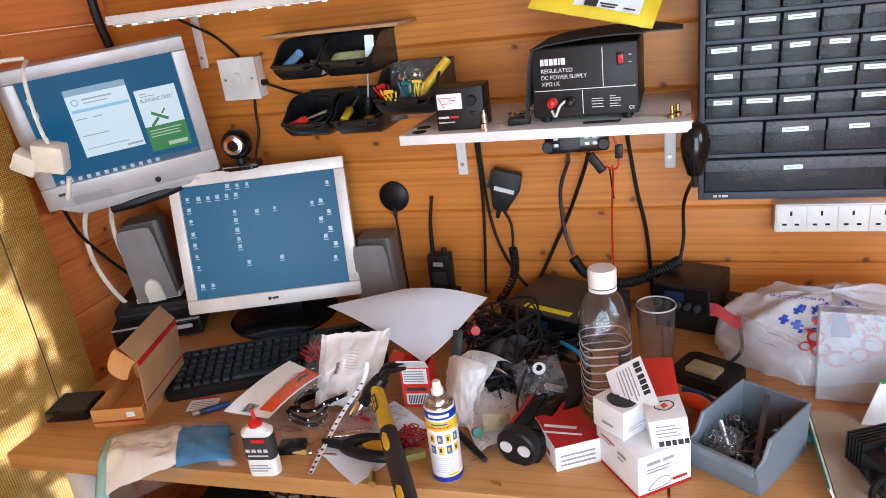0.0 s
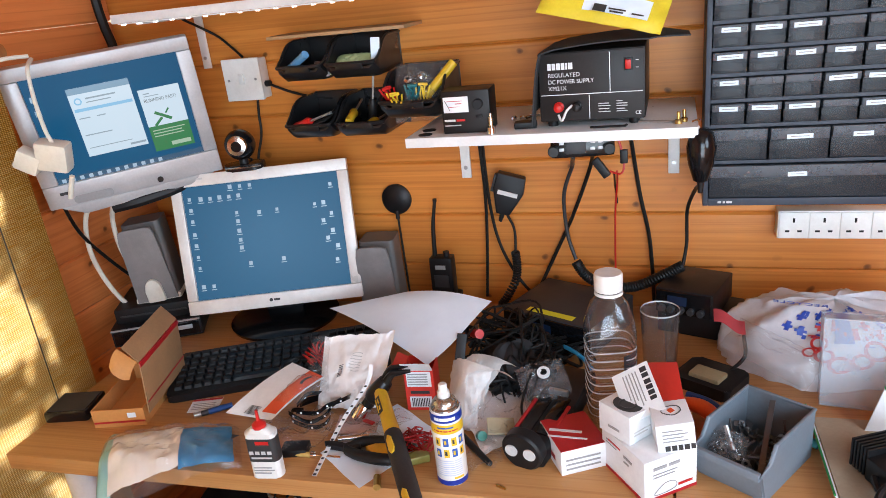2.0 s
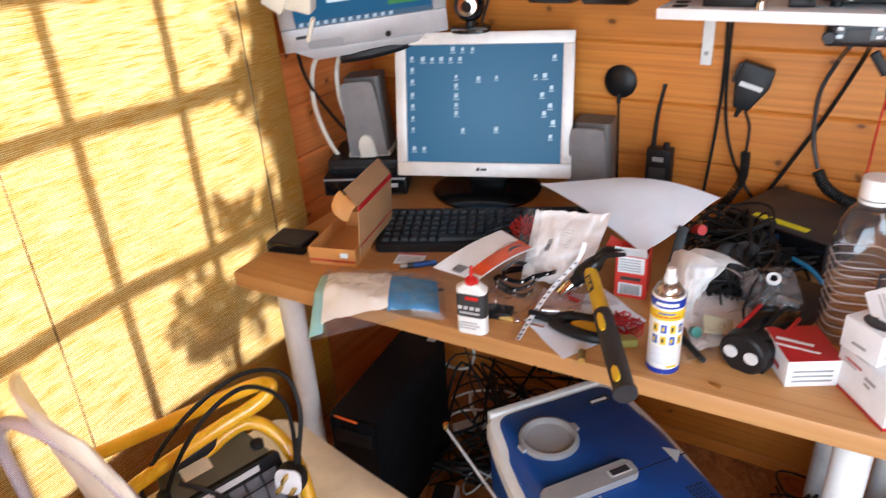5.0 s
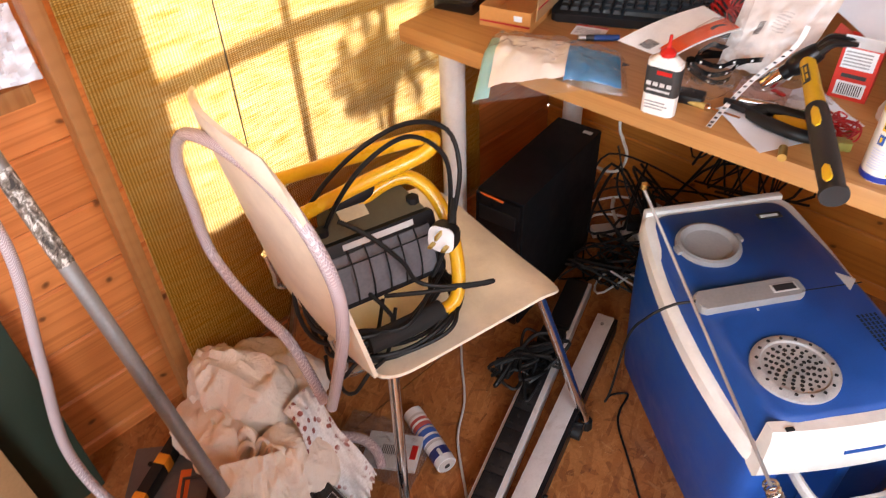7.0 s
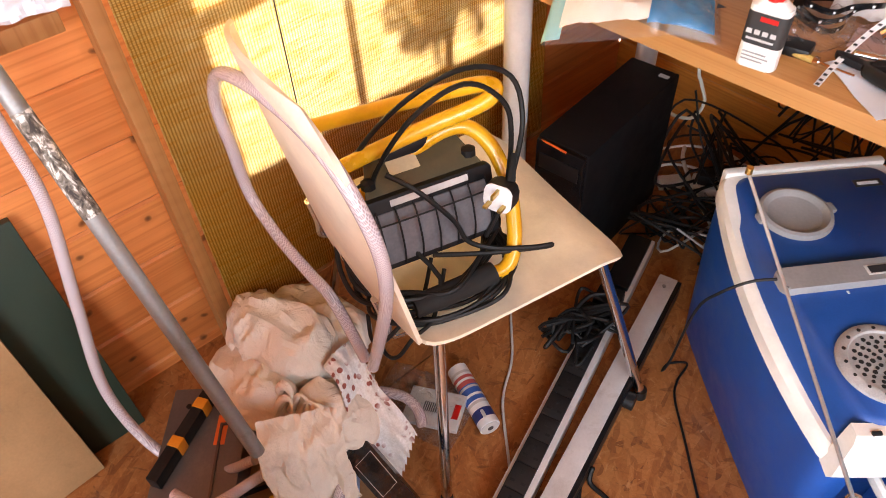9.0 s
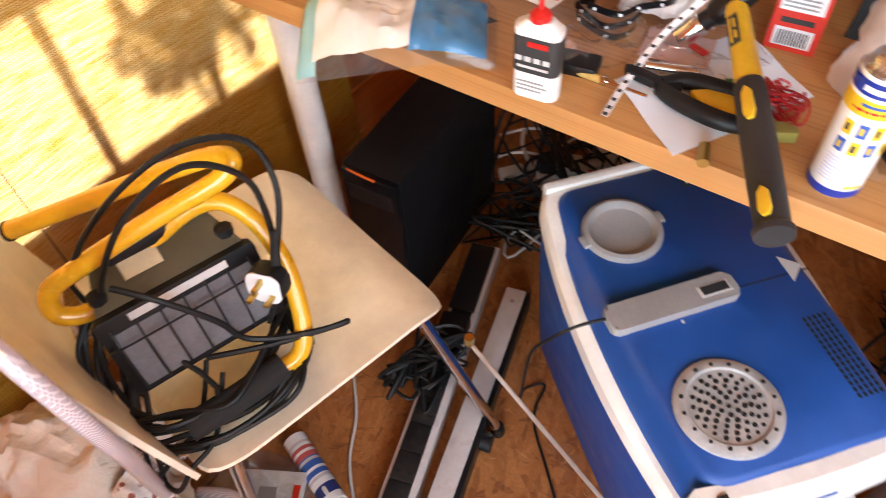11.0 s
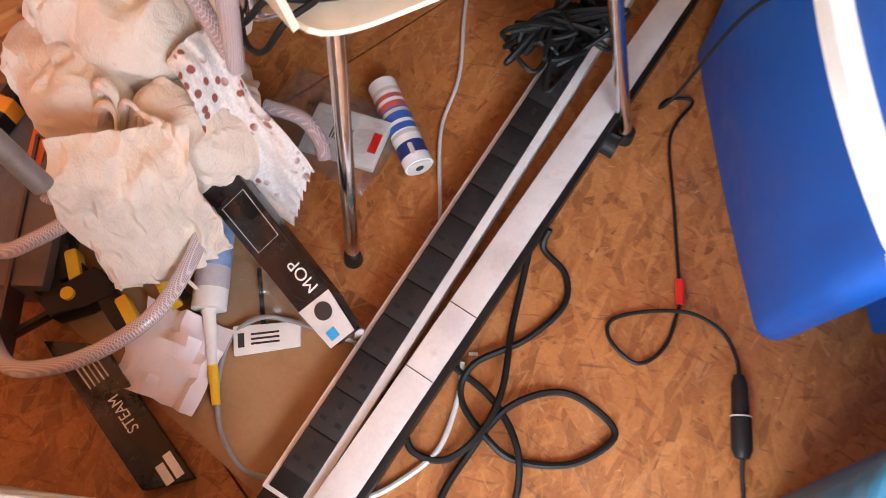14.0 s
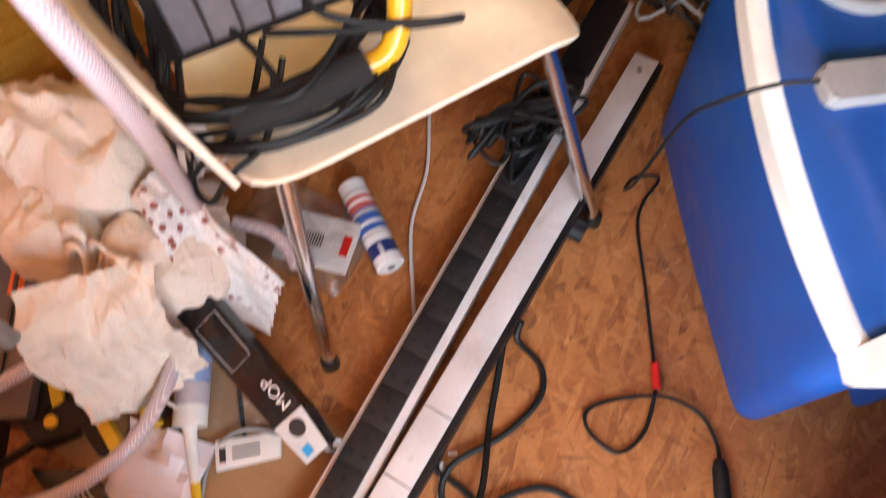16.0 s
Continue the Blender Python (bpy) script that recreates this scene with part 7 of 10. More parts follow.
def led_roll():
    t = thing("light_strip_tangle", pose(-0.355, 1.335, DZ), "tangle of black flexible light strip", "light strip")
    r = random.Random(12)
    for k in range(3):
        pts = []
        a0 = r.uniform(0, 6)
        for i in range(9):
            a = a0 + i * 0.75
            rr = 0.035 + 0.012 * math.sin(a * 1.7 + k)
            pts.append((rr * math.cos(a) * 1.25 + 0.008 * k - 0.02, rr * math.sin(a), 0.012 + 0.011 * k + 0.008 * math.sin(a * 2 + k)))
        c = spline(pts, 6)
        bm = bmesh.new()
        rows = [(bm.verts.new(p + Vector((0, 0, -0.0045))), bm.verts.new(p + Vector((0.001, 0, 0.0045)))) for p in c]
        for (a1, b1), (a2, b2) in zip(rows, rows[1:]):
            bm.faces.new((a1, b1, b2, a2))
        loop = part("strip_loop", bm, BLACK_GLOSS, t)
        for i in range(2, len(c) - 2, 5):
            d = (c[i + 1] - c[i - 1]).normalized()
            part("chip", box(0.0032, 0.0008, 0.0032, at=(c[i].x + d.y * 0.0006, c[i].y - d.x * 0.0006, c[i].z - 0.0025), rot=(0, 0, math.degrees(math.atan2(d.y, d.x)))), BOX_WHITE, loop, smooth=False)


led_roll()


def hang_card():
    t = thing("hang_card", pose(0, 0, 0), "white and red backing card of a blister pack", "packaging")
    a, b, c, e4 = Vector((-0.517, 1.274, 0.725)), Vector((-0.423, 1.269, 0.722)), Vector((-0.352, 1.349, 0.765)), Vector((-0.435, 1.386, 0.768))

    def f(u, v, up=0.0):
        p = b.lerp(c, u).lerp(a.lerp(e4, u), v)
        return p + Vector((0, 0, up + 0.006 * math.sin(u * 3.1)))
    part("card", sheet(14, 10, f, 0.0012), BOX_WHITE, t)
    part("red_print", sheet(10, 6, lambda u, v: f(0.10 + 0.89 * u, 0.015 + (0.30 + 0.10 * u) * v, 0.0016)), ORANGE_RED, t, "red printed end")
    part("hang_slot", sheet(6, 3, lambda u, v: f(0.70 + 0.20 * u, 0.16 + 0.07 * v + 0.05 * math.sin(u * 3.1), 0.0022)), INK, t)
    for i in range(9):
        part("barcode", sheet(1, 2, lambda u, v: f(0.03 + 0.016 * i + 0.008 * u, 0.40 + 0.24 * v, 0.0018)), DARK_GREY, t, smooth=False)
    part("blister", sheet(18, 12, lambda u, v: f(0.30 + 0.62 * u, -0.25 + 0.55 * v, 0.003 + 0.026 * math.sin(math.pi * u) * math.sin(math.pi * v) + 0.004 * noise.noise(Vector((u * 9, v * 9, 2))))), CLEAR, t, "clear blister")


ORANGE_RED = mat("orange_red_ink", (0.66, 0.085, 0.025), 0.45)
hang_card()


def crumpled_sheet(name, m, sx, sy, amp, material, label, cat, seed, bend=0.0, res=26, thick=0.0):
    def f(u, v):
        p = Vector((u * 5 + seed * 1.7, v * 5 + seed, seed * 0.37))
        n = noise.noise(p) + 0.55 * abs(noise.noise(p * 2.1)) + 0.25 * noise.noise(p * 4.3)
        x, y = (u - 0.5) * sx, (v - 0.5) * sy
        x += 0.25 * amp * noise.noise(p + Vector((9, 0, 0)))
        y += 0.25 * amp * noise.noise(p + Vector((0, 9, 0)))
        return Vector((x, y, max(0.001, amp * (0.6 + n) + bend * ((2 * u - 1) ** 2))))
    return solo(name, sheet(res, res, f, thick), material, m, label, cat)



def mailing_bag():
    t = thing("mailing_bag", pose(0, 0, 0), "white crumpled mailing bag with a barcode label", "bag")
    a, b, c, e4 = Vector((-0.375, 1.345, 0.700)), Vector((-0.262, 1.352, 0.706)), Vector((-0.250, 1.455, 0.806)), Vector((-0.386, 1.435, 0.798))

    def f(u, v, up=0.0):
        p = a.lerp(b, u).lerp(e4.lerp(c, u), v)
        q = Vector((u * 4, v * 4, 3.3))
        n = noise.noise(q) + 0.6 * abs(noise.noise(q * 2.1)) + 0.2 * noise.noise(q * 4.4)
        belly = 0.016 * math.sin(math.pi * u) * math.sin(math.pi * min(1, v * 1.1))
        return p + Vector((0.004 * n, -(0.010 * n + belly + up), 0.004 * noise.noise(q * 1.7) + up * 0.5))
    part("bag", sheet(34, 34, f), mat("white_poly_mailer", (0.78, 0.76, 0.74), 0.32, bump=0.12), t)
    for k in range(9):
        part("barcode", sheet(3, 1, lambda u, v: f(0.30 + 0.07 * u, 0.46 + 0.022 * k + 0.011 * v, 0.0014)), DARK_GREY, t, smooth=False)
    for k in range(7):
        part("small_print", sheet(4, 1, lambda u, v: f(0.46 + 0.16 * u, 0.55 + 0.035 * k + 0.009 * v, 0.0014)), LIGHT_GREY, t, smooth=False)
    part("clear_flap", sheet(12, 10, lambda u, v: f(-0.10 + 0.28 * u, 0.25 + 0.75 * v, 0.012 + 0.012 * math.sin(u * 5 + v * 3))), CLEAR, t, "loose clear flap")


mailing_bag()
solo("red_wire_bunch", coil([(-0.442, 1.450, 0.735), (-0.425, 1.468, 0.752), (-0.400, 1.462, 0.745), (-0.41, 1.44, 0.735)], 0.015, 0.0017, 13), RED, None, "bunch of thin red wire on the keyboard", "wire")
solo("cable_tie_loop", tube([(-0.49, 1.43, 0.728), (-0.46, 1.40, 0.727), (-0.415, 1.405, 0.73), (-0.395, 1.44, 0.732), (-0.43, 1.465, 0.735), (-0.475, 1.462, 0.732)], 0.0038, 6, closed=True), BLACK, None, "black strap loop lying on the keyboard", "strap")
crumpled_sheet("clear_bag", pose(-0.375, 1.270, DZ + 0.004, 0, 0, 20), 0.12, 0.10, 0.018, CLEAR, "crumpled clear plastic bag on the desk", "bag", 7)
crumpled_sheet("clear_bag", pose(-0.262, 1.315, DZ + 0.003, 0, 0, -10), 0.13, 0.10, 0.016, CLEAR, "crumpled clear plastic bag under the hammer", "bag", 9)


def a4_sheet():
    A, B, C, D = Vector((-0.436, 1.560, 0.796)), Vector((-0.278, 1.600, 0.820)), Vector((-0.088, 1.552, 0.822)), Vector((-0.178, 1.410, 0.778))

    def f(u, v):
        p = A.lerp(B, v).lerp(D.lerp(C, v), u)
        return p + Vector((0, 0, 0.010 * math.sin(u * math.pi) - 0.012 * u * (1 - v) ** 2 - 0.006 * math.sin(v * math.pi * 1.5) * u))
    return solo("paper_sheet", sheet(24, 20, f, 0.0003), PAPER, None, "plain white sheet of paper lying across the clutter", "paper")


a4_sheet()


def bulb_box():
    t = thing("red_carton", pose(-0.190, 1.408, DZ, 0, 0, 8), "open red and white small carton", "carton")
    w, d, h = 0.052, 0.050, 0.082
    bm = bmesh.new()
    for sx, sy, x, y in ((w, 0.0012, 0, -d / 2), (w, 0.0012, 0, d / 2), (0.0012, d, -w / 2, 0), (0.0012, d, w / 2, 0)):
        box(sx, sy, h, at=(x, y, 0), bm=bm)
    box(w, d, 0.0012, bm=bm)
    part("carton", bm, BOX_RED_BRIGHT, t)
    part("white_panel", box(0.044, 0.0005, 0.030, at=(0, -d / 2 - 0.0009, 0.048)), BOX_WHITE, t)
    part("white_panel", box(0.040, 0.0005, 0.022, at=(0, -d / 2 - 0.0009, 0.006)), BOX_WHITE, t)
    part("dark_print", box(0.034, 0.0005, 0.006, at=(0, -d / 2 - 0.0012, 0.034)), INK, t)
    bars("barcode", [(-0.016 + 0.003 * i, 0.008, 0.0015, 0.017) for i in range(11)], INK, t, pose(0, -d / 2 - 0.0013, 0, 90, 0, 0))
    bars("small_print", [(-0.02, 0.052 + 0.005 * i, 0.036, 0.002) for i in range(5)], GREY, t, pose(0, -d / 2 - 0.0013, 0, 90, 0, 0))
    part("flap", box(w, 0.001, 0.03, at=(0, -d / 2, h - 0.002), rot=(38, 0, 0)), BOX_WHITE, t)
    part("flap", box(0.001, d, 0.022, at=(-w / 2, 0, h - 0.002), rot=(0, -62, 0)), BOX_RED_BRIGHT, t)


BOX_RED_BRIGHT = mat("bright_red_card", (0.60, 0.035, 0.022), 0.42)
bulb_box()


def milky_cup():
    t = thing("milky_bag", pose(0, 0, 0), "thin milky plastic bag standing open", "bag")

    def f(u, v):
        lo = Vector((-0.134, 1.352, DZ + 0.003)).lerp(Vector((-0.078, 1.330, DZ + 0.003)), u)
        hi = Vector((-0.122, 1.392, DZ + 0.100)).lerp(Vector((-0.040, 1.384, DZ + 0.134)), u)
        p = lo.lerp(hi, v)
        q = Vector((u * 3.2, v * 3.6, 2.0))
        n = noise.noise(q) + 0.6 * (0.3 - abs(noise.noise(q * 2.2)))
        belly = 0.024 * math.sin(math.pi * u) * (0.4 + 0.6 * v)
        curl = max(0.0, v - 0.72) / 0.28 * max(0.0, u - 0.25) / 0.75
        return p + Vector((0.010 * n + 0.034 * curl, -belly - 0.010 * n - 0.045 * curl, 0.010 * math.sin(math.pi * u) * v + 0.004 * n - 0.030 * curl * curl))
    part("film", sheet(34, 34, f), MILKY, t)

    def back(u, v):
        p = f(u, v * 0.92)
        return p + Vector((0.012 * v, 0.030 + 0.020 * math.sin(math.pi * u), -0.006 * v))
    part("back_film", sheet(24, 20, back), MILKY, t)


milky_cup()


def tissue():
    a, b, c, e4 = Vector((-0.132, 1.400)), Vector((-0.042, 1.262)), Vector((0.030, 1.365)), Vector((-0.060, 1.560))

    def f(u, v):
        p = a.lerp(b, u).lerp(e4.lerp(c, u), v)
        n = noise.noise(Vector((u * 5, v * 5, 2))) + 0.5 * noise.noise(Vector((u * 12, v * 12, 5)))
        out = 1 + 0.06 * noise.noise(Vector((u * 4, v * 4, 9)))
        return Vector(((p.x + 0.055) * out - 0.055, (p.y - 1.42) * out + 1.42, DZ + 0.004 + 0.005 * (1 + n)))
    return solo("tissue_sheet", sheet(26, 26, f), mat("white_tissue", (0.84, 0.84, 0.85), 0.85, bump=0.3), None, "white tissue spread under the clutter", "tissue")


tissue()
crumpled_sheet("clear_bag", pose(-0.032, 1.335, DZ + 0.008, 20, 0, 30), 0.09, 0.10, 0.024, CLEAR, "clear bag of small green parts", "bag", 21)
solo("circuit_board", box(0.045, 0.032, 0.004, 0.0005, at=(-0.028, 1.322, DZ + 0.022), rot=(18, 8, 20)), mat("pale_board", (0.45, 0.42, 0.28), 0.5), None, "small pale circuit board in a bag", "circuit board")
solo("green_connector", cyl(0.008, 0.018, seg=12, at=(-0.060, 1.308, DZ + 0.012), rot=(60, 0, 30)), mat("teal_plastic", (0.01, 0.16, 0.12), 0.4), None, "green plastic connector on the desk", "connector")
packet("parts_bag", pose(0.030, 1.418, DZ + 0.045, 24, -8, 22), 0.085, 0.095, 0.024, glassy("silvery_film", (0.92, 0.95, 1.0), 0.10, 0.19), "crumpled silvery-blue bag of parts", "bag", 6, 0.5)
solo("part_ring", lathe([(0.006, 0), (0.011, 0), (0.011, 0.004), (0.006, 0.004)], 16, at=(0.03, 1.412, DZ + 0.074), rot=(30, 0, 0)), BOX_WHITE, None, "white ring in the bag of parts", "ring")


def battery_charger():
    t = thing("battery_charger", pose(0.022, 1.262, DZ, 5, 0, -15) @ Matrix.Scale(1.12, 4), "black battery charger with two open bays", "battery charger")
    part("body", prism([(-0.028, 0), (0.028, 0), (0.032, 0.10), (0.030, 0.20), (-0.026, 0.20), (-0.030, 0.10)], 0.030, 0.006), BLACK, t)
    part("end_cap", cyl(0.030, 0.022, seg=28, at=(0, 0.014, 0.026), rot=(90, 0, 0), bev=0.003), BLACK, t)
    for s in (-1, 1):
        part("contact", cyl(0.009, 0.002, seg=20, at=(0.0135 * s, -0.0085, 0.028), rot=(90, 0, 0)), LIGHT_GREY, t)
        part("bay", box(0.019, 0.085, 0.003, 0.001, at=(0.013 * s, 0.075, 0.0295)), BLACK_GLOSS, t)
        part("red_rail", box(0.005, 0.07, 0.005, 0.001, at=(0.026 * s, 0.066, 0.0285)), BOX_RED, t)
    part("spring_plate", box(0.03, 0.006, 0.01, 0.001, at=(0, 0.125, 0.029)), STEEL, t)


battery_charger()
solo("marker_pen", cyl(0.0065, 0.090, r2=0.0045, seg=12, at=(-0.093, 1.310, DZ + 0.0068), rot=(90, 0, 45)), BLACK, None, "black marker pen lying on the desk", "pen")
solo("screw", cyl(0.002, 0.016, seg=8, at=(-0.01, 1.205, DZ + 0.002), rot=(90, 0, 70)), BRASS, None, "small brass screw on the bare desk", "screw")


def printed_box(name, m, w, d, h, side, top, label, marks=(), bottom=None, cat="box"):
    t = thing(name, m, label, cat, "small cartons")
    part("carton", box(w, d, h, 0.001), side, t)
    if top:
        part("top_print", box(w - 0.001, d - 0.001, 0.0006, at=(0, 0, h)), top, t)
    if bottom:
        part("bottom_band", box(w + 0.0006, d + 0.0006, 0.008, at=(0, 0, 0.0)), bottom, t)
    for rows, mm, mt in marks:
        bars("print_marks", rows, mt, t, mm)
    return t


printed_box("red_top_carton", pose(0.092, 1.300, DZ, 0, 0, -60), 0.088, 0.075, 0.042, BOX_WHITE, BOX_RED, "small white carton with a dark red top",
            [([(-0.036, -0.005, 0.05, 0.006), (-0.036, -0.02, 0.06, 0.004)], pose(0, 0, 0.0428, 0, 0, 60), BOX_WHITE), ([(-0.03, 0.008 + 0.008 * i, 0.055, 0.003) for i in range(3)], pose(0.0443, 0, 0, 90, 0, 90), GREY), ([(-0.03, 0.012, 0.05, 0.008)], pose(0, -0.0379, 0, 90, 0, 0), BOX_RED)])
big = printed_box("white_carton", pose(0.2045, 1.2715, DZ, 0, 0, -52), 0.105, 0.088, 0.067, BOX_WHITE, None, "white camera carton with a red base line",
                  [([(0.004, 0.046, 0.020, 0.004), (0.004, 0.038, 0.012, 0.003), (-0.04, 0.052, 0.03, 0.0016), (-0.04, 0.047, 0.026, 0.0016)], pose(0, -0.0446, 0, 90, 0, 0), GREY), ([(-0.030, 0.050, 0.022, 0.005), (-0.004, 0.050, 0.018, 0.005), (-0.03, 0.042, 0.04, 0.0016), (-0.03, 0.037, 0.036, 0.0016)], pose(0.0531, 0, 0, 90, 0, 90), GREY), ([(0.012, 0.012, 0.024, 0.004)], pose(0.0533, 0, 0, 90, 0, 90), RED)])
part("base_line", box(0.1056, 0.0886, 0.005), BOX_RED, big, "red base line")
part("camera_drawing", tube([(0.0534, -0.028, 0.010), (0.0534, -0.010, 0.024), (0.0534, 0.006, 0.022), (0.0534, 0.008, 0.012), (0.0534, -0.012, 0.008)], 0.0006, 5, closed=True), GREY, big)
part("red_streak", box(0.0008, 0.03, 0.0025, at=(-0.02, -0.0447, 0.052), rot=(0, 0, 90)), RED, big)
oc = thing("open_carton", pose(0.176, 1.281, DZ + 0.0675, 0, 0, -40), "small white carton with a lens picture, lid open", "carton", "small cartons")
part("body", box(0.060, 0.056, 0.046, 0.0008), BOX_WHITE, oc)
part("lens_picture", sheet(16, 5, lambda u, v: Vector((0.004 + 0.023 * v * math.cos(u * 2 * math.pi), -0.004 + 0.019 * v * math.sin(u * 2 * math.pi), 0.0468))), INK, oc, "black lens picture")
part("lens_ring", lathe([(0.010, 0.0), (0.012, 0.0008), (0.014, 0.0)], 20, at=(0.004, -0.004, 0.0470)), DARK_GREY, oc)
bars("print_marks", [(-0.012, 0.012, 0.022, 0.004)], GREY, oc, pose(0, -0.0282, 0, 90, 0, 0))
bars("print_marks", [(-0.020, 0.016, 0.034, 0.002), (-0.020, 0.011, 0.028, 0.002)], LIGHT_GREY, oc, pose(0.0302, 0, 0, 90, 0, 90))
tc = thing("tilted_carton", pose(0.240, 1.262, DZ + 0.069, 6, -7, 12), "small white carton leaning on the camera carton", "carton", "small cartons")
part("body", box(0.052, 0.050, 0.050, 0.0008), BOX_WHITE, tc)
bars("heading", [(-0.020, 0.0, 0.007, 0.009), (-0.011, 0.0, 0.007, 0.009), (-0.002, 0.0, 0.006, 0.009), (0.006, 0.0, 0.007, 0.009), (0.015, 0.0, 0.006, 0.009)], INK, tc, pose(0.004, -0.0252, 0.004, 90, 0, 0))
bars("small_print", [(-0.018, 0.020 + 0.006 * k, 0.034 - 0.006 * (k % 2), 0.0016) for k in range(4)], GREY, tc, pose(0, -0.0252, 0, 90, 0, 0))
part("camera_drawing", tube([(-0.012, 0.002, 0.0504), (-0.006, 0.012, 0.0504), (0.010, 0.012, 0.0504), (0.014, 0.002, 0.0504), (0.002, -0.006, 0.0504)], 0.0007, 5, closed=True), DARK_GREY, tc)
part("red_seal", box(0.008, 0.008, 0.0004, at=(0.001, 0.004, 0.0502), rot=(0, 0, 30)), ORANGE_RED, tc)
ex, ey = Vector((0.050, 0.006, 0.028)).normalized(), Vector((-0.034, 0.058, 0.028))
ey = (ey - ex * ey.dot(ex)).normalized()
CARD_M = Matrix.Translation((0.190, 1.290, 0.8155)) @ Matrix((ex, ey, ex.cross(ey))).transposed().to_4x4()
t = thing("business_card", CARD_M, "white printed card propped on the cartons", "card")
part("card", box(0.058, 0.080, 0.0010), BOX_WHITE, t)
bars("heading", [(0, 0, 0.008, 0.010), (0.010, 0, 0.007, 0.010), (0.021, 0, 0.007, 0.010), (0.030, 0, 0.007, 0.010), (0.039, 0, 0.007, 0.010), (0.048, 0, 0.006, 0.010)], DARK_GREY, t, pose(0.014, 0.034, 0.001, 0, 0, -90))
bars("small_print", [(0, 0, 0.05, 0.0018), (0, -0.005, 0.055, 0.0018), (0, -0.010, 0.045, 0.0018), (0, -0.015, 0.05, 0.0018), (0, -0.020, 0.04, 0.0018)], GREY, t, pose(0.006, 0.032, 0.001, 0, 0, -90))
rc = thing("red_carton", pose(0.228, 1.372, DZ, 0, 0, 8), "tall dark red carton behind the white cartons", "carton", "small cartons")
part("body", prism([(0.0, 0.0), (0.13, 0.0), (0.10, 0.105), (0.0, 0.075)], 0.046, 0.001, Matrix(((0, 0, 1, -0.023), (1, 0, 0, -0.055), (0, 1, 0, 0), (0, 0, 0, 1)))), BOX_RED_BRIGHT, rc)
part("white_side", box(0.0006, 0.10, 0.05, at=(-0.0236, 0.0, 0.005)), BOX_WHITE, rc)


def bottle():
    t = thing("water_bottle", pose(0.140, 1.418, DZ), "empty ribbed clear plastic bottle with a white cap", "bottle")
    R = 0.042
    prof = [(0, 0.006), (0.020, 0.003), (0.036, 0.0), (R, 0.008)]
    for i in range(9):
        z = 0.012 + 0.0145 * i
        prof += [(R, z + 0.002), (R - 0.0034, z + 0.006), (R - 0.0034, z + 0.009), (R, z + 0.0125)]
    prof += [(R + 0.001, 0.150), (R, 0.165), (R - 0.003, 0.185), (0.030, 0.207), (0.020, 0.219), (0.017, 0.224), (0.0165, 0.232)]

    def squared(bm):
        """Draw a round body out towards a square with soft corners."""
        for vt in bm.verts:
            r = math.hypot(vt.co.x, vt.co.y)
            if r > 1e-5:
                k = min(1, max(0, (0.215 - vt.co.z) / 0.05))
                c, n = abs(vt.co.x) / r, abs(vt.co.y) / r
                g = (c ** 4 + n ** 4) ** -0.25
                vt.co.x, vt.co.y = vt.co.x * (1 + (0.93 * g - 1) * k), vt.co.y * (1 + (0.93 * g - 1) * k)
        bmesh.ops.rotate(bm, verts=bm.verts, matrix=Matrix.Rotation(radians(16), 3, "Z"))
        return bm
    part("body", squared(lathe(prof, 48)), BOTTLE, t, "ribbed clear plastic body")
    for i in range(9):
        zz = 0.020 + 0.0145 * i
        part("rib", squared(lathe([(R - 0.0004, zz - 0.0013), (R + 0.0007, zz), (R - 0.0004, zz + 0.0013)], 48)), RIB_GLINT, t)
    part("cap", lathe([(0.0215, 0), (0.0225, 0.003), (0.0225, 0.026), (0.0205, 0.029), (0, 0.029)], 36, at=(0, 0, 0.230)), WHITE_PLASTIC, t, "white screw cap")
    part("cap_ring", lathe([(0.0225, 0), (0.0225, 0.005), (0.0205, 0.005)], 36, at=(0, 0, 0.2235)), WHITE_PLASTIC, t)

    def lab(u, v):
        a = radians(-10 + 100 * u)
        return Vector(((R + 0.0008) * math.sin(a), -(R + 0.0008) * math.cos(a), 0.070 + 0.06 * v))
    part("label_remnant", sheet(10, 4, lambda u, v: lab(0.45 + 0.55 * u, v)), DARK_GREY, t, "dark part of a torn label")


# clear ribs and rim, whitened so their colour carries the bright highlights
RIB_GLINT = glassy("whitened_rib_glint", (0.95, 0.96, 0.97), 0.06, 0.42)
BOTTLE = glassy("bottle_plastic", (1.0, 1.0, 1.0), 0.10, 0.05)
bottle()
t = thing("drinking_glass", pose(0.215, 1.582, DZ), "clear straight-sided drinking glass", "glass")
part("wall", lathe([(0, 0.006), (0.026, 0.006), (0.0285, 0.010), (0.0335, 0.118), (0.0350, 0.118), (0.0300, 0.004), (0.028, 0), (0, 0)], 36), BOTTLE, t)
part("rim", lathe([(0.0334, 0.117), (0.0343, 0.1195), (0.0352, 0.117)], 36), RIB_GLINT, t)


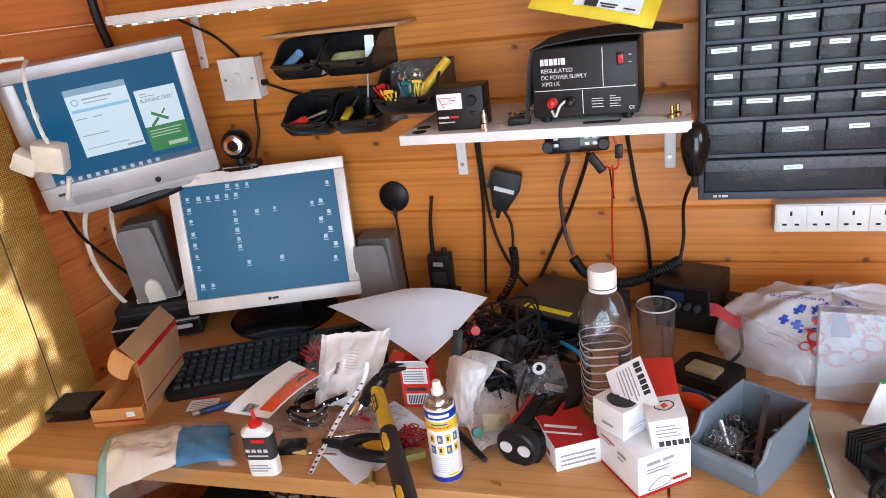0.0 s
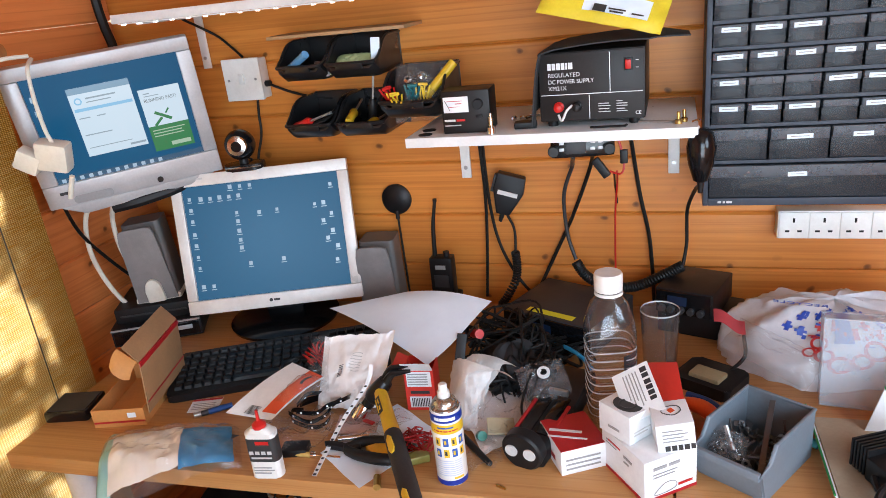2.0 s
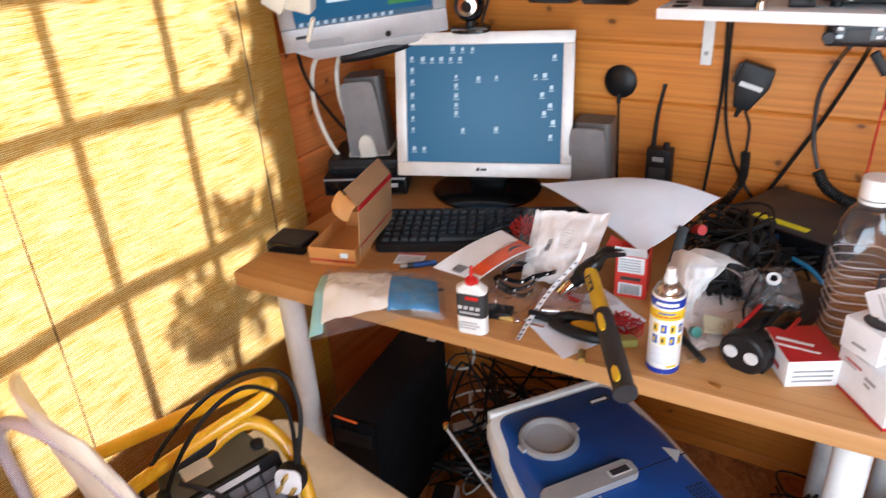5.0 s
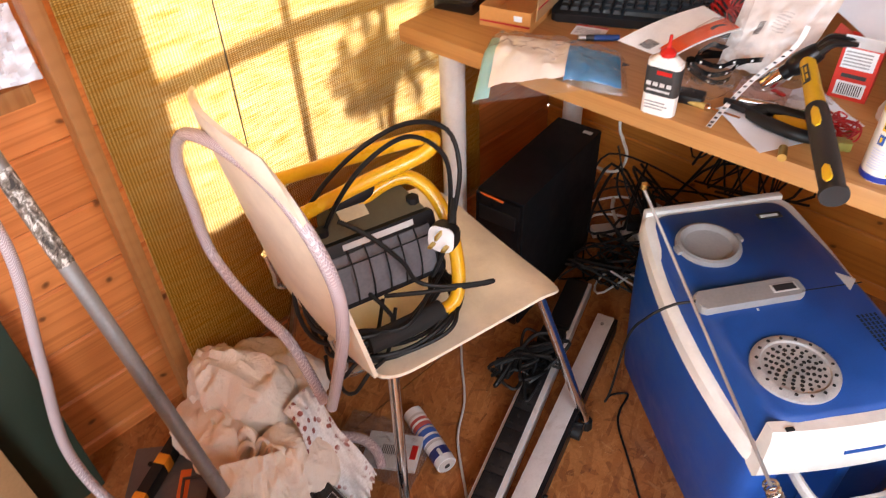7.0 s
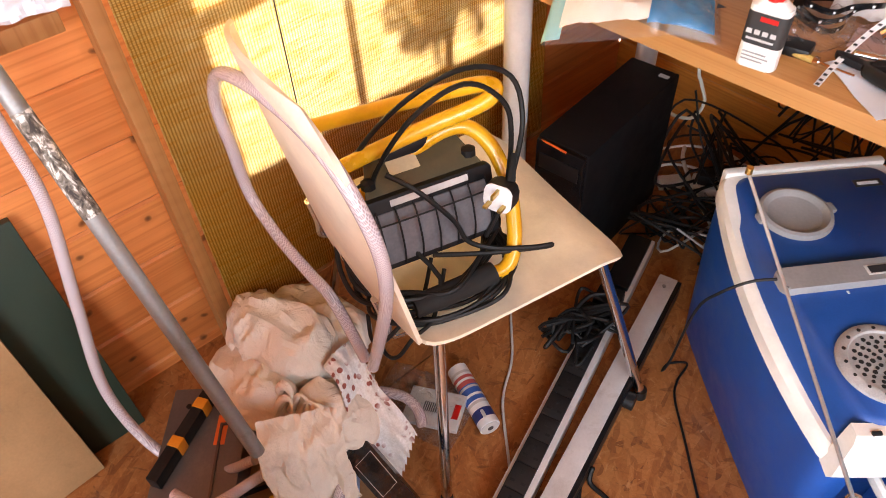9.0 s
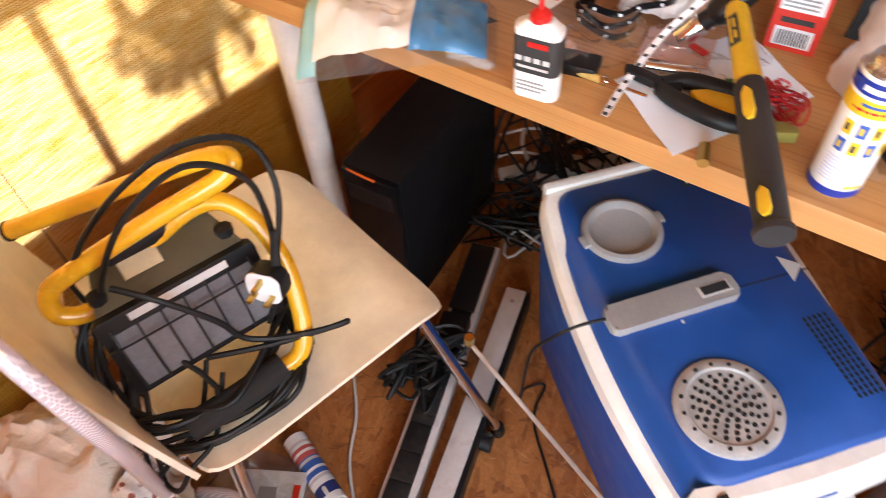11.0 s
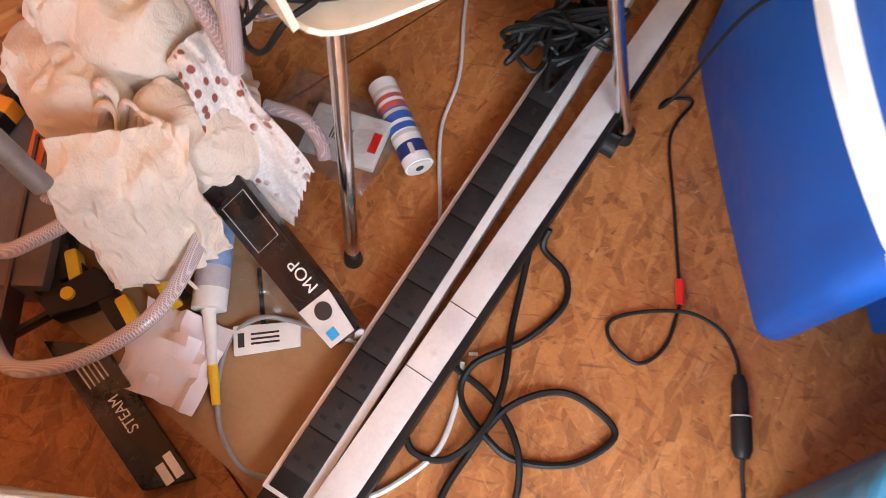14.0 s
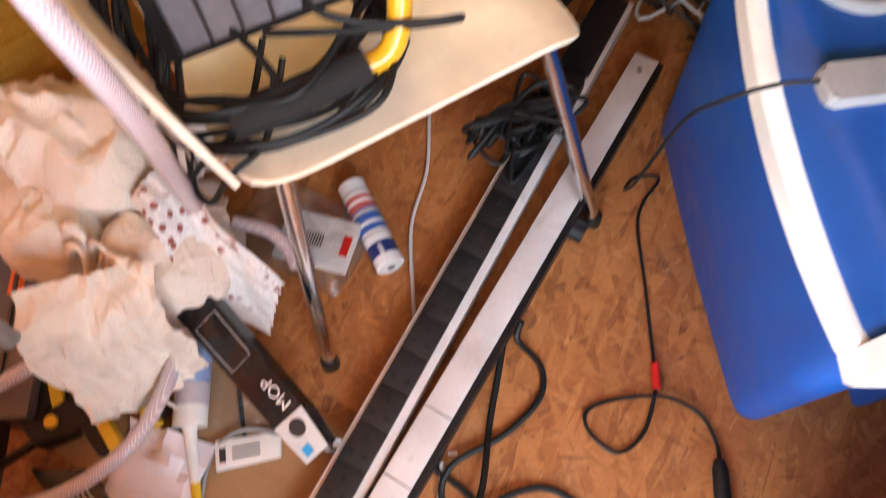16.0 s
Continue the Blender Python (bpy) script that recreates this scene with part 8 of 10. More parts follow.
def transceiver(m, w, d, h, label, strip):
    t = thing("radio_unit", m, label, "radio", "radio units")
    part("case", box(w, d, h, 0.003, at=(0, 0, 0.004)), DARK_GREY if strip else BLACK, t)
    fr = part("front_panel", box(w - 0.006, 0.006, h - 0.006, 0.002, at=(0, -d / 2 - 0.002, 0.007)), BLACK_GLOSS, t)
    for i in range(5):
        part("knob", cyl(0.007, 0.010, seg=14, at=(-w * 0.36 + i * w * 0.17, -d / 2 - 0.004, 0.018), rot=(90, 0, 0), bev=0.001), DARK_GREY, fr)
    part("display", box(w * 0.34, 0.002, h * 0.36, 0.001, at=(-w * 0.1, -d / 2 - 0.0055, h * 0.50)), mat("dim_display", (0.012, 0.025, 0.06), 0.15), fr)
    for s in (-1, 1):
        for y in (-d * 0.38, d * 0.38):
            part("foot", cyl(0.007, 0.005, seg=10, at=(s * w * 0.4, y, 0)), RUBBER, t)
    if strip:
        part("yellow_strip", box(w * 0.52, 0.017, 0.0006, at=(-0.0, -d / 2 + 0.020, h + 0.0041)), YELLOW_LABEL, t, "bright yellow strip")
    return t


YELLOW_LABEL = mat("fluorescent_yellow", (0.74, 0.72, 0.03), 0.5)
transceiver(pose(0.030, 1.715, DZ, 0, 0, -23), 0.205, 0.175, 0.062, "dark grey radio unit with a yellow strip on top", True)
transceiver(pose(0.278, 1.760, DZ + 0.045, 0, 0, -20), 0.112, 0.125, 0.052, "black power unit standing on a box", False)
solo("black_speaker_box", box(0.14, 0.12, 0.044, 0.004, at=(0.292, 1.765, DZ), rot=(0, 0, -18)), BLACK, None, "black box under the power unit", "box")


def cable_mess(name, c, s, n, seed, label, r=0.0026, material=None):
    rr = random.Random(seed)
    bm = bmesh.new()
    for k in range(n):
        pts = [(c[0] + rr.uniform(-1, 1) * s[0], c[1] + rr.uniform(-1, 1) * s[1], c[2] + abs(rr.uniform(0.03, 1)) * s[2]) for _ in range(7)]
        tube(pts, r * rr.uniform(0.7, 1.3), 6, 6, bm=bm)
    return solo(name, bm, material or RUBBER, None, label, "cables", kind="stuff")


cable_mess("cable_tangle", (-0.072, 1.545, DZ), (0.075, 0.07, 0.11), 16, 3, "tangle of black leads heaped on the desk")
cable_mess("cable_tangle", (-0.02, 1.47, DZ), (0.06, 0.06, 0.075), 10, 4, "tangle of black leads behind the charger")
cable_mess("cable_tangle", (0.02, 1.60, DZ), (0.08, 0.05, 0.05), 10, 44, "tangle of black leads before the radio unit")


def headset_pouch():
    t = thing("black_pouch", pose(-0.045, 1.505, DZ), "soft black pouch buried among leads", "pouch")

    def f(u, v):
        a, b = u * 2 * math.pi, v * math.pi / 2
        n = 1 + 0.18 * noise.noise(Vector((math.cos(a) * 2, math.sin(a) * 2, v * 3)))
        return Vector((0.075 * math.cos(a) * math.cos(b) * n, 0.065 * math.sin(a) * math.cos(b) * n, 0.075 * math.sin(b) * n))
    part("pouch", sheet(24, 10, f), mat("black_fabric", (0.014, 0.014, 0.016), 0.75, bump=0.4), t)


headset_pouch()
solo("red_plug", cyl(0.009, 0.028, seg=14, at=(-0.118, 1.515, DZ + 0.088), rot=(70, 0, 40)), RED, None, "red and silver plug among black leads", "plug")
solo("plug_tip", cyl(0.005, 0.022, seg=12, at=(-0.106, 1.502, DZ + 0.092), rot=(70, 0, 200)), CHROME, None, "silver plug tip among black leads", "plug")
solo("black_strap", box(0.018, 0.004, 0.11, 0.001, at=(-0.135, 1.425, DZ + 0.01), rot=(-26, 14, 20)), BLACK, None, "stiff black strap sticking up beside the carton", "strap")
cable([(-0.005, 1.56, DZ + 0.09), (0.02, 1.50, DZ + 0.085), (0.008, 1.42, DZ + 0.07), (0.0, 1.36, DZ + 0.04), (0.018, 1.31, DZ + 0.035)], 0.0022, "thin black lead arching over the tissue")
solo("blue_lead", tube([(0.02, 1.60, DZ + 0.03), (0.07, 1.55, DZ + 0.035), (0.10, 1.52, DZ + 0.02)], 0.004, 8), PALE_BLUE, None, "short blue lead beside the bottle", "cable", "loose cables")


def solder_stand():
    t = thing("soldering_stand", pose(0.302, 1.532, DZ, 0, 0, -30), "black soldering iron stand with a worn sponge", "soldering stand")
    part("base", prism(rrect(0.105, 0.085, 0.012), 0.022, 0.004), BLACK, t)
    part("sponge", box(0.055, 0.035, 0.010, 0.003, at=(0.0, -0.012, 0.020)), mat("worn_sponge", (0.30, 0.24, 0.13), 0.9, bump=0.7), t, "worn tan sponge")
    part("iron_lead", tube([(0.02, 0.03, 0.02), (0.035, 0.05, 0.045), (0.02, 0.075, 0.07)], 0.0032, 8), RUBBER, t)


solder_stand()


def plastic_bag():
    t = thing("carrier_bag", pose(0.508, 1.650, DZ), "crumpled white carrier bag with red and blue print", "carrier bag")

    def f(u, v):
        a, b = u * 2 * math.pi, v * math.pi / 2
        p = Vector((math.cos(a) * 2.2, math.sin(a) * 2.2, v * 3.0))
        n = 1 + 0.13 * noise.noise(p) + 0.07 * abs(noise.noise(p * 2.6)) + 0.02 * noise.noise(p * 5)
        return Vector((0.185 * math.cos(a) * math.cos(b) ** 0.7 * n, 0.115 * math.sin(a) * math.cos(b) ** 0.7 * n, 0.115 * math.sin(b) * n))
    part("bag", sheet(60, 26, f), BAG, t)

    def on(u, v):
        p = f(u, v)
        return p + p.normalized() * 0.0022

    def blot(name, u0, u1, v0, v1, m, n=6):
        part(name, sheet(n, n, lambda a, b: on(u0 + (u1 - u0) * a, v0 + (v1 - v0) * b)), m, t)
    rd, bl = mat("bag_red_ink", (0.55, 0.03, 0.03), 0.4), mat("bag_blue_ink", (0.02, 0.07, 0.42), 0.4)
    blot("print_block", 0.735, 0.765, 0.46, 0.80, bl, 8)
    blot("print_block", 0.765, 0.775, 0.50, 0.62, rd)
    blot("print_block", 0.728, 0.736, 0.60, 0.74, rd)
    for u0, v0, m in ((0.655, 0.66, bl), (0.668, 0.52, bl), (0.690, 0.72, bl), (0.700, 0.60, rd), (0.712, 0.78, bl), (0.785, 0.60, rd), (0.800, 0.72, bl), (0.815, 0.52, rd), (0.83, 0.62, bl), (0.85, 0.50, rd), (0.78, 0.80, bl), (0.64, 0.54, bl)):
        blot("print_stroke", u0, u0 + 0.010, v0, v0 + 0.09, m, 4)
        blot("print_stroke", u0 - 0.006, u0 + 0.016, v0 + 0.03, v0 + 0.055, m, 4)
    for uc, vc, s in ((0.712, 0.46, 1.0), (0.722, 0.34, 1.0), (0.745, 0.26, 1.2), (0.775, 0.30, 1.1), (0.80, 0.40, 1.5), (0.70, 0.36, 0.7)):
        part("print_ring", sheet(24, 2, lambda a, b: on(uc + s * (0.010 + 0.005 * b) * math.cos(a * 6.283), vc + s * (0.045 + 0.024 * b) * math.sin(a * 6.283))), rd, t)
    r = random.Random(17)
    for k in range(34):
        u0, v0 = r.uniform(0.655, 0.86), r.uniform(0.40, 0.82)
        du, dv = r.choice(((0.004, 0.075), (0.012, 0.022), (0.007, 0.045), (0.016, 0.014)))
        blot("print_stroke", u0, u0 + du, v0, min(0.9, v0 + dv), r.choice((bl, bl, rd)), 3)
    words("print_words", "RECYCLE", 0.021, bl, t, pose(-0.02, -0.060, 0.128, 40, 0, 168))
    return t


plastic_bag()
packet("header_bag", pose(0.395, 1.520, DZ + 0.075, 24, 14, -30), 0.15, 0.07, 0.014, CLEAR, "clear bag with a red paper header", "bag", 14, 0.8)
solo("red_header", sheet(10, 6, lambda u, v: Vector((0.305 + 0.05 * u, 1.555 + 0.03 * v - 0.02 * u, DZ + 0.112 - 0.012 * u + 0.010 * v + 0.004 * math.sin(u * 6))), 0.0006), mat("dull_red_paper", (0.40, 0.05, 0.06), 0.5), None, "dull red paper header of a clear bag", "paper")


def clear_box():
    t = thing("clear_tray", pose(0.548, 1.478, DZ + 0.002, -14, 0, -6), "clouded clear plastic box leaning on the bag", "plastic box")
    w, h, d = 0.165, 0.145, 0.05
    part("front_wall", box(w, 0.0018, h, 0.0005), FROST, t)
    for s in (-1, 1):
        part("side_wall", box(0.0018, d, h, at=(s * w / 2, d / 2, 0)), FROST, t)
    for z in (0.0, h - 0.002):
        part("end_wall", box(w - 0.004, d, 0.0018, at=(0, d / 2, z)), FROST, t)
    part("rim", tube([(-w / 2, d, 0), (w / 2, d, 0), (w / 2, d, h), (-w / 2, d, h)], 0.0025, 6, smooth=False, closed=True), FROST, t)


clear_box()


def parts_tub():
    t = thing("parts_tub", pose(0.350, 1.314, DZ, 0, 0, -32.6), "grey-blue hopper tub full of loose metal parts", "parts tub")
    w, d, h, th = 0.100, 0.146, 0.078, 0.003
    side = [(d / 2, 0.0), (-d * 0.42, 0.0), (-d * 0.52, h * 0.62), (-d * 0.36, h * 0.70), (-d * 0.26, h), (d * 0.52, h)]
    for s in (-1, 1):
        part("side_wall", prism(side, th, 0, Matrix(((0, 0, 1, s * w / 2 - th / 2), (1, 0, 0, 0), (0, 1, 0, 0), (0, 0, 0, 1)))), GREY_TUB, t)
    part("bottom", box(w - th, d * 0.92, th, at=(0, d * 0.04, 0)), GREY_TUB, t)
    part("back_wall", box(w - th, th, h, at=(0, d / 2, 0), rot=(-2, 0, 0)), GREY_TUB, t)
    part("front_wall", box(w - th, th, h * 0.63, at=(0, -d * 0.425, 0), rot=(14, 0, 0)), GREY_TUB, t)
    part("rim", tube([(-w / 2, -d * 0.52, h * 0.62), (-w / 2, -d * 0.36, h * 0.70), (-w / 2, -d * 0.26, h), (-w / 2, d * 0.52, h), (w / 2, d * 0.52, h), (w / 2, -d * 0.26, h), (w / 2, -d * 0.36, h * 0.70), (w / 2, -d * 0.52, h * 0.62)], 0.0035, 8, smooth=False, closed=True), GREY_TUB, t)
    part("front_grip", box(w * 0.98, 0.008, 0.014, 0.003, at=(0, -d * 0.53, h * 0.52)), GREY_TUB, t)


parts_tub()
M = pose(0.348, 1.312, DZ, 0, 0, -33)
rnd = random.Random(21)
TOOL_STEEL = mat("dark_tool_steel", (0.10, 0.10, 0.105), 0.4, metal=0.6)
for i in range(110):
    p = M @ Vector((rnd.uniform(-0.040, 0.040), rnd.uniform(-0.042, 0.050), 0.008 + rnd.uniform(0, 0.034)))
    kind = i % 4
    if kind == 0:
        bm = lathe([(0, 0), (0.0045, 0), (0.0045, 0.003), (0.0018, 0.003), (0.0018, 0.022), (0, 0.022)], 8)
    elif kind == 1:
        bm = lathe([(0.003, 0), (0.006, 0), (0.006, 0.002), (0.003, 0.002)], 12)
    elif kind == 2:
        bm = prism([(0, 0), (0.026, 0), (0.026, 0.010), (0.010, 0.010), (0.010, 0.006), (0, 0.006)], 0.002)
    else:
        bm = box(0.016, 0.008, 0.004, 0.001)
    solo("metal_part", bm, (TOOL_STEEL, STEEL, TOOL_STEEL, TOOL_STEEL)[kind], pose(*p, rnd.uniform(0, 180), rnd.uniform(0, 60), rnd.uniform(0, 360)), "small loose metal part in the tub", "metal part", "loose parts in the tub")
solo("steel_strip", box(0.008, 0.12, 0.0022, 0.0004, at=(0.366, 1.305, DZ + 0.058), rot=(26, -6, -16)), TOOL_STEEL, None, "long steel strip leaning out of the tub", "metal strip")
solo("threaded_rod", tube([(0.325, 1.290, DZ + 0.025), (0.312, 1.318, DZ + 0.062)], 0.004, 8, smooth=False), STEEL, None, "short metal rod standing in the tub", "rod")
packet("parts_bag", M @ pose(-0.022, -0.028, 0.036, 8, -10, 20), 0.055, 0.05, 0.016, CLEAR, "clear bag of nuts in the tub", "bag", 31, 0.9)
solo("side_cutter", tube([(0.255, 1.435, DZ + 0.022), (0.285, 1.408, DZ + 0.030), (0.318, 1.374, DZ + 0.022)], lambda f: 0.008 + 0.005 * math.sin(f * 3.1), 10), ORANGE, None, "orange-handled cutters behind the tub", "cutter")
solo("blue_tool", tube([(0.262, 1.458, DZ + 0.022), (0.295, 1.430, DZ + 0.028), (0.330, 1.394, DZ + 0.020)], 0.006, 8), COOL_BLUE, None, "blue tool handle behind the tub", "tool")
solo("teal_connector", cyl(0.007, 0.022, seg=12, at=(0.425, 1.372, DZ + 0.012), rot=(90, 0, 60)), mat("teal_metal", (0.05, 0.22, 0.24), 0.35), None, "teal connector lying beside the tub", "connector")


def lamp_carton():
    t = thing("lamp_carton", pose(0.449, 1.451, DZ, 0, 0, 1), "open white and green carton of a small work lamp", "carton")
    part("base", box(0.20, 0.215, 0.002, at=(0.102, -0.110, 0.001)), mat("khaki_card", (0.36, 0.29, 0.20), 0.7), t, "plain brown inside")
    w1 = part("side_wall", box(0.002, 0.215, 0.026, at=(0.0, -0.110, 0.001), rot=(0, -22, 0)), BOX_WHITE, t)
    part("green_edge", box(0.0028, 0.215, 0.003, at=(-0.0098, -0.110, 0.0235), rot=(0, -22, 0)), GREEN, w1)
    part("raised_lid", prism([(0, 0), (0.085, 0.0), (0.10, 0.105), (0.02, 0.075)], 0.002, 0, pose(0.068, -0.030, 0.003, 90, 0, 2)), BOX_WHITE, t, "raised white flap")
    part("green_edge", tube([(0.088, -0.0312, 0.078), (0.168, -0.028, 0.108)], 0.0035, 6, smooth=False), GREEN, t)
    l = thing("work_lamp", pose(0.535, 1.300, DZ + 0.004, 0, 0, 28), "black finned lamp lying in its carton", "lamp")
    part("housing", box(0.075, 0.045, 0.036, 0.004), BLACK, l)
    for i in range(6):
        part("fin", box(0.070, 0.003, 0.044, at=(0, 0.022 + 0.006 * i, 0.002)), BLACK, l)
    part("lens", lathe([(0, 0), (0.012, 0), (0.016, 0.004), (0.010, 0.006), (0, 0.003)], 20, at=(0.0, 0.0, 0.0365)), CHROME, l)
    part("bracket", tube([(-0.042, 0.0, 0.020), (-0.050, -0.02, 0.014), (-0.045, -0.04, 0.005)], 0.005, 8), BLACK, l)
    part("lead", tube([(-0.02, -0.02, 0.018), (-0.05, -0.03, 0.03), (-0.075, -0.045, 0.022), (-0.085, -0.08, 0.006)], 0.0045, 8), RUBBER, l)


lamp_carton()
# small scatter between the keyboard and the desk edge
t = thing("printed_card", pose(-0.612, 1.338, DZ + 0.001, 0, 0, 18), "small white card with red edge and print", "card")
part("card", box(0.058, 0.045, 0.001), BOX_WHITE, t)
part("red_edge", box(0.058, 0.006, 0.0004, at=(0, 0.018, 0.001)), BOX_RED, t)
bars("small_print", [(-0.024, -0.015 + 0.006 * i, 0.044, 0.002) for i in range(4)], GREY, t, pose(0, 0, 0.001))
for i in range(3):
    solo("battery", cyl(0.0052, 0.044, seg=14, at=(-0.575 + 0.011 * i, 1.325 + 0.008 * i, DZ + 0.0055), rot=(90, 0, -48), bev=0.0008), (STEEL, DARK_GREY, COOL_BLUE)[i], None, "slim metal battery lying on the desk", "battery", "batteries on the desk")
solo("dark_module", box(0.045, 0.03, 0.014, 0.003, at=(-0.36, 1.232, DZ), rot=(0, 0, 12)), BLACK, None, "small black module on the desk", "module")
t = thing("small_screwdriver", pose(-0.375, 1.222, DZ + 0.005, 0, 0, 2), "clear-handled precision screwdriver on the desk", "screwdriver")
part("handle", cyl(0.0048, 0.05, seg=12, at=(0, 0, 0), rot=(0, 90, 0), bev=0.001), mat("amber_plastic", (0.50, 0.33, 0.10), 0.25), t)
part("shaft", cyl(0.0018, 0.05, seg=8, at=(0.05, 0, 0), rot=(0, 90, 0)), CHROME, t)
part("collar", cyl(0.006, 0.006, seg=12, at=(0.048, 0, 0), rot=(0, 90, 0)), CHROME, t)
solo("silver_pen", cyl(0.006, 0.055, seg=14, at=(-0.298, 1.266, DZ + 0.009), rot=(90, 0, 108), bev=0.001), CHROME, None, "silver metal pen under the hammer", "pen")
solo("red_scrap", box(0.022, 0.008, 0.003, 0.001, at=(-0.262, 1.318, DZ + 0.01), rot=(0, 0, -20)), RED, None, "red plastic scrap beside the pliers", "scrap")
solo("green_part", box(0.02, 0.022, 0.008, 0.002, at=(-0.205, 1.282, DZ + 0.004), rot=(10, 0, 30)), GREEN, None, "green plastic part behind the hammer", "part")
cable_mess("wire_scraps", (-0.165, 1.282, DZ), (0.035, 0.03, 0.02), 7, 15, "scraps of thin red and brown wire", 0.0013, BOX_RED)
solo("olive_connector", box(0.04, 0.018, 0.014, 0.003, at=(-0.148, 1.242, DZ), rot=(0, 0, 30)), mat("olive_plastic", (0.28, 0.28, 0.07), 0.4), None, "olive green connector block beside the hammer", "connector")
solo("brass_fitting", cyl(0.006, 0.025, seg=12, at=(-0.195, 1.188, DZ + 0.006), rot=(90, 0, 20)), BRASS, None, "small brass fitting under the hammer", "fitting")
solo("pink_leaflet", box(0.075, 0.055, 0.0008, at=(-0.285, 1.318, DZ + 0.0045), rot=(0, 0, 12)), mat("pink_paper", (0.62, 0.44, 0.42), 0.7), None, "pale pink leaflet under the tools", "leaflet")
crumpled_sheet("clear_bag", pose(-0.06, 1.262, DZ + 0.002, 0, 0, 30), 0.0801, 0.07, 0.010, CLEAR, "flattened clear bag behind the spray can", "bag", 41)

# ---- the work light on the chair ----
def work_light():
    t = thing("work_light", pose(0, 0, 0), "yellow tubular floodlight stand lying on the chair", "work light")
    n = Vector((0.90, -0.26, 0.28)).normalized()
    body_m = Matrix.Translation((-0.622, 0.820, 0.490)) @ n.to_track_quat("Z", "Y").to_matrix().to_4x4()
    part("lamp_body", tapered(rrect(0.13, 0.060, 0.01), -0.075, rrect(0.186, 0.104, 0.008), 0.0), BLACK, t, "black cast lamp body", body_m)
    part("front_frame", prism(rrect(0.196, 0.112, 0.006), 0.014, 0.002), BLACK, t, m=body_m)
    part("reflector", box(0.172, 0.082, 0.002, at=(0, -0.006, 0.0142)), REFLECT, t, "pale grey glass front", body_m)
    gd = body_m
    for i in range(7):
        x = -0.084 + 0.028 * i
        part("guard_wire", tube([(x, -0.052, 0.016), (x, -0.02, 0.027), (x, 0.02, 0.027), (x, 0.042, 0.017)], 0.0014, 5), BLACK, t, m=gd)
    part("guard_wire", tube([(-0.092, 0.022, 0.016), (-0.08, 0.022, 0.0275), (0.08, 0.022, 0.0275), (0.092, 0.022, 0.016)], 0.0014, 5), BLACK, t, m=gd)
    part("rating_label", box(0.120, 0.010, 0.0006, at=(0.0, 0.046, 0.0142)), LIGHT_GREY, t, m=gd)
    top = part("housing_top", prism([(-0.090, 0.0), (0.090, 0.0), (0.066, 0.072), (-0.066, 0.072)], 0.004, 0.001, pose(0, 0.0535, -0.001, -48, 0, 0)), mat("olive_grey_paint", (0.085, 0.075, 0.045), 0.45, dirt=(0.2, 0.16, 0.09), dirt_amount=0.4), t, "olive-grey housing top", gd)
    part("warning_label", box(0.046, 0.026, 0.0008, at=(-0.02, 0.036, 0.004)), mat("cream_label", (0.66, 0.56, 0.36), 0.6), top, "cream warning label", pose(0, 0.0535, -0.001, -48, 0, 0))
    part("junction_box", box(0.080, 0.022, 0.030, 0.006, at=(-0.012, 0.098, -0.058)), BLACK, t, m=gd)
    for s in (-1, 1):
        part("clamp_knob", lathe([(0, 0), (0.011, 0), (0.011, 0.010), (0.005, 0.014), (0, 0.014)], 8, at=(s * 0.078, 0.066, -0.014), rot=(-80, 0, 0)), BLACK, t, m=gd)
    part("wing_nut", prism([(-0.018, -0.004), (-0.006, -0.004), (0, 0.002), (0.006, -0.004), (0.018, -0.004), (0.018, 0.006), (0.005, 0.006), (-0.005, 0.006), (-0.018, 0.006)], 0.006, 0.001, Matrix.Translation((0.01, 0.108, -0.040))), BLACK, t, m=gd)
    part("stand_tube", tube([(-0.835, 0.752, 0.566), (-0.75, 0.826, 0.605), (-0.675, 0.888, 0.640), (-0.628, 0.924, 0.660), (-0.606, 0.932, 0.660), (-0.612, 0.912, 0.643), (-0.655, 0.850, 0.614), (-0.700, 0.765, 0.582), (-0.722, 0.728, 0.560), (-0.716, 0.718, 0.532), (-0.700, 0.745, 0.518), (-0.690, 0.80, 0.528)], 0.0115, 14, 8), YELLOW, t, "yellow folded stand tube")
    part("handle_loop", tube([(-0.690, 0.795, 0.532), (-0.676, 0.865, 0.572), (-0.655, 0.916, 0.580), (-0.620, 0.936, 0.555), (-0.580, 0.934, 0.508), (-0.545, 0.914, 0.462), (-0.525, 0.893, 0.430), (-0.521, 0.872, 0.414), (-0.529, 0.846, 0.412)], 0.0115, 14, 8), YELLOW, t, "yellow carrying loop")
    part("foam_grip", tube([(-0.526, 0.854, 0.414), (-0.540, 0.795, 0.412), (-0.560, 0.728, 0.410)], 0.0175, 14), mat("black_foam", (0.012, 0.012, 0.012), 0.9, bump=0.4), t, "black foam grip")
    part("tube_end", cyl(0.0129, 0.004, seg=14, at=(-0.838, 0.7495, 0.5645), rot=(78, 0, 130)), BLACK, t)


REFLECT = mat("lamp_glass", (0.13, 0.135, 0.15), 0.35, var=0.25)
work_light()


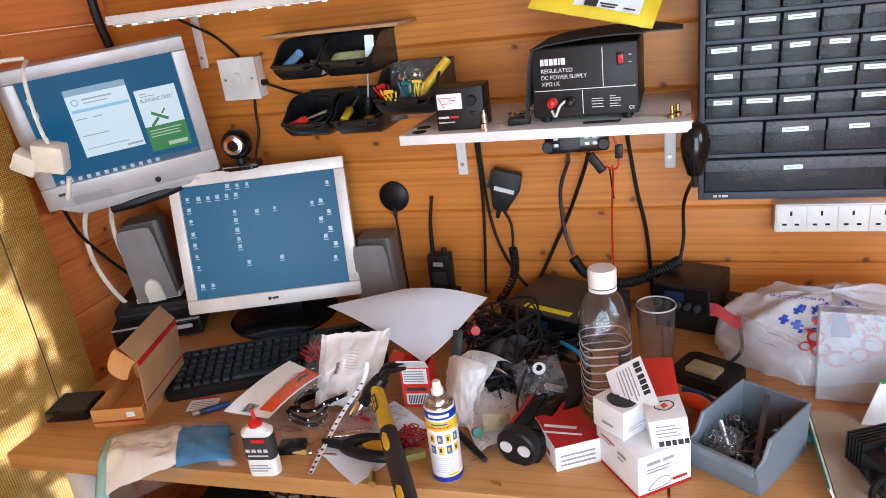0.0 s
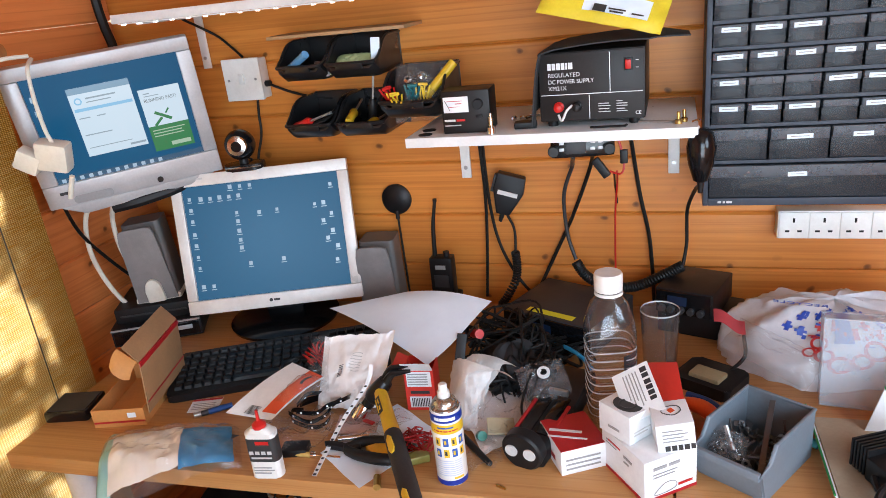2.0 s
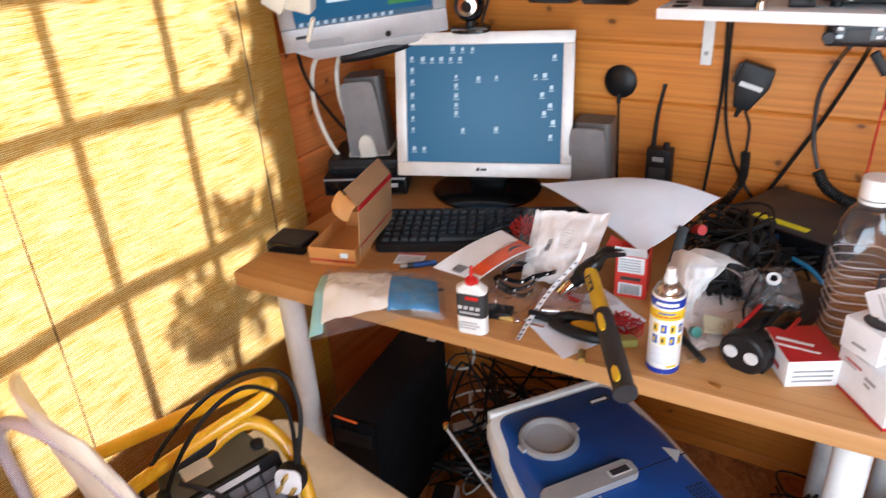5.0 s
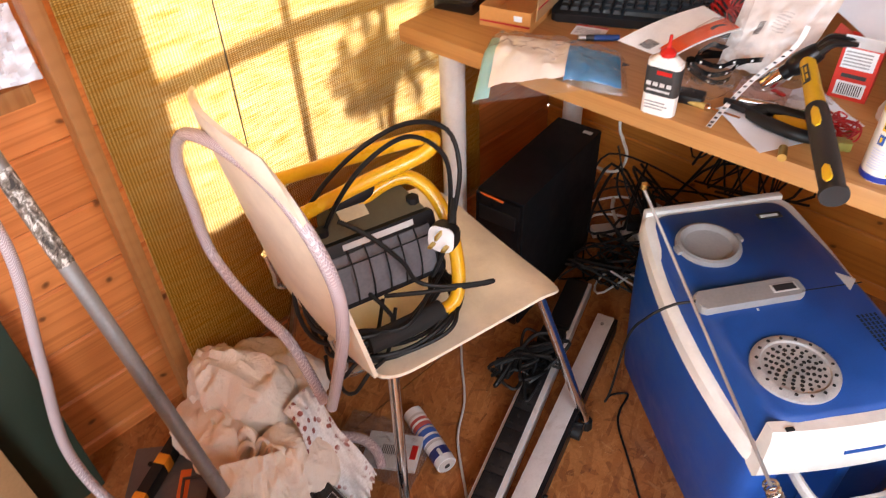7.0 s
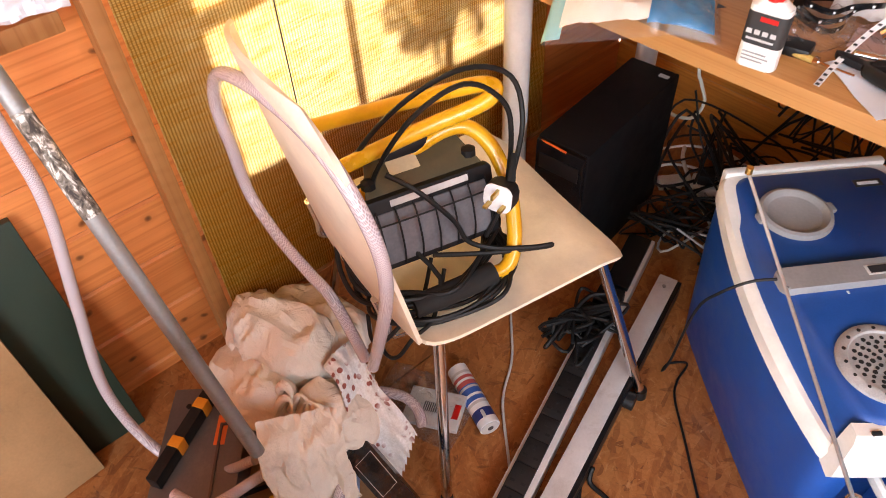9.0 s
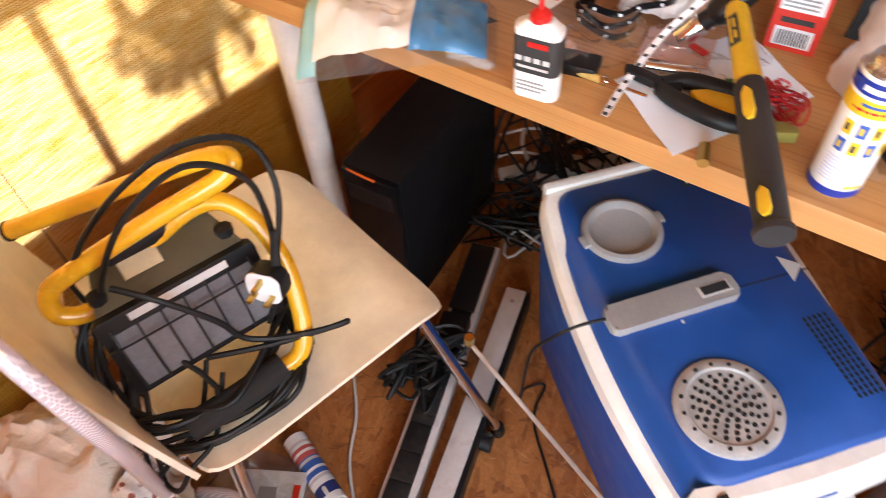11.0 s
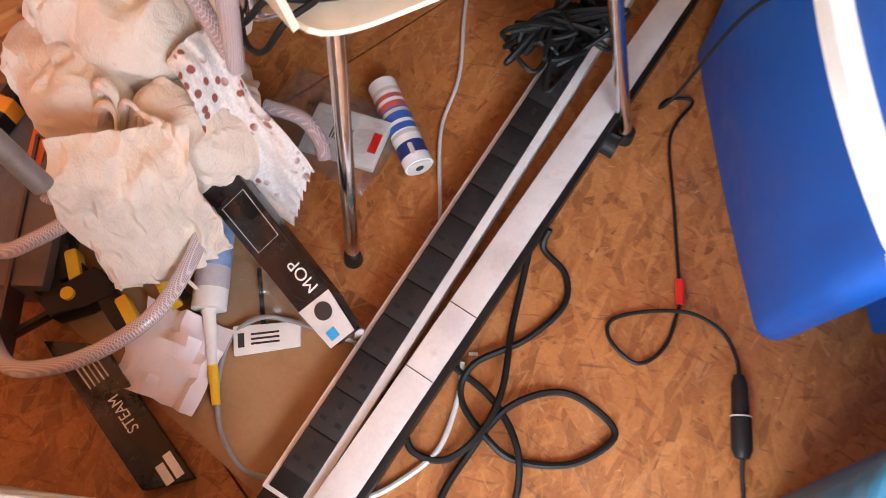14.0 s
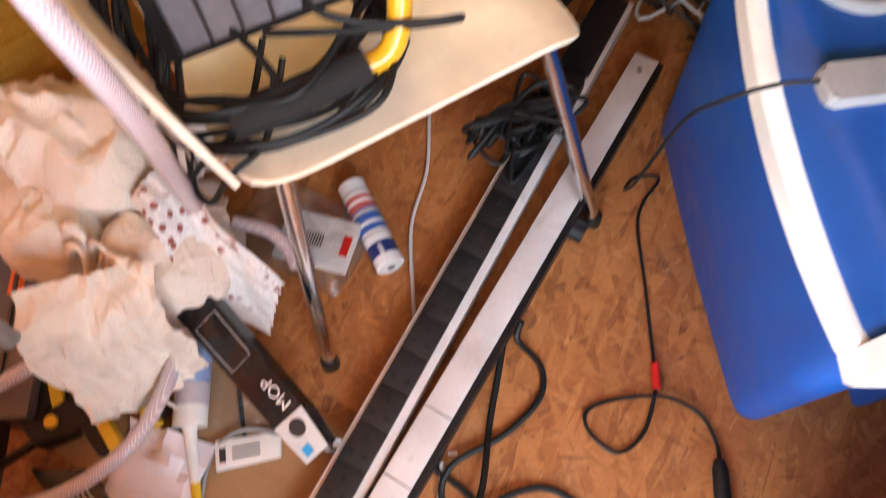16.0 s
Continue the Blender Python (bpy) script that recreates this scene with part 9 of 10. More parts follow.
def light_flex():
    """The lamp's long flex, wound loosely round its frame."""
    r = random.Random(4)
    pts = []
    for k in range(6):
        for i in range(10):
            a = 2 * math.pi * i / 10 + 0.4
            x, y = (0.098 + r.uniform(-0.018, 0.018)) * math.cos(a), (0.118 + r.uniform(-0.020, 0.020)) * math.sin(a)
            side = max(0.0, -math.cos(a))
            pts.append((-0.640 + x, 0.812 + y, 0.394 + 0.007 * k + 0.085 * side + r.uniform(0, 0.008)))
    pts += [(-0.72, 0.75, 0.52), (-0.700, 0.77, 0.60), (-0.665, 0.83, 0.665), (-0.63, 0.90, 0.695), (-0.60, 0.955, 0.672), (-0.575, 0.955, 0.61), (-0.545, 0.905, 0.555)]
    t = thing("lamp_flex", pose(0, 0, 0), "long black flex wound round the work light", "cable", "loose cables")
    part("cord", tube(pts, 0.0038, 7, 5), RUBBER, t)
    part("strain_relief", tube([(-0.56, 0.925, 0.58), (-0.543, 0.902, 0.553)], lambda f: 0.0045 + 0.002 * f, 8, smooth=False), RUBBER, t)
    return t


light_flex()


def flex_loops():
    """Slack turns that sag over the corner of the seat in front of the lamp."""
    r = random.Random(9)
    t = thing("lamp_flex", pose(0, 0, 0), "slack black flex sagging over the seat's edge", "cable", "loose cables")
    for k in range(5):
        q = r.uniform(-0.012, 0.012)
        drop = r.uniform(0.0, 0.018)
        pts = [(-0.655 + q, 0.735, 0.44), (-0.628 + q, 0.705 - drop, 0.405), (-0.585, 0.700 - drop, 0.392), (-0.545 + q, 0.728 - drop, 0.390), (-0.515 + q * 0.5, 0.79, 0.392), (-0.507 + q, 0.85, 0.402), (-0.525, 0.895, 0.405), (-0.560, 0.91, 0.41 + drop), (-0.60 + q, 0.90, 0.43)]
        part("cord", tube([(x + r.uniform(-0.010, 0.010), y + r.uniform(-0.010, 0.010), z + r.uniform(0, 0.010)) for x, y, z in pts], 0.0036, 7, 5), RUBBER, t)
    for k in range(2):
        x = -0.575 + 0.03 * k
        part("cord", tube([(x - 0.03, 0.80, 0.425), (x - 0.005, 0.765, 0.402), (x + 0.012, 0.735, 0.393), (x + 0.014, 0.70, 0.390), (x + 0.004, 0.675, 0.365 - 0.008 * k), (x - 0.025, 0.672, 0.345), (x - 0.055, 0.69, 0.362)], 0.0032, 7, 5), RUBBER, t)
    return t


flex_loops()
cable([(-0.690, 0.76, 0.50), (-0.668, 0.765, 0.575), (-0.640, 0.815, 0.655), (-0.610, 0.88, 0.690), (-0.585, 0.925, 0.655), (-0.572, 0.93, 0.60), (-0.568, 0.915, 0.50), (-0.57, 0.88, 0.44)], 0.0038, "black flex arching above the work light")
cable([(-0.645, 0.765, 0.585), (-0.610, 0.79, 0.562), (-0.578, 0.825, 0.505), (-0.565, 0.84, 0.462), (-0.54, 0.87, 0.445), (-0.505, 0.91, 0.444), (-0.490, 0.938, 0.441), (-0.500, 0.925, 0.437), (-0.545, 0.86, 0.438), (-0.60, 0.80, 0.435)], 0.0038, "loop of black flex lying across the lamp and seat")


def mains_plug():
    t = thing("mains_plug", Matrix.Translation((-0.545, 0.880, 0.535)) @ Vector((0.28, -0.78, 0.15)).to_track_quat("Z", "Y").to_matrix().to_4x4(), "black and white mains plug with brass pins", "plug")
    part("cover", prism(rrect(0.044, 0.044, 0.014), 0.024, 0.004, Matrix.Translation((0, 0, -0.022))), BLACK, t)
    part("face", prism(rrect(0.043, 0.043, 0.014), 0.003, 0.001), BOX_WHITE, t, "white pin face")
    part("pin", box(0.004, 0.008, 0.022, 0.0006, at=(0, 0.012, 0.002)), BRASS, t)
    for s in (-1, 1):
        part("pin", box(0.0065, 0.004, 0.018, 0.0006, at=(s * 0.011, -0.009, 0.002)), BRASS, t)


mains_plug()


# ---- hoses, pole and cloth by the west wall ----
def hose(pts, label):
    t = thing("clear_hose", pose(0, 0, 0), label, "hose", "clear hoses")
    part("tube", tube(pts, 0.0095, 12, 10), HOSE_M, t)
    run = spline(pts, 10)
    for p, q in ((run[0], run[1]), (run[-1], run[-2])):
        d = (p - q).normalized()
        part("cut_end", tube([p - d * 0.002, p + d * 0.002], 0.0097, 12, smooth=False), HOSE, t, "cloudy cut end")
    return t


def hose_mat():
    mt, nt, b = nodes_of("braided_hose")
    v = coords(nt, (1, 1, 1), False)
    w1 = add(nt, "ShaderNodeTexWave", Scale=170.0, Distortion=0.4)
    w1.bands_direction = "DIAGONAL"
    w2 = add(nt, "ShaderNodeTexWave", Scale=170.0, Distortion=0.4)
    w2.bands_direction = "DIAGONAL"
    nt.links.new(v, w1.inputs["Vector"])
    nt.links.new(coords(nt, (1, -1, 1), False), w2.inputs["Vector"])
    mx = nt.nodes.new("ShaderNodeMath")
    mx.operation = "MAXIMUM"
    nt.links.new(w1.outputs["Fac"], mx.inputs[0])
    nt.links.new(w2.outputs["Fac"], mx.inputs[1])
    col = ramp(nt, mx.outputs[0], [(0.6, (0.56, 0.46, 0.49)), (0.95, (0.70, 0.62, 0.64))])
    nt.links.new(col, b.inputs["Base Color"])
    b.inputs["Roughness"].default_value = 0.22
    b.inputs["Coat Weight"].default_value = 0.4
    nt.links.new(ramp(nt, mx.outputs[0], [(0.5, (0.62, 0.62, 0.62)), (0.95, (0.95, 0.95, 0.95))]), b.inputs["Alpha"])
    return mt


HOSE_M = hose_mat()
hose([(-0.600, 0.665, 0.28), (-0.565, 0.662, 0.375), (-0.524, 0.660, 0.505), (-0.509, 0.656, 0.596), (-0.524, 0.652, 0.661), (-0.567, 0.648, 0.718), (-0.629, 0.644, 0.748), (-0.712, 0.640, 0.755), (-0.800, 0.642, 0.728), (-0.868, 0.650, 0.648), (-0.885, 0.658, 0.555), (-0.885, 0.662, 0.462), (-0.823, 0.662, 0.412), (-0.746, 0.664, 0.385), (-0.691, 0.668, 0.36), (-0.64, 0.675, 0.25)], "clear braided hose looped over the chair's back")
hose([(-0.985, 0.405, 0.80), (-0.965, 0.408, 0.66), (-0.95, 0.402, 0.55), (-0.945, 0.365, 0.37), (-0.935, 0.33, 0.18), (-0.86, 0.345, 0.06), (-0.76, 0.40, 0.05), (-0.70, 0.46, 0.10)], "clear braided hose hanging along the board wall")
hose([(-0.62, 0.30, 0.10), (-0.553, 0.300, 0.115), (-0.52, 0.336, 0.118), (-0.502, 0.389, 0.12), (-0.502, 0.453, 0.12), (-0.530, 0.51, 0.115), (-0.575, 0.565, 0.10), (-0.60, 0.62, 0.06)], "clear braided hose curling over the cartons")
hose([(-0.73, 0.33, 0.11), (-0.675, 0.355, 0.115), (-0.660, 0.395, 0.12), (-0.656, 0.44, 0.12), (-0.66, 0.50, 0.10)], "short run of clear braided hose by the clamps")

def torn_mat():
    """A paper label torn to flecks, over dirty zinc."""
    mt, nt, b = nodes_of("torn_label")
    v = coords(nt, (1, 1, 0.45), False)
    col = ramp(nt, noisy(nt, v, 110, 5, 0.7, 0.6), [(0.40, (0.05, 0.04, 0.035)), (0.47, (0.17, 0.14, 0.11)), (0.53, (0.24, 0.21, 0.18)), (0.57, (0.70, 0.66, 0.60))])
    nt.links.new(col, b.inputs["Base Color"])
    b.inputs["Roughness"].default_value = 0.85
    bumped(nt, b, noisy(nt, v, 110, 5, 0.7, 0.6), 0.6, 0.002)
    return mt


t = thing("metal_pole", pose(0, 0, 0), "paint-flecked grey metal pole leaning on the wall", "pole")
a, b = Vector((-0.489, 0.471, 0.0)), Vector((-0.905, 0.402, 1.11))
a = a.lerp(b, 0.255)
part("pole", tube([a, b], 0.0108, 18, smooth=False), mat("zinc_pole", (0.30, 0.29, 0.28), 0.48, metal=0.5, dirt=(0.16, 0.13, 0.10), dirt_amount=0.7), t)
part("paper_patch", tube([a.lerp(b, 0.468), a.lerp(b, 0.616)], 0.0113, 18, smooth=False, caps=False), torn_mat(), t, "torn dirty label")


def dust_sheet():
    t = thing("dust_sheet", pose(0, 0, 0), "crumpled off-white dust sheet heaped by the chair", "dust sheet")

    def ridged(p):
        q = noise.noise(p)
        return 0.62 - math.sqrt(q * q + 0.012) * 1.5

    def lap(a, b, wide, tall, seed, sag=0.0, turns=1.0, res=(64, 44)):
        """A bunched lap of cloth from a to b, with long soft folds running along it."""
        a, b = Vector(a), Vector(b)
        d = b - a
        ahead = d.normalized()
        side = Vector((-ahead.y, ahead.x, 0)).normalized()
        up = Vector((0, 0, 1))

        def f(u, v):
            w = 2 * math.pi * v
            k = max(0.0, 1 - abs(2 * u - 1) ** 3.2) ** 0.5
            q = Vector((u * 2.1 * turns + seed, math.cos(w) * 1.25 + seed * 0.7, math.sin(w) * 1.25))
            q = q + Vector((noise.noise(q * 0.8), noise.noise(q * 0.8 + Vector((5, 0, 0))), 0)) * 0.7
            n = 0.30 * ridged(q * 0.9) + 0.20 * ridged(q * 1.9 + Vector((3, 1, 0))) + 0.06 * noise.noise(q * 5)
            r = k * (0.86 + n)
            p = a - ahead * wide * 0.25 + (d + ahead * wide * 0.5) * u
            p = p + side * (math.cos(w) * wide * r) + up * (math.sin(w) * tall * r - sag * u * u)
            p = p + side * (0.25 * wide * noise.noise(Vector((u * 3, seed, 2))))
            return Vector((p.x, p.y, max(p.z, 0.006)))
        return sheet(res[0], res[1], f)

    for a, b, wide, tall, seed, sag, turns in (
            ((-0.90, 0.585, 0.195), (-0.715, 0.640, 0.185), 0.074, 0.085, 1.3, 0.0, 1.2),
            ((-0.915, 0.668, 0.155), (-0.715, 0.712, 0.185), 0.054, 0.062, 4.1, 0.0, 1.4),
            ((-0.885, 0.520, 0.130), (-0.700, 0.530, 0.172), 0.056, 0.070, 7.7, 0.0, 1.3),
            ((-0.790, 0.610, 0.080), (-0.620, 0.600, 0.110), 0.105, 0.085, 9.2, 0.02, 1.0),
            ((-0.930, 0.560, 0.080), (-0.780, 0.690, 0.080), 0.100, 0.085, 12.4, 0.0, 1.0),
            ((-0.690, 0.570, 0.165), (-0.600, 0.640, 0.165), 0.052, 0.052, 15.0, 0.05, 1.0)):
        part("cloth_lap", lap(a, b, wide, tall, seed, sag, turns), PALE_CLOTH, t)

    def flap(u, v):
        """The end of the sheet, turned over and hanging towards the boards."""
        hi = Vector((-0.655, 0.485, 0.262)).lerp(Vector((-0.612, 0.605, 0.225)), u)
        lo = Vector((-0.538, 0.438, 0.150)).lerp(Vector((-0.540, 0.560, 0.070)), u)
        p = hi.lerp(lo, v)
        q = Vector((u * 2.4 + 3, v * 1.8, 6.0))
        n = 0.034 * ridged(q * 1.2) + 0.018 * ridged(q * 2.4 + Vector((2, 0, 0))) + 0.004 * noise.noise(q * 7)
        out = Vector((0.55, -0.45, 0.70))
        roll = math.sin(math.pi * min(1, v * 1.35)) * 0.036
        hang = 0.030 * v * v * (1 - abs(2 * u - 1))
        edge = 0.003 * math.sin(u * 46) * (v > 0.97)
        return p + out * (n + roll) + Vector((edge, edge, -hang))
    part("turned_end", sheet(60, 60, flap, 0.0025), PALE_CLOTH, t, "terry-like turned end of the sheet")
    part("turned_end", sheet(30, 40, lambda u, v: Vector((-0.665, 0.490, 0.235)).lerp(Vector((-0.560, 0.435, 0.130)), v) + Vector((-0.012, 0.010, 0.0)) * u * 2 + Vector((0.0, 0.0, -0.085)) * u + Vector((0.3, -0.5, 0.5)) * (0.020 * ridged(Vector((u * 2, v * 2.5, 1)))), 0.002), PALE_CLOTH, t)
    # loose twists of hem in the dark pocket
    r = random.Random(2)
    for k in range(6):
        x0, y0 = -0.705 + 0.016 * k, 0.535 + 0.006 * k + r.uniform(-0.006, 0.012)
        part("twisted_fold", tube([(x0 - 0.010, y0 - 0.012, 0.185), (x0 + 0.004, y0 + 0.004, 0.222 + r.uniform(0, 0.012)), (x0 + 0.022, y0 + 0.008, 0.225), (x0 + 0.036, y0 - 0.008, 0.200)], lambda q: 0.0055 + 0.003 * math.sin(q * 5 + k), 8), PALE_CLOTH, t)


dust_sheet()


def towel():
    hi = spline([(-0.700, 0.690, 0.235), (-0.665, 0.680, 0.232), (-0.617, 0.675, 0.195), (-0.585, 0.690, 0.140), (-0.556, 0.700, 0.085)], 6)
    lo = spline([(-0.690, 0.620, 0.225), (-0.648, 0.622, 0.215), (-0.610, 0.612, 0.155), (-0.578, 0.614, 0.090), (-0.535, 0.639, 0.030)], 6)

    def f(u, v):
        i = min(int(u * (len(hi) - 1)), len(hi) - 2)
        s = u * (len(hi) - 1) - i
        p = lo[i].lerp(lo[i + 1], s).lerp(hi[i].lerp(hi[i + 1], s), v)
        return p + Vector((0.4, -0.3, 1)) * (0.014 * math.sin(u * 5 + v * 4) + 0.007 * noise.noise(Vector((u * 8, v * 8, 3)))) + Vector((0.004, -0.002, 0)) * (math.sin(v * 40) if u > 0.95 else 0)
    return solo("paint_rag", sheet(34, 26, f, 0.0014), RAG, None, "white paper towel spotted with red-brown paint", "rag")


def rag_mat():
    mt, nt, b = nodes_of("spotted_towel")
    v = coords(nt, (1, 1, 1), False)
    col = ramp(nt, noisy(nt, v, 260, 2), [(0.3, (0.66, 0.63, 0.60)), (0.7, (0.80, 0.78, 0.76))])
    vo = add(nt, "ShaderNodeTexVoronoi", Scale=70.0, Randomness=1.0)
    nt.links.new(v, vo.inputs["Vector"])
    spots = ramp(nt, vo.outputs["Distance"], [(0.30, (1, 1, 1)), (0.40, (0, 0, 0))])
    area = ramp(nt, noisy(nt, v, 13, 2), [(0.36, (0, 0, 0)), (0.46, (0.95, 0.95, 0.95))])
    m = mixed(nt, "MULTIPLY", 1.0, spots, area)
    col = mixed(nt, "MIX", m, col, (0.27, 0.055, 0.035))
    nt.links.new(col, b.inputs["Base Color"])
    b.inputs["Roughness"].default_value = 0.95
    bumped(nt, b, noisy(nt, v, 200, 3), 0.5, 0.002)
    return mt


RAG = rag_mat()
towel()

solo("cardboard_sheet", sheet(16, 12, lambda u, v: Vector((-0.70 + 0.47 * u - 0.10 * v, 0.33 + 0.10 * u + 0.24 * v - 0.03 * u * v, 0.0025 + 0.002 * noise.noise(Vector((u * 3, v * 3, 2))))), 0.003), CARD, None, "flat brown cardboard lying on the floor", "cardboard")


def mop_carton():
    t = thing("mop_carton", pose(-0.500, 0.607, 0.084, 24, 5.5, 0.5), "torn black carton strip with white lettering", "carton")
    part("card", prism([(-0.13, -0.028), (0.09, -0.022), (0.14, -0.018), (0.142, 0.016), (0.10, 0.022), (-0.13, 0.024)], 0.028, 0.002), BLACK_CARD, t)
    part("grey_end", prism([(0.085, -0.0225), (0.141, -0.0185), (0.143, 0.0165), (0.088, 0.0225)], 0.0008, 0, Matrix.Translation((0, 0, 0.028))), LIGHT_GREY, t)
    part("product_picture", lathe([(0, 0), (0.009, 0), (0.011, 0.0006), (0, 0.0007)], 20, at=(0.103, 0.002, 0.0288)), INK, t)
    part("blue_patch", box(0.012, 0.012, 0.0006, at=(0.130, -0.006, 0.0289)), PALE_BLUE, t)
    words("lettering", "MOP", 0.021, BOX_WHITE, t, pose(0.078, 0.016, 0.0286, 0, 0, 180 + 2))
    part("outline_print", tube([(-0.07, -0.018, 0.0286), (0.0, -0.016, 0.0286), (0.0, 0.016, 0.0286), (-0.07, 0.017, 0.0286)], 0.0005, 5, smooth=False, closed=True), LIGHT_GREY, t)
    t = thing("steam_carton", pose(-0.462, 0.349, 0.006, 0, 0, 1.5), "glossy black carton panel with white lettering", "carton")
    part("card", prism([(-0.14, -0.026), (0.085, -0.030), (0.112, 0.022), (-0.09, 0.026)], 0.016, 0.002), BLACK_CARD, t)
    words("lettering", "STEAM", 0.019, BOX_WHITE, t, pose(0.024, 0.006, 0.0166, 0, 0, 178), stretch=0.9)
    bars("brand_mark", [(0, 0, 0.026, 0.010), (0, -0.013, 0.032, 0.010)], BOX_WHITE, t, pose(0.100, 0.004, 0.0165, 0, 0, 178))
    bars("small_print", [(-0.085, -0.014 + 0.006 * i, 0.034, 0.002) for i in range(5)], LIGHT_GREY, t, pose(0, 0, 0.0165))


BLACK_CARD = mat("gloss_black_card", (0.012, 0.012, 0.014), 0.2, var=0.3, dirt=(0.2, 0.2, 0.2), dirt_amount=0.25)
mop_carton()


def caulk_tube():
    a, b, c, d = Vector((-0.615, 0.585, 0.034)), Vector((-0.507, 0.496, 0.028)), Vector((-0.447, 0.461, 0.022)), Vector((-0.405, 0.438, 0.020))
    t = thing("sealant_tube", pose(0, 0, 0), "white and blue sealant cartridge with a yellow tip", "sealant tube")
    part("cartridge", tube([a, b], 0.0215, 24, smooth=False), WHITE_PLASTIC, t)
    part("blue_label", tube([a.lerp(b, 0.05), a.lerp(b, 0.62)], 0.0218, 24, smooth=False, caps=False), mat("label_blue", (0.20, 0.28, 0.46), 0.4, var=0.4, scale=60), t, "blue printed label")
    part("grey_label", tube([a.lerp(b, 0.62), a.lerp(b, 0.82)], 0.0218, 24, smooth=False, caps=False), mat("label_mauve", (0.50, 0.46, 0.48), 0.4), t)
    part("nozzle", tube([b, b.lerp(c, 0.12), c], lambda f: 0.010 - 0.004 * f, 14, smooth=False), WHITE_PLASTIC, t)
    part("tip", tube([c, d], lambda f: 0.0062 - 0.0012 * f, 14, smooth=False), YELLOW_GRIP, t, "yellow tip")


caulk_tube()
crumpled_sheet("crumpled_paper", pose(-0.490, 0.428, 0.006, 0, 0, 30), 0.115, 0.11, 0.020, mat("mauve_white_paper", (0.78, 0.74, 0.78), 0.7), "crumpled white paper on the floor", "paper", 17, 0, 8)
t = thing("small_tube", pose(-0.438, 0.532, 0.006, 0, 0, 58), "small white squeezed tube with black print", "tube")
part("tube", prism([(-0.042, -0.019), (0.040, -0.016), (0.042, 0.016), (-0.042, 0.019)], 0.009, 0.003), WHITE_PLASTIC, t)
bars("print_marks", [(-0.02, -0.008 + 0.006 * i, 0.035, 0.0025) for i in range(3)] + [(-0.036, -0.010, 0.008, 0.018)], INK, t, pose(0, 0, 0.0091))
cable([(-0.408, 0.440, 0.016), (-0.374, 0.423, 0.010), (-0.329, 0.420, 0.006), (-0.298, 0.437, 0.006), (-0.27, 0.45, 0.008)], 0.0034, "grey cable running to the socket strip", GREY)
cable([(-0.405, 0.440, 0.016), (-0.432, 0.455, 0.010), (-0.466, 0.495, 0.010), (-0.463, 0.538, 0.018), (-0.435, 0.567, 0.016), (-0.383, 0.596, 0.034), (-0.35, 0.622, 0.012)], 0.0032, "grey cable looping past the cartons", GREY)
solo("black_drill_bit", cyl(0.003, 0.075, seg=8, at=(-0.520, 0.575, 0.012), rot=(90, 0, 60)), BLACK, None, "thin black drill bit on the cardboard", "drill bit")
packet("clear_bag", pose(-0.495, 0.562, 0.005, 0, 0, 40), 0.12, 0.08, 0.010, CLEAR, "clear plastic bag lying on the cardboard", "bag", 23, 0.9)
solo("paper_tag", box(0.010, 0.002, 0.05, at=(-0.362, 0.612, 0.002), rot=(-12, 6, 40)), LIGHT_GREY, None, "upright pale tag beside the socket strip", "tag")


ORANGE_YELLOW = mat("orange_yellow_plastic", (0.78, 0.27, 0.02), 0.4)


def bar_clamp(m, label):
    """Quick-grip clamp: the bar runs along x, both jaws reach out to -y."""
    t = thing("bar_clamp", m, label, "clamp", "bar clamps")
    part("bar", box(0.30, 0.006, 0.018, 0.001, at=(-0.01, 0, 0)), mat("black_bar", (0.03, 0.03, 0.03), 0.4, metal=0.5), t)
    part("body", prism([(-0.035, 0.022), (0.040, 0.022), (0.050, 0.0), (0.046, -0.024), (0.010, -0.020), (-0.030, -0.012)], 0.032, 0.005, Matrix.Translation((0, 0, -0.008))), BLACK, t)
    part("handle", prism([(-0.030, 0.015), (0.0, 0.018), (-0.006, 0.050), (-0.026, 0.088), (-0.046, 0.082), (-0.034, 0.045)], 0.026, 0.006, Matrix.Translation((0, 0, -0.005))), BLACK, t)
    part("trigger", prism([(0.012, 0.018), (0.030, 0.018), (0.026, 0.045), (0.010, 0.068), (0.0, 0.062)], 0.016, 0.004), BLACK, t)
    for x, sg in ((0.034, 1), (0.112, -1)):
        jaw = part("jaw", prism([(x - 0.011, 0.016), (x + 0.011, 0.016), (x + 0.009 * sg + 0.006, -0.030), (x + 0.008, -0.066), (x - 0.008, -0.066), (x - 0.010, -0.030)], 0.026, 0.004, Matrix.Translation((0, 0, -0.004))), BLACK, t)
        part("pad", box(0.016, 0.042, 0.026, 0.004, at=(x + 0.014 * sg, -0.050, -0.003)), YELLOW_GRIP, jaw, "yellow pad")
    part("release", cyl(0.008, 0.006, seg=12, at=(0.0, 0.004, 0.024)), YELLOW_GRIP, t)


bar_clamp(pose(-0.612, 0.378, 0.030, 0, 0, 84), "black bar clamp with yellow pads on the floor")
bar_clamp(pose(-0.712, 0.372, 0.030, 0, 0, 70), "second black bar clamp under the hose")
solo("steel_angle", prism([(0, 0), (0.30, 0), (0.30, 0.004), (0.004, 0.004), (0.004, 0.035), (0, 0.035)], 0.04, 0, pose(-0.82, 0.455, 0.035, 0, 0, -38)), mat("brown_steel", (0.12, 0.085, 0.075), 0.45, metal=0.6), None, "dull steel angle bar under the cloth", "metal bar")
t = thing("tool_case", pose(-0.79, 0.395, 0, 0, 0, -40), "dark metal box of tools beneath the dust sheet", "tool box")
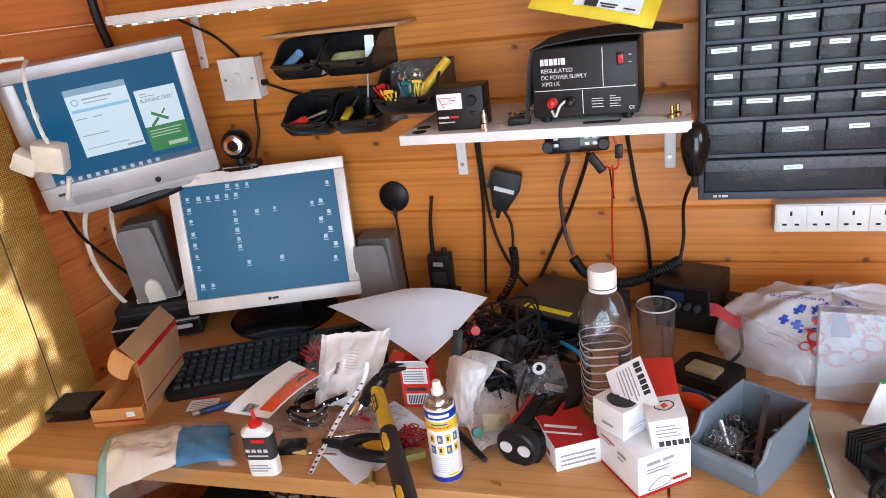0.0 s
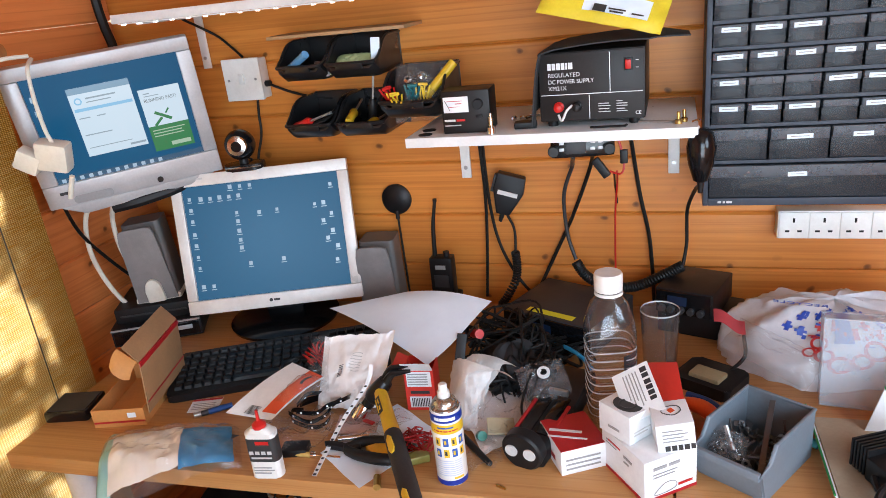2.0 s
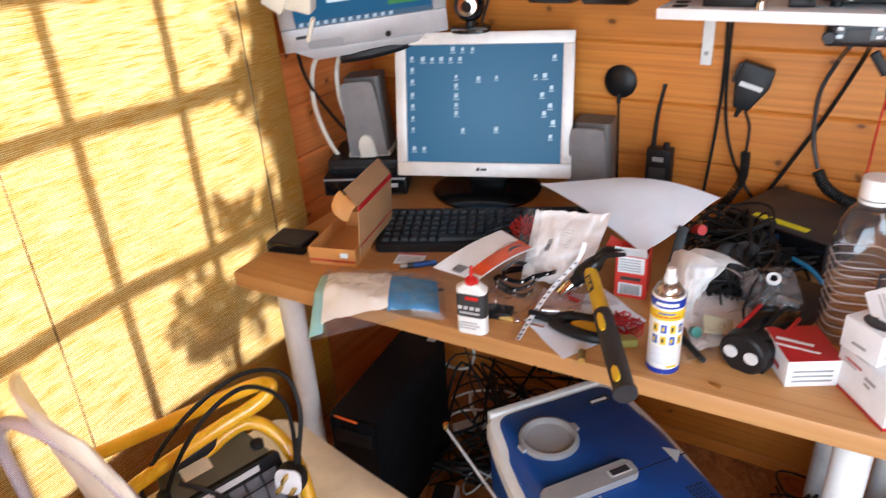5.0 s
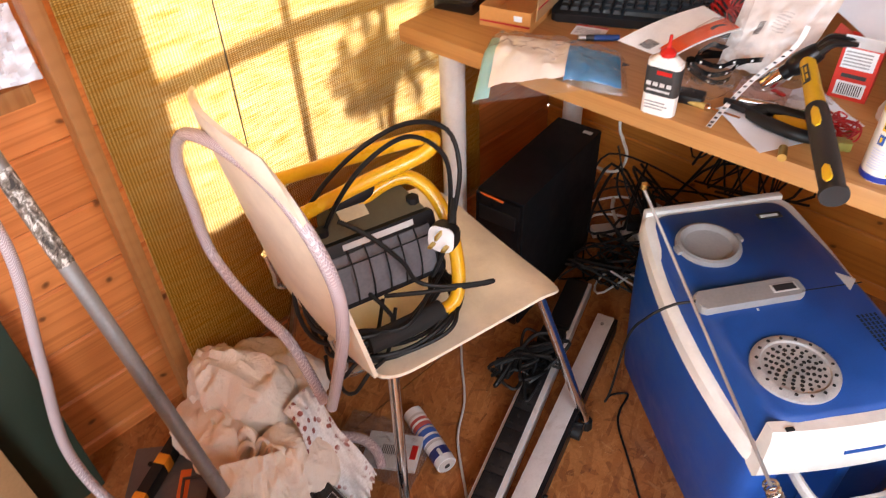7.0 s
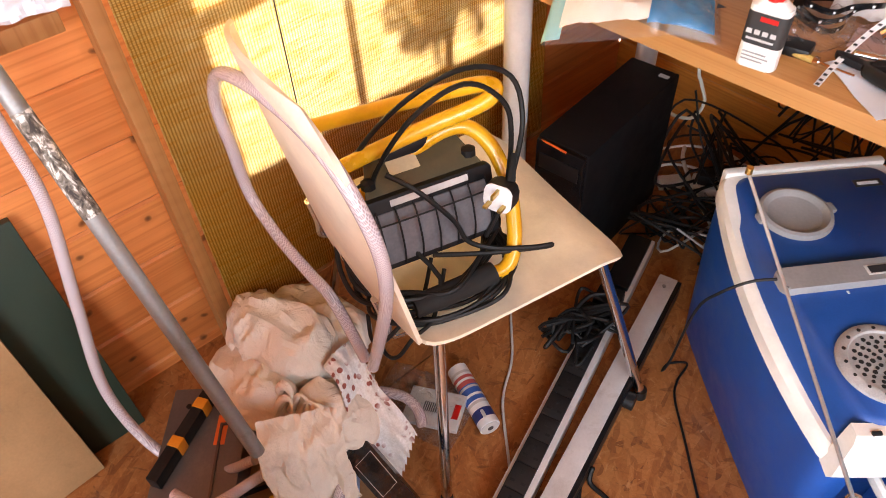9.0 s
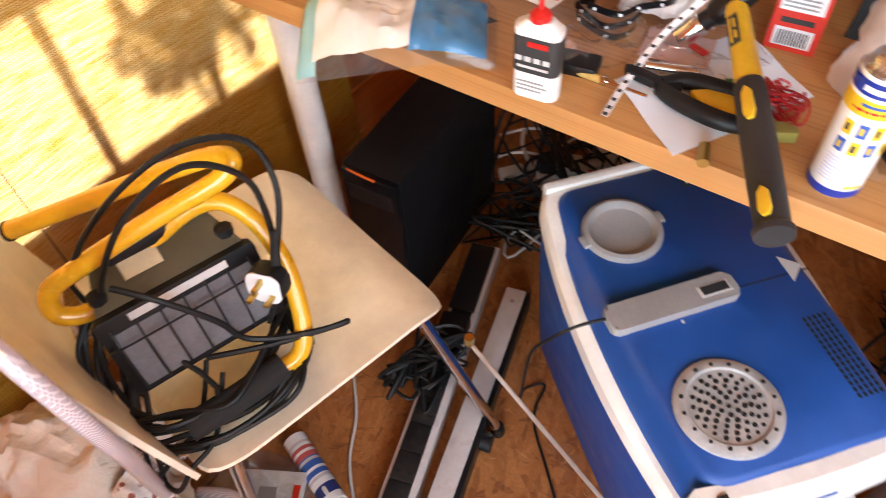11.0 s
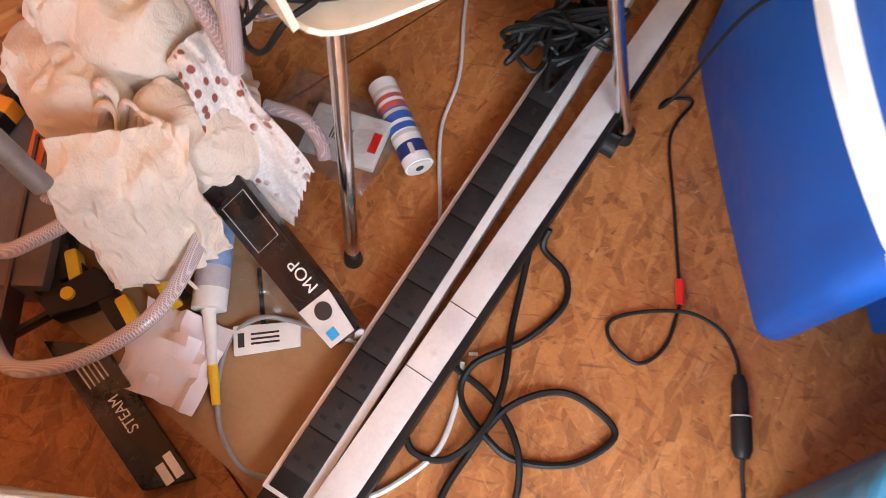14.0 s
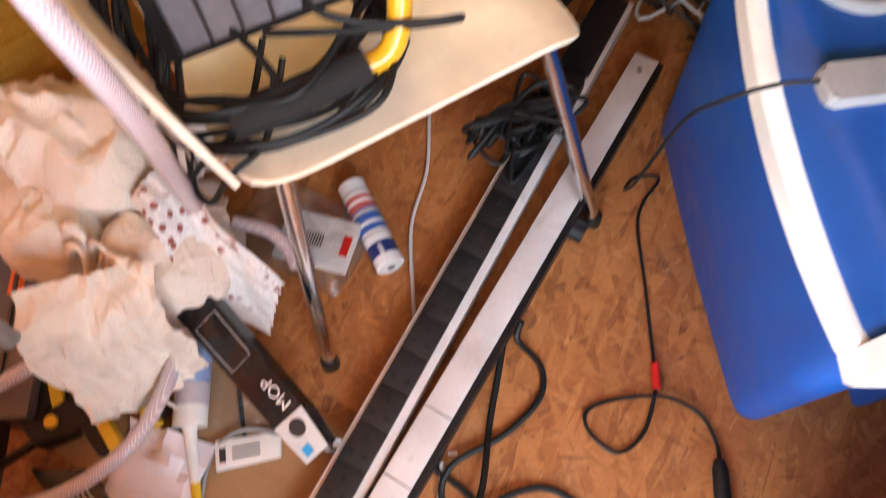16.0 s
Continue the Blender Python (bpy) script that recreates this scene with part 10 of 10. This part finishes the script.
part("box", box(0.28, 0.15, 0.07, 0.004), mat("worn_metal", (0.16, 0.13, 0.12), 0.45, metal=0.5, dirt=(0.3, 0.25, 0.2)), t)
part("orange_label", box(0.06, 0.02, 0.001, at=(-0.05, 0.03, 0.0702)), ORANGE, t)
for s in (-1, 1):
    part("rivet", cyl(0.005, 0.003, seg=10, at=(s * 0.10, -0.04, 0.070)), BLACK, t)
t = thing("spirit_level", pose(-0.846, 0.415, 0.0715, 0, 0, 120), "black and orange level lying on the tool box", "spirit level")
part("body", box(0.24, 0.022, 0.030, 0.003), BLACK, t)
for x in (-0.045, 0.035):
    part("orange_block", box(0.022, 0.0235, 0.0315, 0.003, at=(x, 0, -0.0004)), ORANGE_YELLOW, t, "orange end block")
t = thing("green_board", pose(-0.985, 0.175, 0, 0, -8, 0), "dark green painted board leaning on the wall", "board")
part("board", box(0.02, 0.36, 0.50, 0.003, at=(0, 0.0, 0)), DARK_GREEN, t)
t = thing("wooden_panel", pose(-0.93, 0.055, 0, 0, -10, 4), "scuffed orange wooden panel leaning on the green board", "panel")
part("panel", box(0.018, 0.40, 0.40, 0.002), PLY, t)
t = thing("window_sill", pose(0, 0, 0), "pine rail along the wall under a bag", "sill", kind="structure")
part("rail", box(0.045, 0.95, 0.030, 0.003, at=(-1.04, 0.065, 0.742)), TRIM, t)
crumpled_sheet("plastic_bag", pose(-1.010, 0.500, 0.835, 70, 0, 80), 0.11, 0.10, 0.015, BAG, "thin plastic bag resting on the wall rail", "bag", 51, 0, 22)

# ---- round the chair legs ----
def foam_can():
    a, b = Vector((-0.638, 0.866, 0.022)), Vector((-0.503, 0.826, 0.022))
    t = thing("aerosol_tube", pose(0, 0, 0), "white, blue and red printed tube on the floor", "printed tube")
    part("body", tube([a, b], 0.0205, 26, smooth=False), BOX_WHITE, t)
    part("blue_band", tube([a.lerp(b, 0.36), a.lerp(b, 0.62)], 0.0208, 26, smooth=False, caps=False), mat("band_blue", (0.04, 0.12, 0.42), 0.35), t)
    part("red_band", tube([a.lerp(b, 0.20), a.lerp(b, 0.36)], 0.0208, 26, smooth=False, caps=False), mat("band_red", (0.50, 0.10, 0.09), 0.35), t)
    part("navy_band", tube([a.lerp(b, 0.76), a.lerp(b, 0.90)], 0.0208, 26, smooth=False, caps=False), mat("band_navy", (0.02, 0.035, 0.16), 0.35), t)
    for k in range(4):
        q = a.lerp(b, 0.79 + 0.028 * k)
        part("white_dot", cyl(0.0035, 0.001, seg=10, at=(q.x + 0.002, q.y - 0.004, q.z + 0.0200)), BOX_WHITE, t)
    for k in range(5):
        q0, q1 = a.lerp(b, 0.12 + 0.13 * k), a.lerp(b, 0.16 + 0.13 * k)
        part("print_ring", tube([q0, q1], 0.0209, 26, smooth=False, caps=False), (LIGHT_GREY, BOX_WHITE)[k % 2], t)
    part("end_cap", tube([b, b + (b - a).normalized() * 0.002], 0.018, 20, smooth=False), LIGHT_GREY, t)
    part("centre_hole", tube([b + (b - a).normalized() * 0.002, b + (b - a).normalized() * 0.0026], 0.006, 12, smooth=False), INK, t)


foam_can()
packet("parts_bag", pose(-0.635, 0.770, 0.004, 0, 0, 20), 0.19, 0.13, 0.035, CLEAR, "clear bag with a grey card and screws", "bag", 27, 0.8)
t = thing("backing_card", pose(-0.600, 0.775, 0.020, 4, -6, 30), "grey and white backing card in a clear bag", "card")
part("card", box(0.11, 0.075, 0.012, 0.002), LIGHT_GREY, t)
bars("barcode", [(-0.02 + 0.004 * i, -0.01, 0.002, 0.02) for i in range(8)], INK, t, pose(0, 0, 0.0122))
part("red_mark", box(0.012, 0.03, 0.001, at=(0.045, 0.0, 0.0122)), RED, t)
cable([(-0.70, 1.08, 0.004), (-0.662, 1.041, 0.004), (-0.590, 0.971, 0.004), (-0.536, 0.892, 0.004), (-0.450, 0.82, 0.004), (-0.40, 0.78, 0.004)], 0.0028, "thin grey cable crossing the floor", LIGHT_GREY)
solo("hose_elbow", tube([(-0.66, 0.70, 0.10), (-0.62, 0.725, 0.10), (-0.59, 0.73, 0.085), (-0.575, 0.725, 0.06)], 0.010, 10), HOSE_M, None, "short grey hose elbow by the cloth", "hose", "clear hoses")


# ---- floor cables ----
cable([(-0.322, 0.90, 0.03), (-0.311, 0.885, 0.006), (-0.266, 0.883, 0.005), (-0.236, 0.851, 0.005), (-0.234, 0.783, 0.005), (-0.251, 0.71, 0.012), (-0.230, 0.672, 0.005), (-0.176, 0.664, 0.012), (-0.131, 0.675, 0.006), (-0.085, 0.725, 0.005), (-0.075, 0.786, 0.005), (-0.112, 0.792, 0.005), (-0.159, 0.77, 0.005), (-0.184, 0.706, 0.012), (-0.171, 0.629, 0.005), (-0.152, 0.574, 0.005), (-0.118, 0.553, 0.005), (-0.088, 0.575, 0.005), (-0.090, 0.630, 0.005), (-0.135, 0.680, 0.018), (-0.20, 0.700, 0.008), (-0.262, 0.690, 0.006)], 0.0044, "black mains lead looped on the bare floor")
cable([(-0.325, 0.873, 0.01), (-0.290, 0.826, 0.005), (-0.255, 0.778, 0.005), (-0.203, 0.713, 0.02), (-0.181, 0.657, 0.020), (-0.186, 0.609, 0.006), (-0.219, 0.586, 0.006), (-0.25, 0.60, 0.01)], 0.0044, "black mains lead curling from under the rail")
cable([(-0.262, 0.702, 0.006), (-0.234, 0.672, 0.004), (-0.200, 0.612, 0.004), (-0.201, 0.549, 0.004), (-0.213, 0.504, 0.004), (-0.23, 0.47, 0.01)], 0.0036, "pale grey cable beside the rail", LIGHT_GREY)
cable([(-0.236, 1.147, 0.408), (-0.262, 1.118, 0.404), (-0.292, 1.098, 0.368), (-0.318, 1.100, 0.30), (-0.345, 1.130, 0.10), (-0.362, 1.15, 0.03), (-0.37, 1.19, 0.006), (-0.345, 1.215, 0.006), (-0.335, 1.17, 0.006), (-0.315, 1.134, 0.004), (-0.248, 1.073, 0.004), (-0.164, 0.995, 0.004), (-0.150, 0.982, 0.006)], 0.0024, "thin black lead from the cool box")


def car_plug():
    t = thing("car_plug_lead", pose(0, 0, 0), "black lead with a red joint and a car plug", "power lead")
    part("red_joint", tube([(-0.165, 0.996, 0.007), (-0.141, 0.972, 0.007)], 0.0058, 8, smooth=False), RED, t, "red joint sleeve")
    part("lead", tube([(-0.141, 0.971, 0.006), (-0.115, 0.918, 0.004), (-0.121, 0.874, 0.004), (-0.163, 0.867, 0.004), (-0.183, 0.886, 0.004), (-0.164, 0.929, 0.004), (-0.125, 0.972, 0.010), (-0.08, 0.988, 0.006), (-0.045, 0.975, 0.008), (-0.030, 0.960, 0.012)], 0.0026, 7), RUBBER, t)
    a, b = Vector((-0.030, 0.960, 0.012)), Vector((0.040, 0.887, 0.013))
    part("plug_body", tube([a, a.lerp(b, 0.12), a.lerp(b, 0.45), a.lerp(b, 0.5), a.lerp(b, 0.52), a.lerp(b, 0.9), b], lambda f: (0.006, 0.010, 0.0105, 0.009, 0.0125, 0.0125, 0.008)[min(int(f * 6.99), 6)], 18, smooth=False), BLACK, t, "black car plug")
    part("plug_ring", tube([a.lerp(b, 0.505), a.lerp(b, 0.52)], 0.0130, 18, smooth=False), LIGHT_GREY, t)
    part("tail", tube([b, (0.055, 0.873, 0.008), (0.070, 0.860, 0.005), (0.085, 0.845, 0.004)], 0.0026, 7), RUBBER, t)


car_plug()
cable_mess("strip_flex", (-0.525, 1.10, 0.045), (0.050, 0.085, 0.050), 10, 31, "bunched black flex on the socket strip", 0.0042)
cable_mess("floor_cables", (-0.47, 1.62, 0.0), (0.20, 0.20, 0.08), 7, 33, "nest of black leads on the floor under the desk", 0.003)
cable_mess("floor_cables", (-0.43, 1.60, 0.0), (0.18, 0.20, 0.08), 4, 36, "grey and white leads under the desk", 0.0032, LIGHT_GREY)
cable_mess("floor_cables", (0.28, 1.60, 0.0), (0.22, 0.18, 0.10), 12, 38, "black leads on the floor behind the desk legs", 0.003)
cable_mess("floor_cables", (-0.56, 1.52, 0.0), (0.15, 0.13, 0.05), 5, 71, "black leads tangled beside the computer case", 0.0032)
cable_mess("floor_cables", (-0.58, 1.66, 0.0), (0.16, 0.16, 0.24), 6, 72, "black leads falling behind the computer case", 0.0034)
cable_mess("hanging_cables", (-0.40, 1.74, 0.10), (0.16, 0.06, 0.50), 8, 39, "black leads hanging behind the desk", 0.0028)
t = thing("plug_adaptor", pose(-0.595, 1.680, 0.0, 0, 0, 30), "white plug and socket lying among leads", "adaptor")
part("block", box(0.12, 0.055, 0.035, 0.005), WHITE_PLASTIC, t)
for i in range(2):
    part("plug", box(0.04, 0.04, 0.03, 0.006, at=(-0.03 + 0.055 * i, 0, 0.035)), (BLACK, WHITE_PLASTIC)[i], t)
cable([(-0.745, 1.765, 0.004), (-0.735, 1.743, 0.030), (-0.709, 1.700, 0.030), (-0.660, 1.656, 0.030), (-0.599, 1.612, 0.022), (-0.540, 1.580, 0.005)], 0.0052, "cream mains flex among the leads under the desk", OLD_WHITE)
cable([(-0.790, 1.725, 0.005), (-0.739, 1.750, 0.030), (-0.698, 1.773, 0.034), (-0.643, 1.800, 0.030), (-0.580, 1.815, 0.005)], 0.0034, "thin white lead along the back wall", WHITE_PLASTIC)
cable([(-0.760, 1.630, 0.005), (-0.728, 1.658, 0.028), (-0.691, 1.686, 0.030), (-0.641, 1.710, 0.030), (-0.628, 1.761, 0.034), (-0.614, 1.795, 0.030), (-0.570, 1.792, 0.005)], 0.0034, "thin white lead curling over black leads", WHITE_PLASTIC)
t = thing("plug_adaptor", pose(-0.690, 1.625, 0.0, 0, 0, 52), "pale plug-in adaptor on the boards under the desk", "adaptor")
part("block", box(0.058, 0.030, 0.026, 0.004), OLD_WHITE, t)
part("plug", box(0.018, 0.022, 0.018, 0.003, at=(0.036, 0, 0.003)), WHITE_PLASTIC, t)
t = thing("plug_adaptor", pose(-0.515, 1.770, 0.0, 0, 0, 24), "white socket block among leads under the desk", "adaptor")
part("block", box(0.105, 0.060, 0.040, 0.006), WHITE_PLASTIC, t)
part("plug", box(0.040, 0.042, 0.028, 0.006, at=(-0.02, 0, 0.040)), OLD_WHITE, t)
solo("red_plug", box(0.035, 0.03, 0.025, 0.005, at=(-0.530, 1.715, 0.0), rot=(0, 0, 20)), RED, None, "red plug among the leads under the desk", "plug")
cable([(-0.870, 1.70, 0.19), (-0.857, 1.72, 0.164), (-0.836, 1.72, 0.150), (-0.787, 1.72, 0.125), (-0.735, 1.72, 0.134), (-0.711, 1.72, 0.161), (-0.704, 1.72, 0.203), (-0.722, 1.72, 0.241), (-0.742, 1.73, 0.272), (-0.765, 1.76, 0.40), (-0.77, 1.78, 0.66)], 0.0042, "white cable loop hanging behind the computer case", OLD_WHITE)
solo("dark_backpack", sheet(30, 14, lambda u, v: Vector((0.42 + 0.22 * math.cos(u * 6.283) * math.cos(v * 1.57) ** 0.6, 1.52 + 0.15 * math.sin(u * 6.283) * math.cos(v * 1.57) ** 0.6, 0.26 * math.sin(v * 1.57) * (1 + 0.15 * noise.noise(Vector((math.cos(u * 6.283) * 2, math.sin(u * 6.283) * 2, v * 2))))))), mat("black_nylon", (0.012, 0.012, 0.014), 0.6, bump=0.3), None, "black nylon bag under the second desk", "bag")


def pc_tower():
    t = thing("computer_tower", pose(-0.728, 1.385, 0, 0, 0, 7.5), "black computer case standing under the desk", "computer")
    part("case", box(0.115, 0.345, 0.350, 0.004), mat("matt_black_steel", (0.004, 0.004, 0.005), 0.6, spec=0.2), t)
    part("front", box(0.110, 0.012, 0.345, 0.004, at=(0, -0.178, 0.003)), BLACK_GLOSS, t)
    part("sticker", box(0.022, 0.012, 0.0006, at=(0.035, 0.145, 0.3502)), LIGHT_GREY, t)
    part("orange_edge", tube([(-0.045, -0.180, 0.346), (-0.01, -0.185, 0.349), (0.015, -0.185, 0.347)], 0.0022, 6), ORANGE, t, "orange reflective edge")
    part("drive_bay", box(0.09, 0.003, 0.035, 0.001, at=(0, -0.185, 0.285)), BLACK, t)


pc_tower()


def whip_aerial():
    t = thing("whip_aerial", pose(0, 0, 0), "steel whip aerial with a spring, leaning from the crate", "aerial")
    s, tip, foot = Vector((0.005, 0.887, 0.432)), Vector((-0.201, 0.813, 0.832)), Vector((0.088, 0.905, 0.235))
    d = (tip - s).normalized()
    part("whip", tube([s + d * 0.018, tip], lambda f: 0.0024 - 0.001 * f, 8, smooth=False), STEEL, t)
    part("spring", coil([s + d * 0.02, s, s - d * 0.014], 0.0085, 0.0018, 5), BRASSY, t, "bright coil spring")
    part("rod", tube([s - d * 0.012, foot], 0.0018, 8, smooth=False), STEEL, t)
    part("tip", cyl(0.003, 0.006, seg=8, at=tuple(tip)), BRASS, t)


whip_aerial()
# in the crate
M = pose(0.322, 0.966, 0, 0, 0, -17.5)
t = thing("blue_container", M @ pose(-0.015, -0.085, 0.112, 5, 3, -14), "light blue plastic container part in the crate", "container")
part("body", prism([(-0.135, -0.08), (0.145, -0.08), (0.145, 0.09), (0.02, 0.09), (0.005, 0.065), (-0.055, 0.065), (-0.07, 0.09), (-0.135, 0.09)], 0.155, 0.004), PALE_BLUE, t)
for x in (-0.095, -0.07):
    part("stud", cyl(0.0045, 0.003, seg=14, at=(x + 0.02, 0.03 - 0.02 * (x < -0.08), 0.155)), BOX_WHITE, t)
solo("foam_block", box(0.062, 0.032, 0.09, 0.002, at=(0, 0, 0)), mat("white_foam", (0.78, 0.78, 0.77), 0.8, bump=0.2), M @ pose(-0.158, -0.075, 0.165, 0, 0, 62), "white foam block in the crate", "foam block")


def crate_bag():
    def f(u, v):
        a, b = u * 2 * math.pi, v * math.pi / 2
        p = Vector((math.cos(a) * 2, math.sin(a) * 2, v * 2.5))
        n = 1 + 0.22 * noise.noise(p) + 0.12 * abs(noise.noise(p * 2.4))
        return Vector((0.02 + 0.165 * math.cos(a) * math.cos(b) ** 0.6 * n, 0.075 + 0.105 * math.sin(a) * math.cos(b) ** 0.6 * n, 0.07 + 0.185 * math.sin(b) * n))
    return solo("black_bag", sheet(44, 18, f), mat("black_leather", (0.014, 0.013, 0.013), 0.5, bump=0.3), M, "soft black bag in the crate", "bag")


crate_bag()
solo("crate_filling", box(0.33, 0.32, 0.06, 0.01), BLACK, M @ pose(0, 0, 0.015), "dark clutter at the bottom of the crate", "clutter")
solo("bag_strap", tube([M @ Vector(q) for q in ((-0.05, 0.02, 0.20), (-0.035, 0.06, 0.245), (0.0, 0.085, 0.262), (0.03, 0.10, 0.25))], 0.006, 8), mat("tan_leather", (0.25, 0.13, 0.06), 0.5), None, "tan leather strap on the black bag", "strap")
solo("dark_chips", box(0.012, 0.004, 0.0015, at=(-0.262, 0.72, 0.001), rot=(0, 0, 50)), BOX_WHITE, None, "white flake of paper on the floor", "scrap")
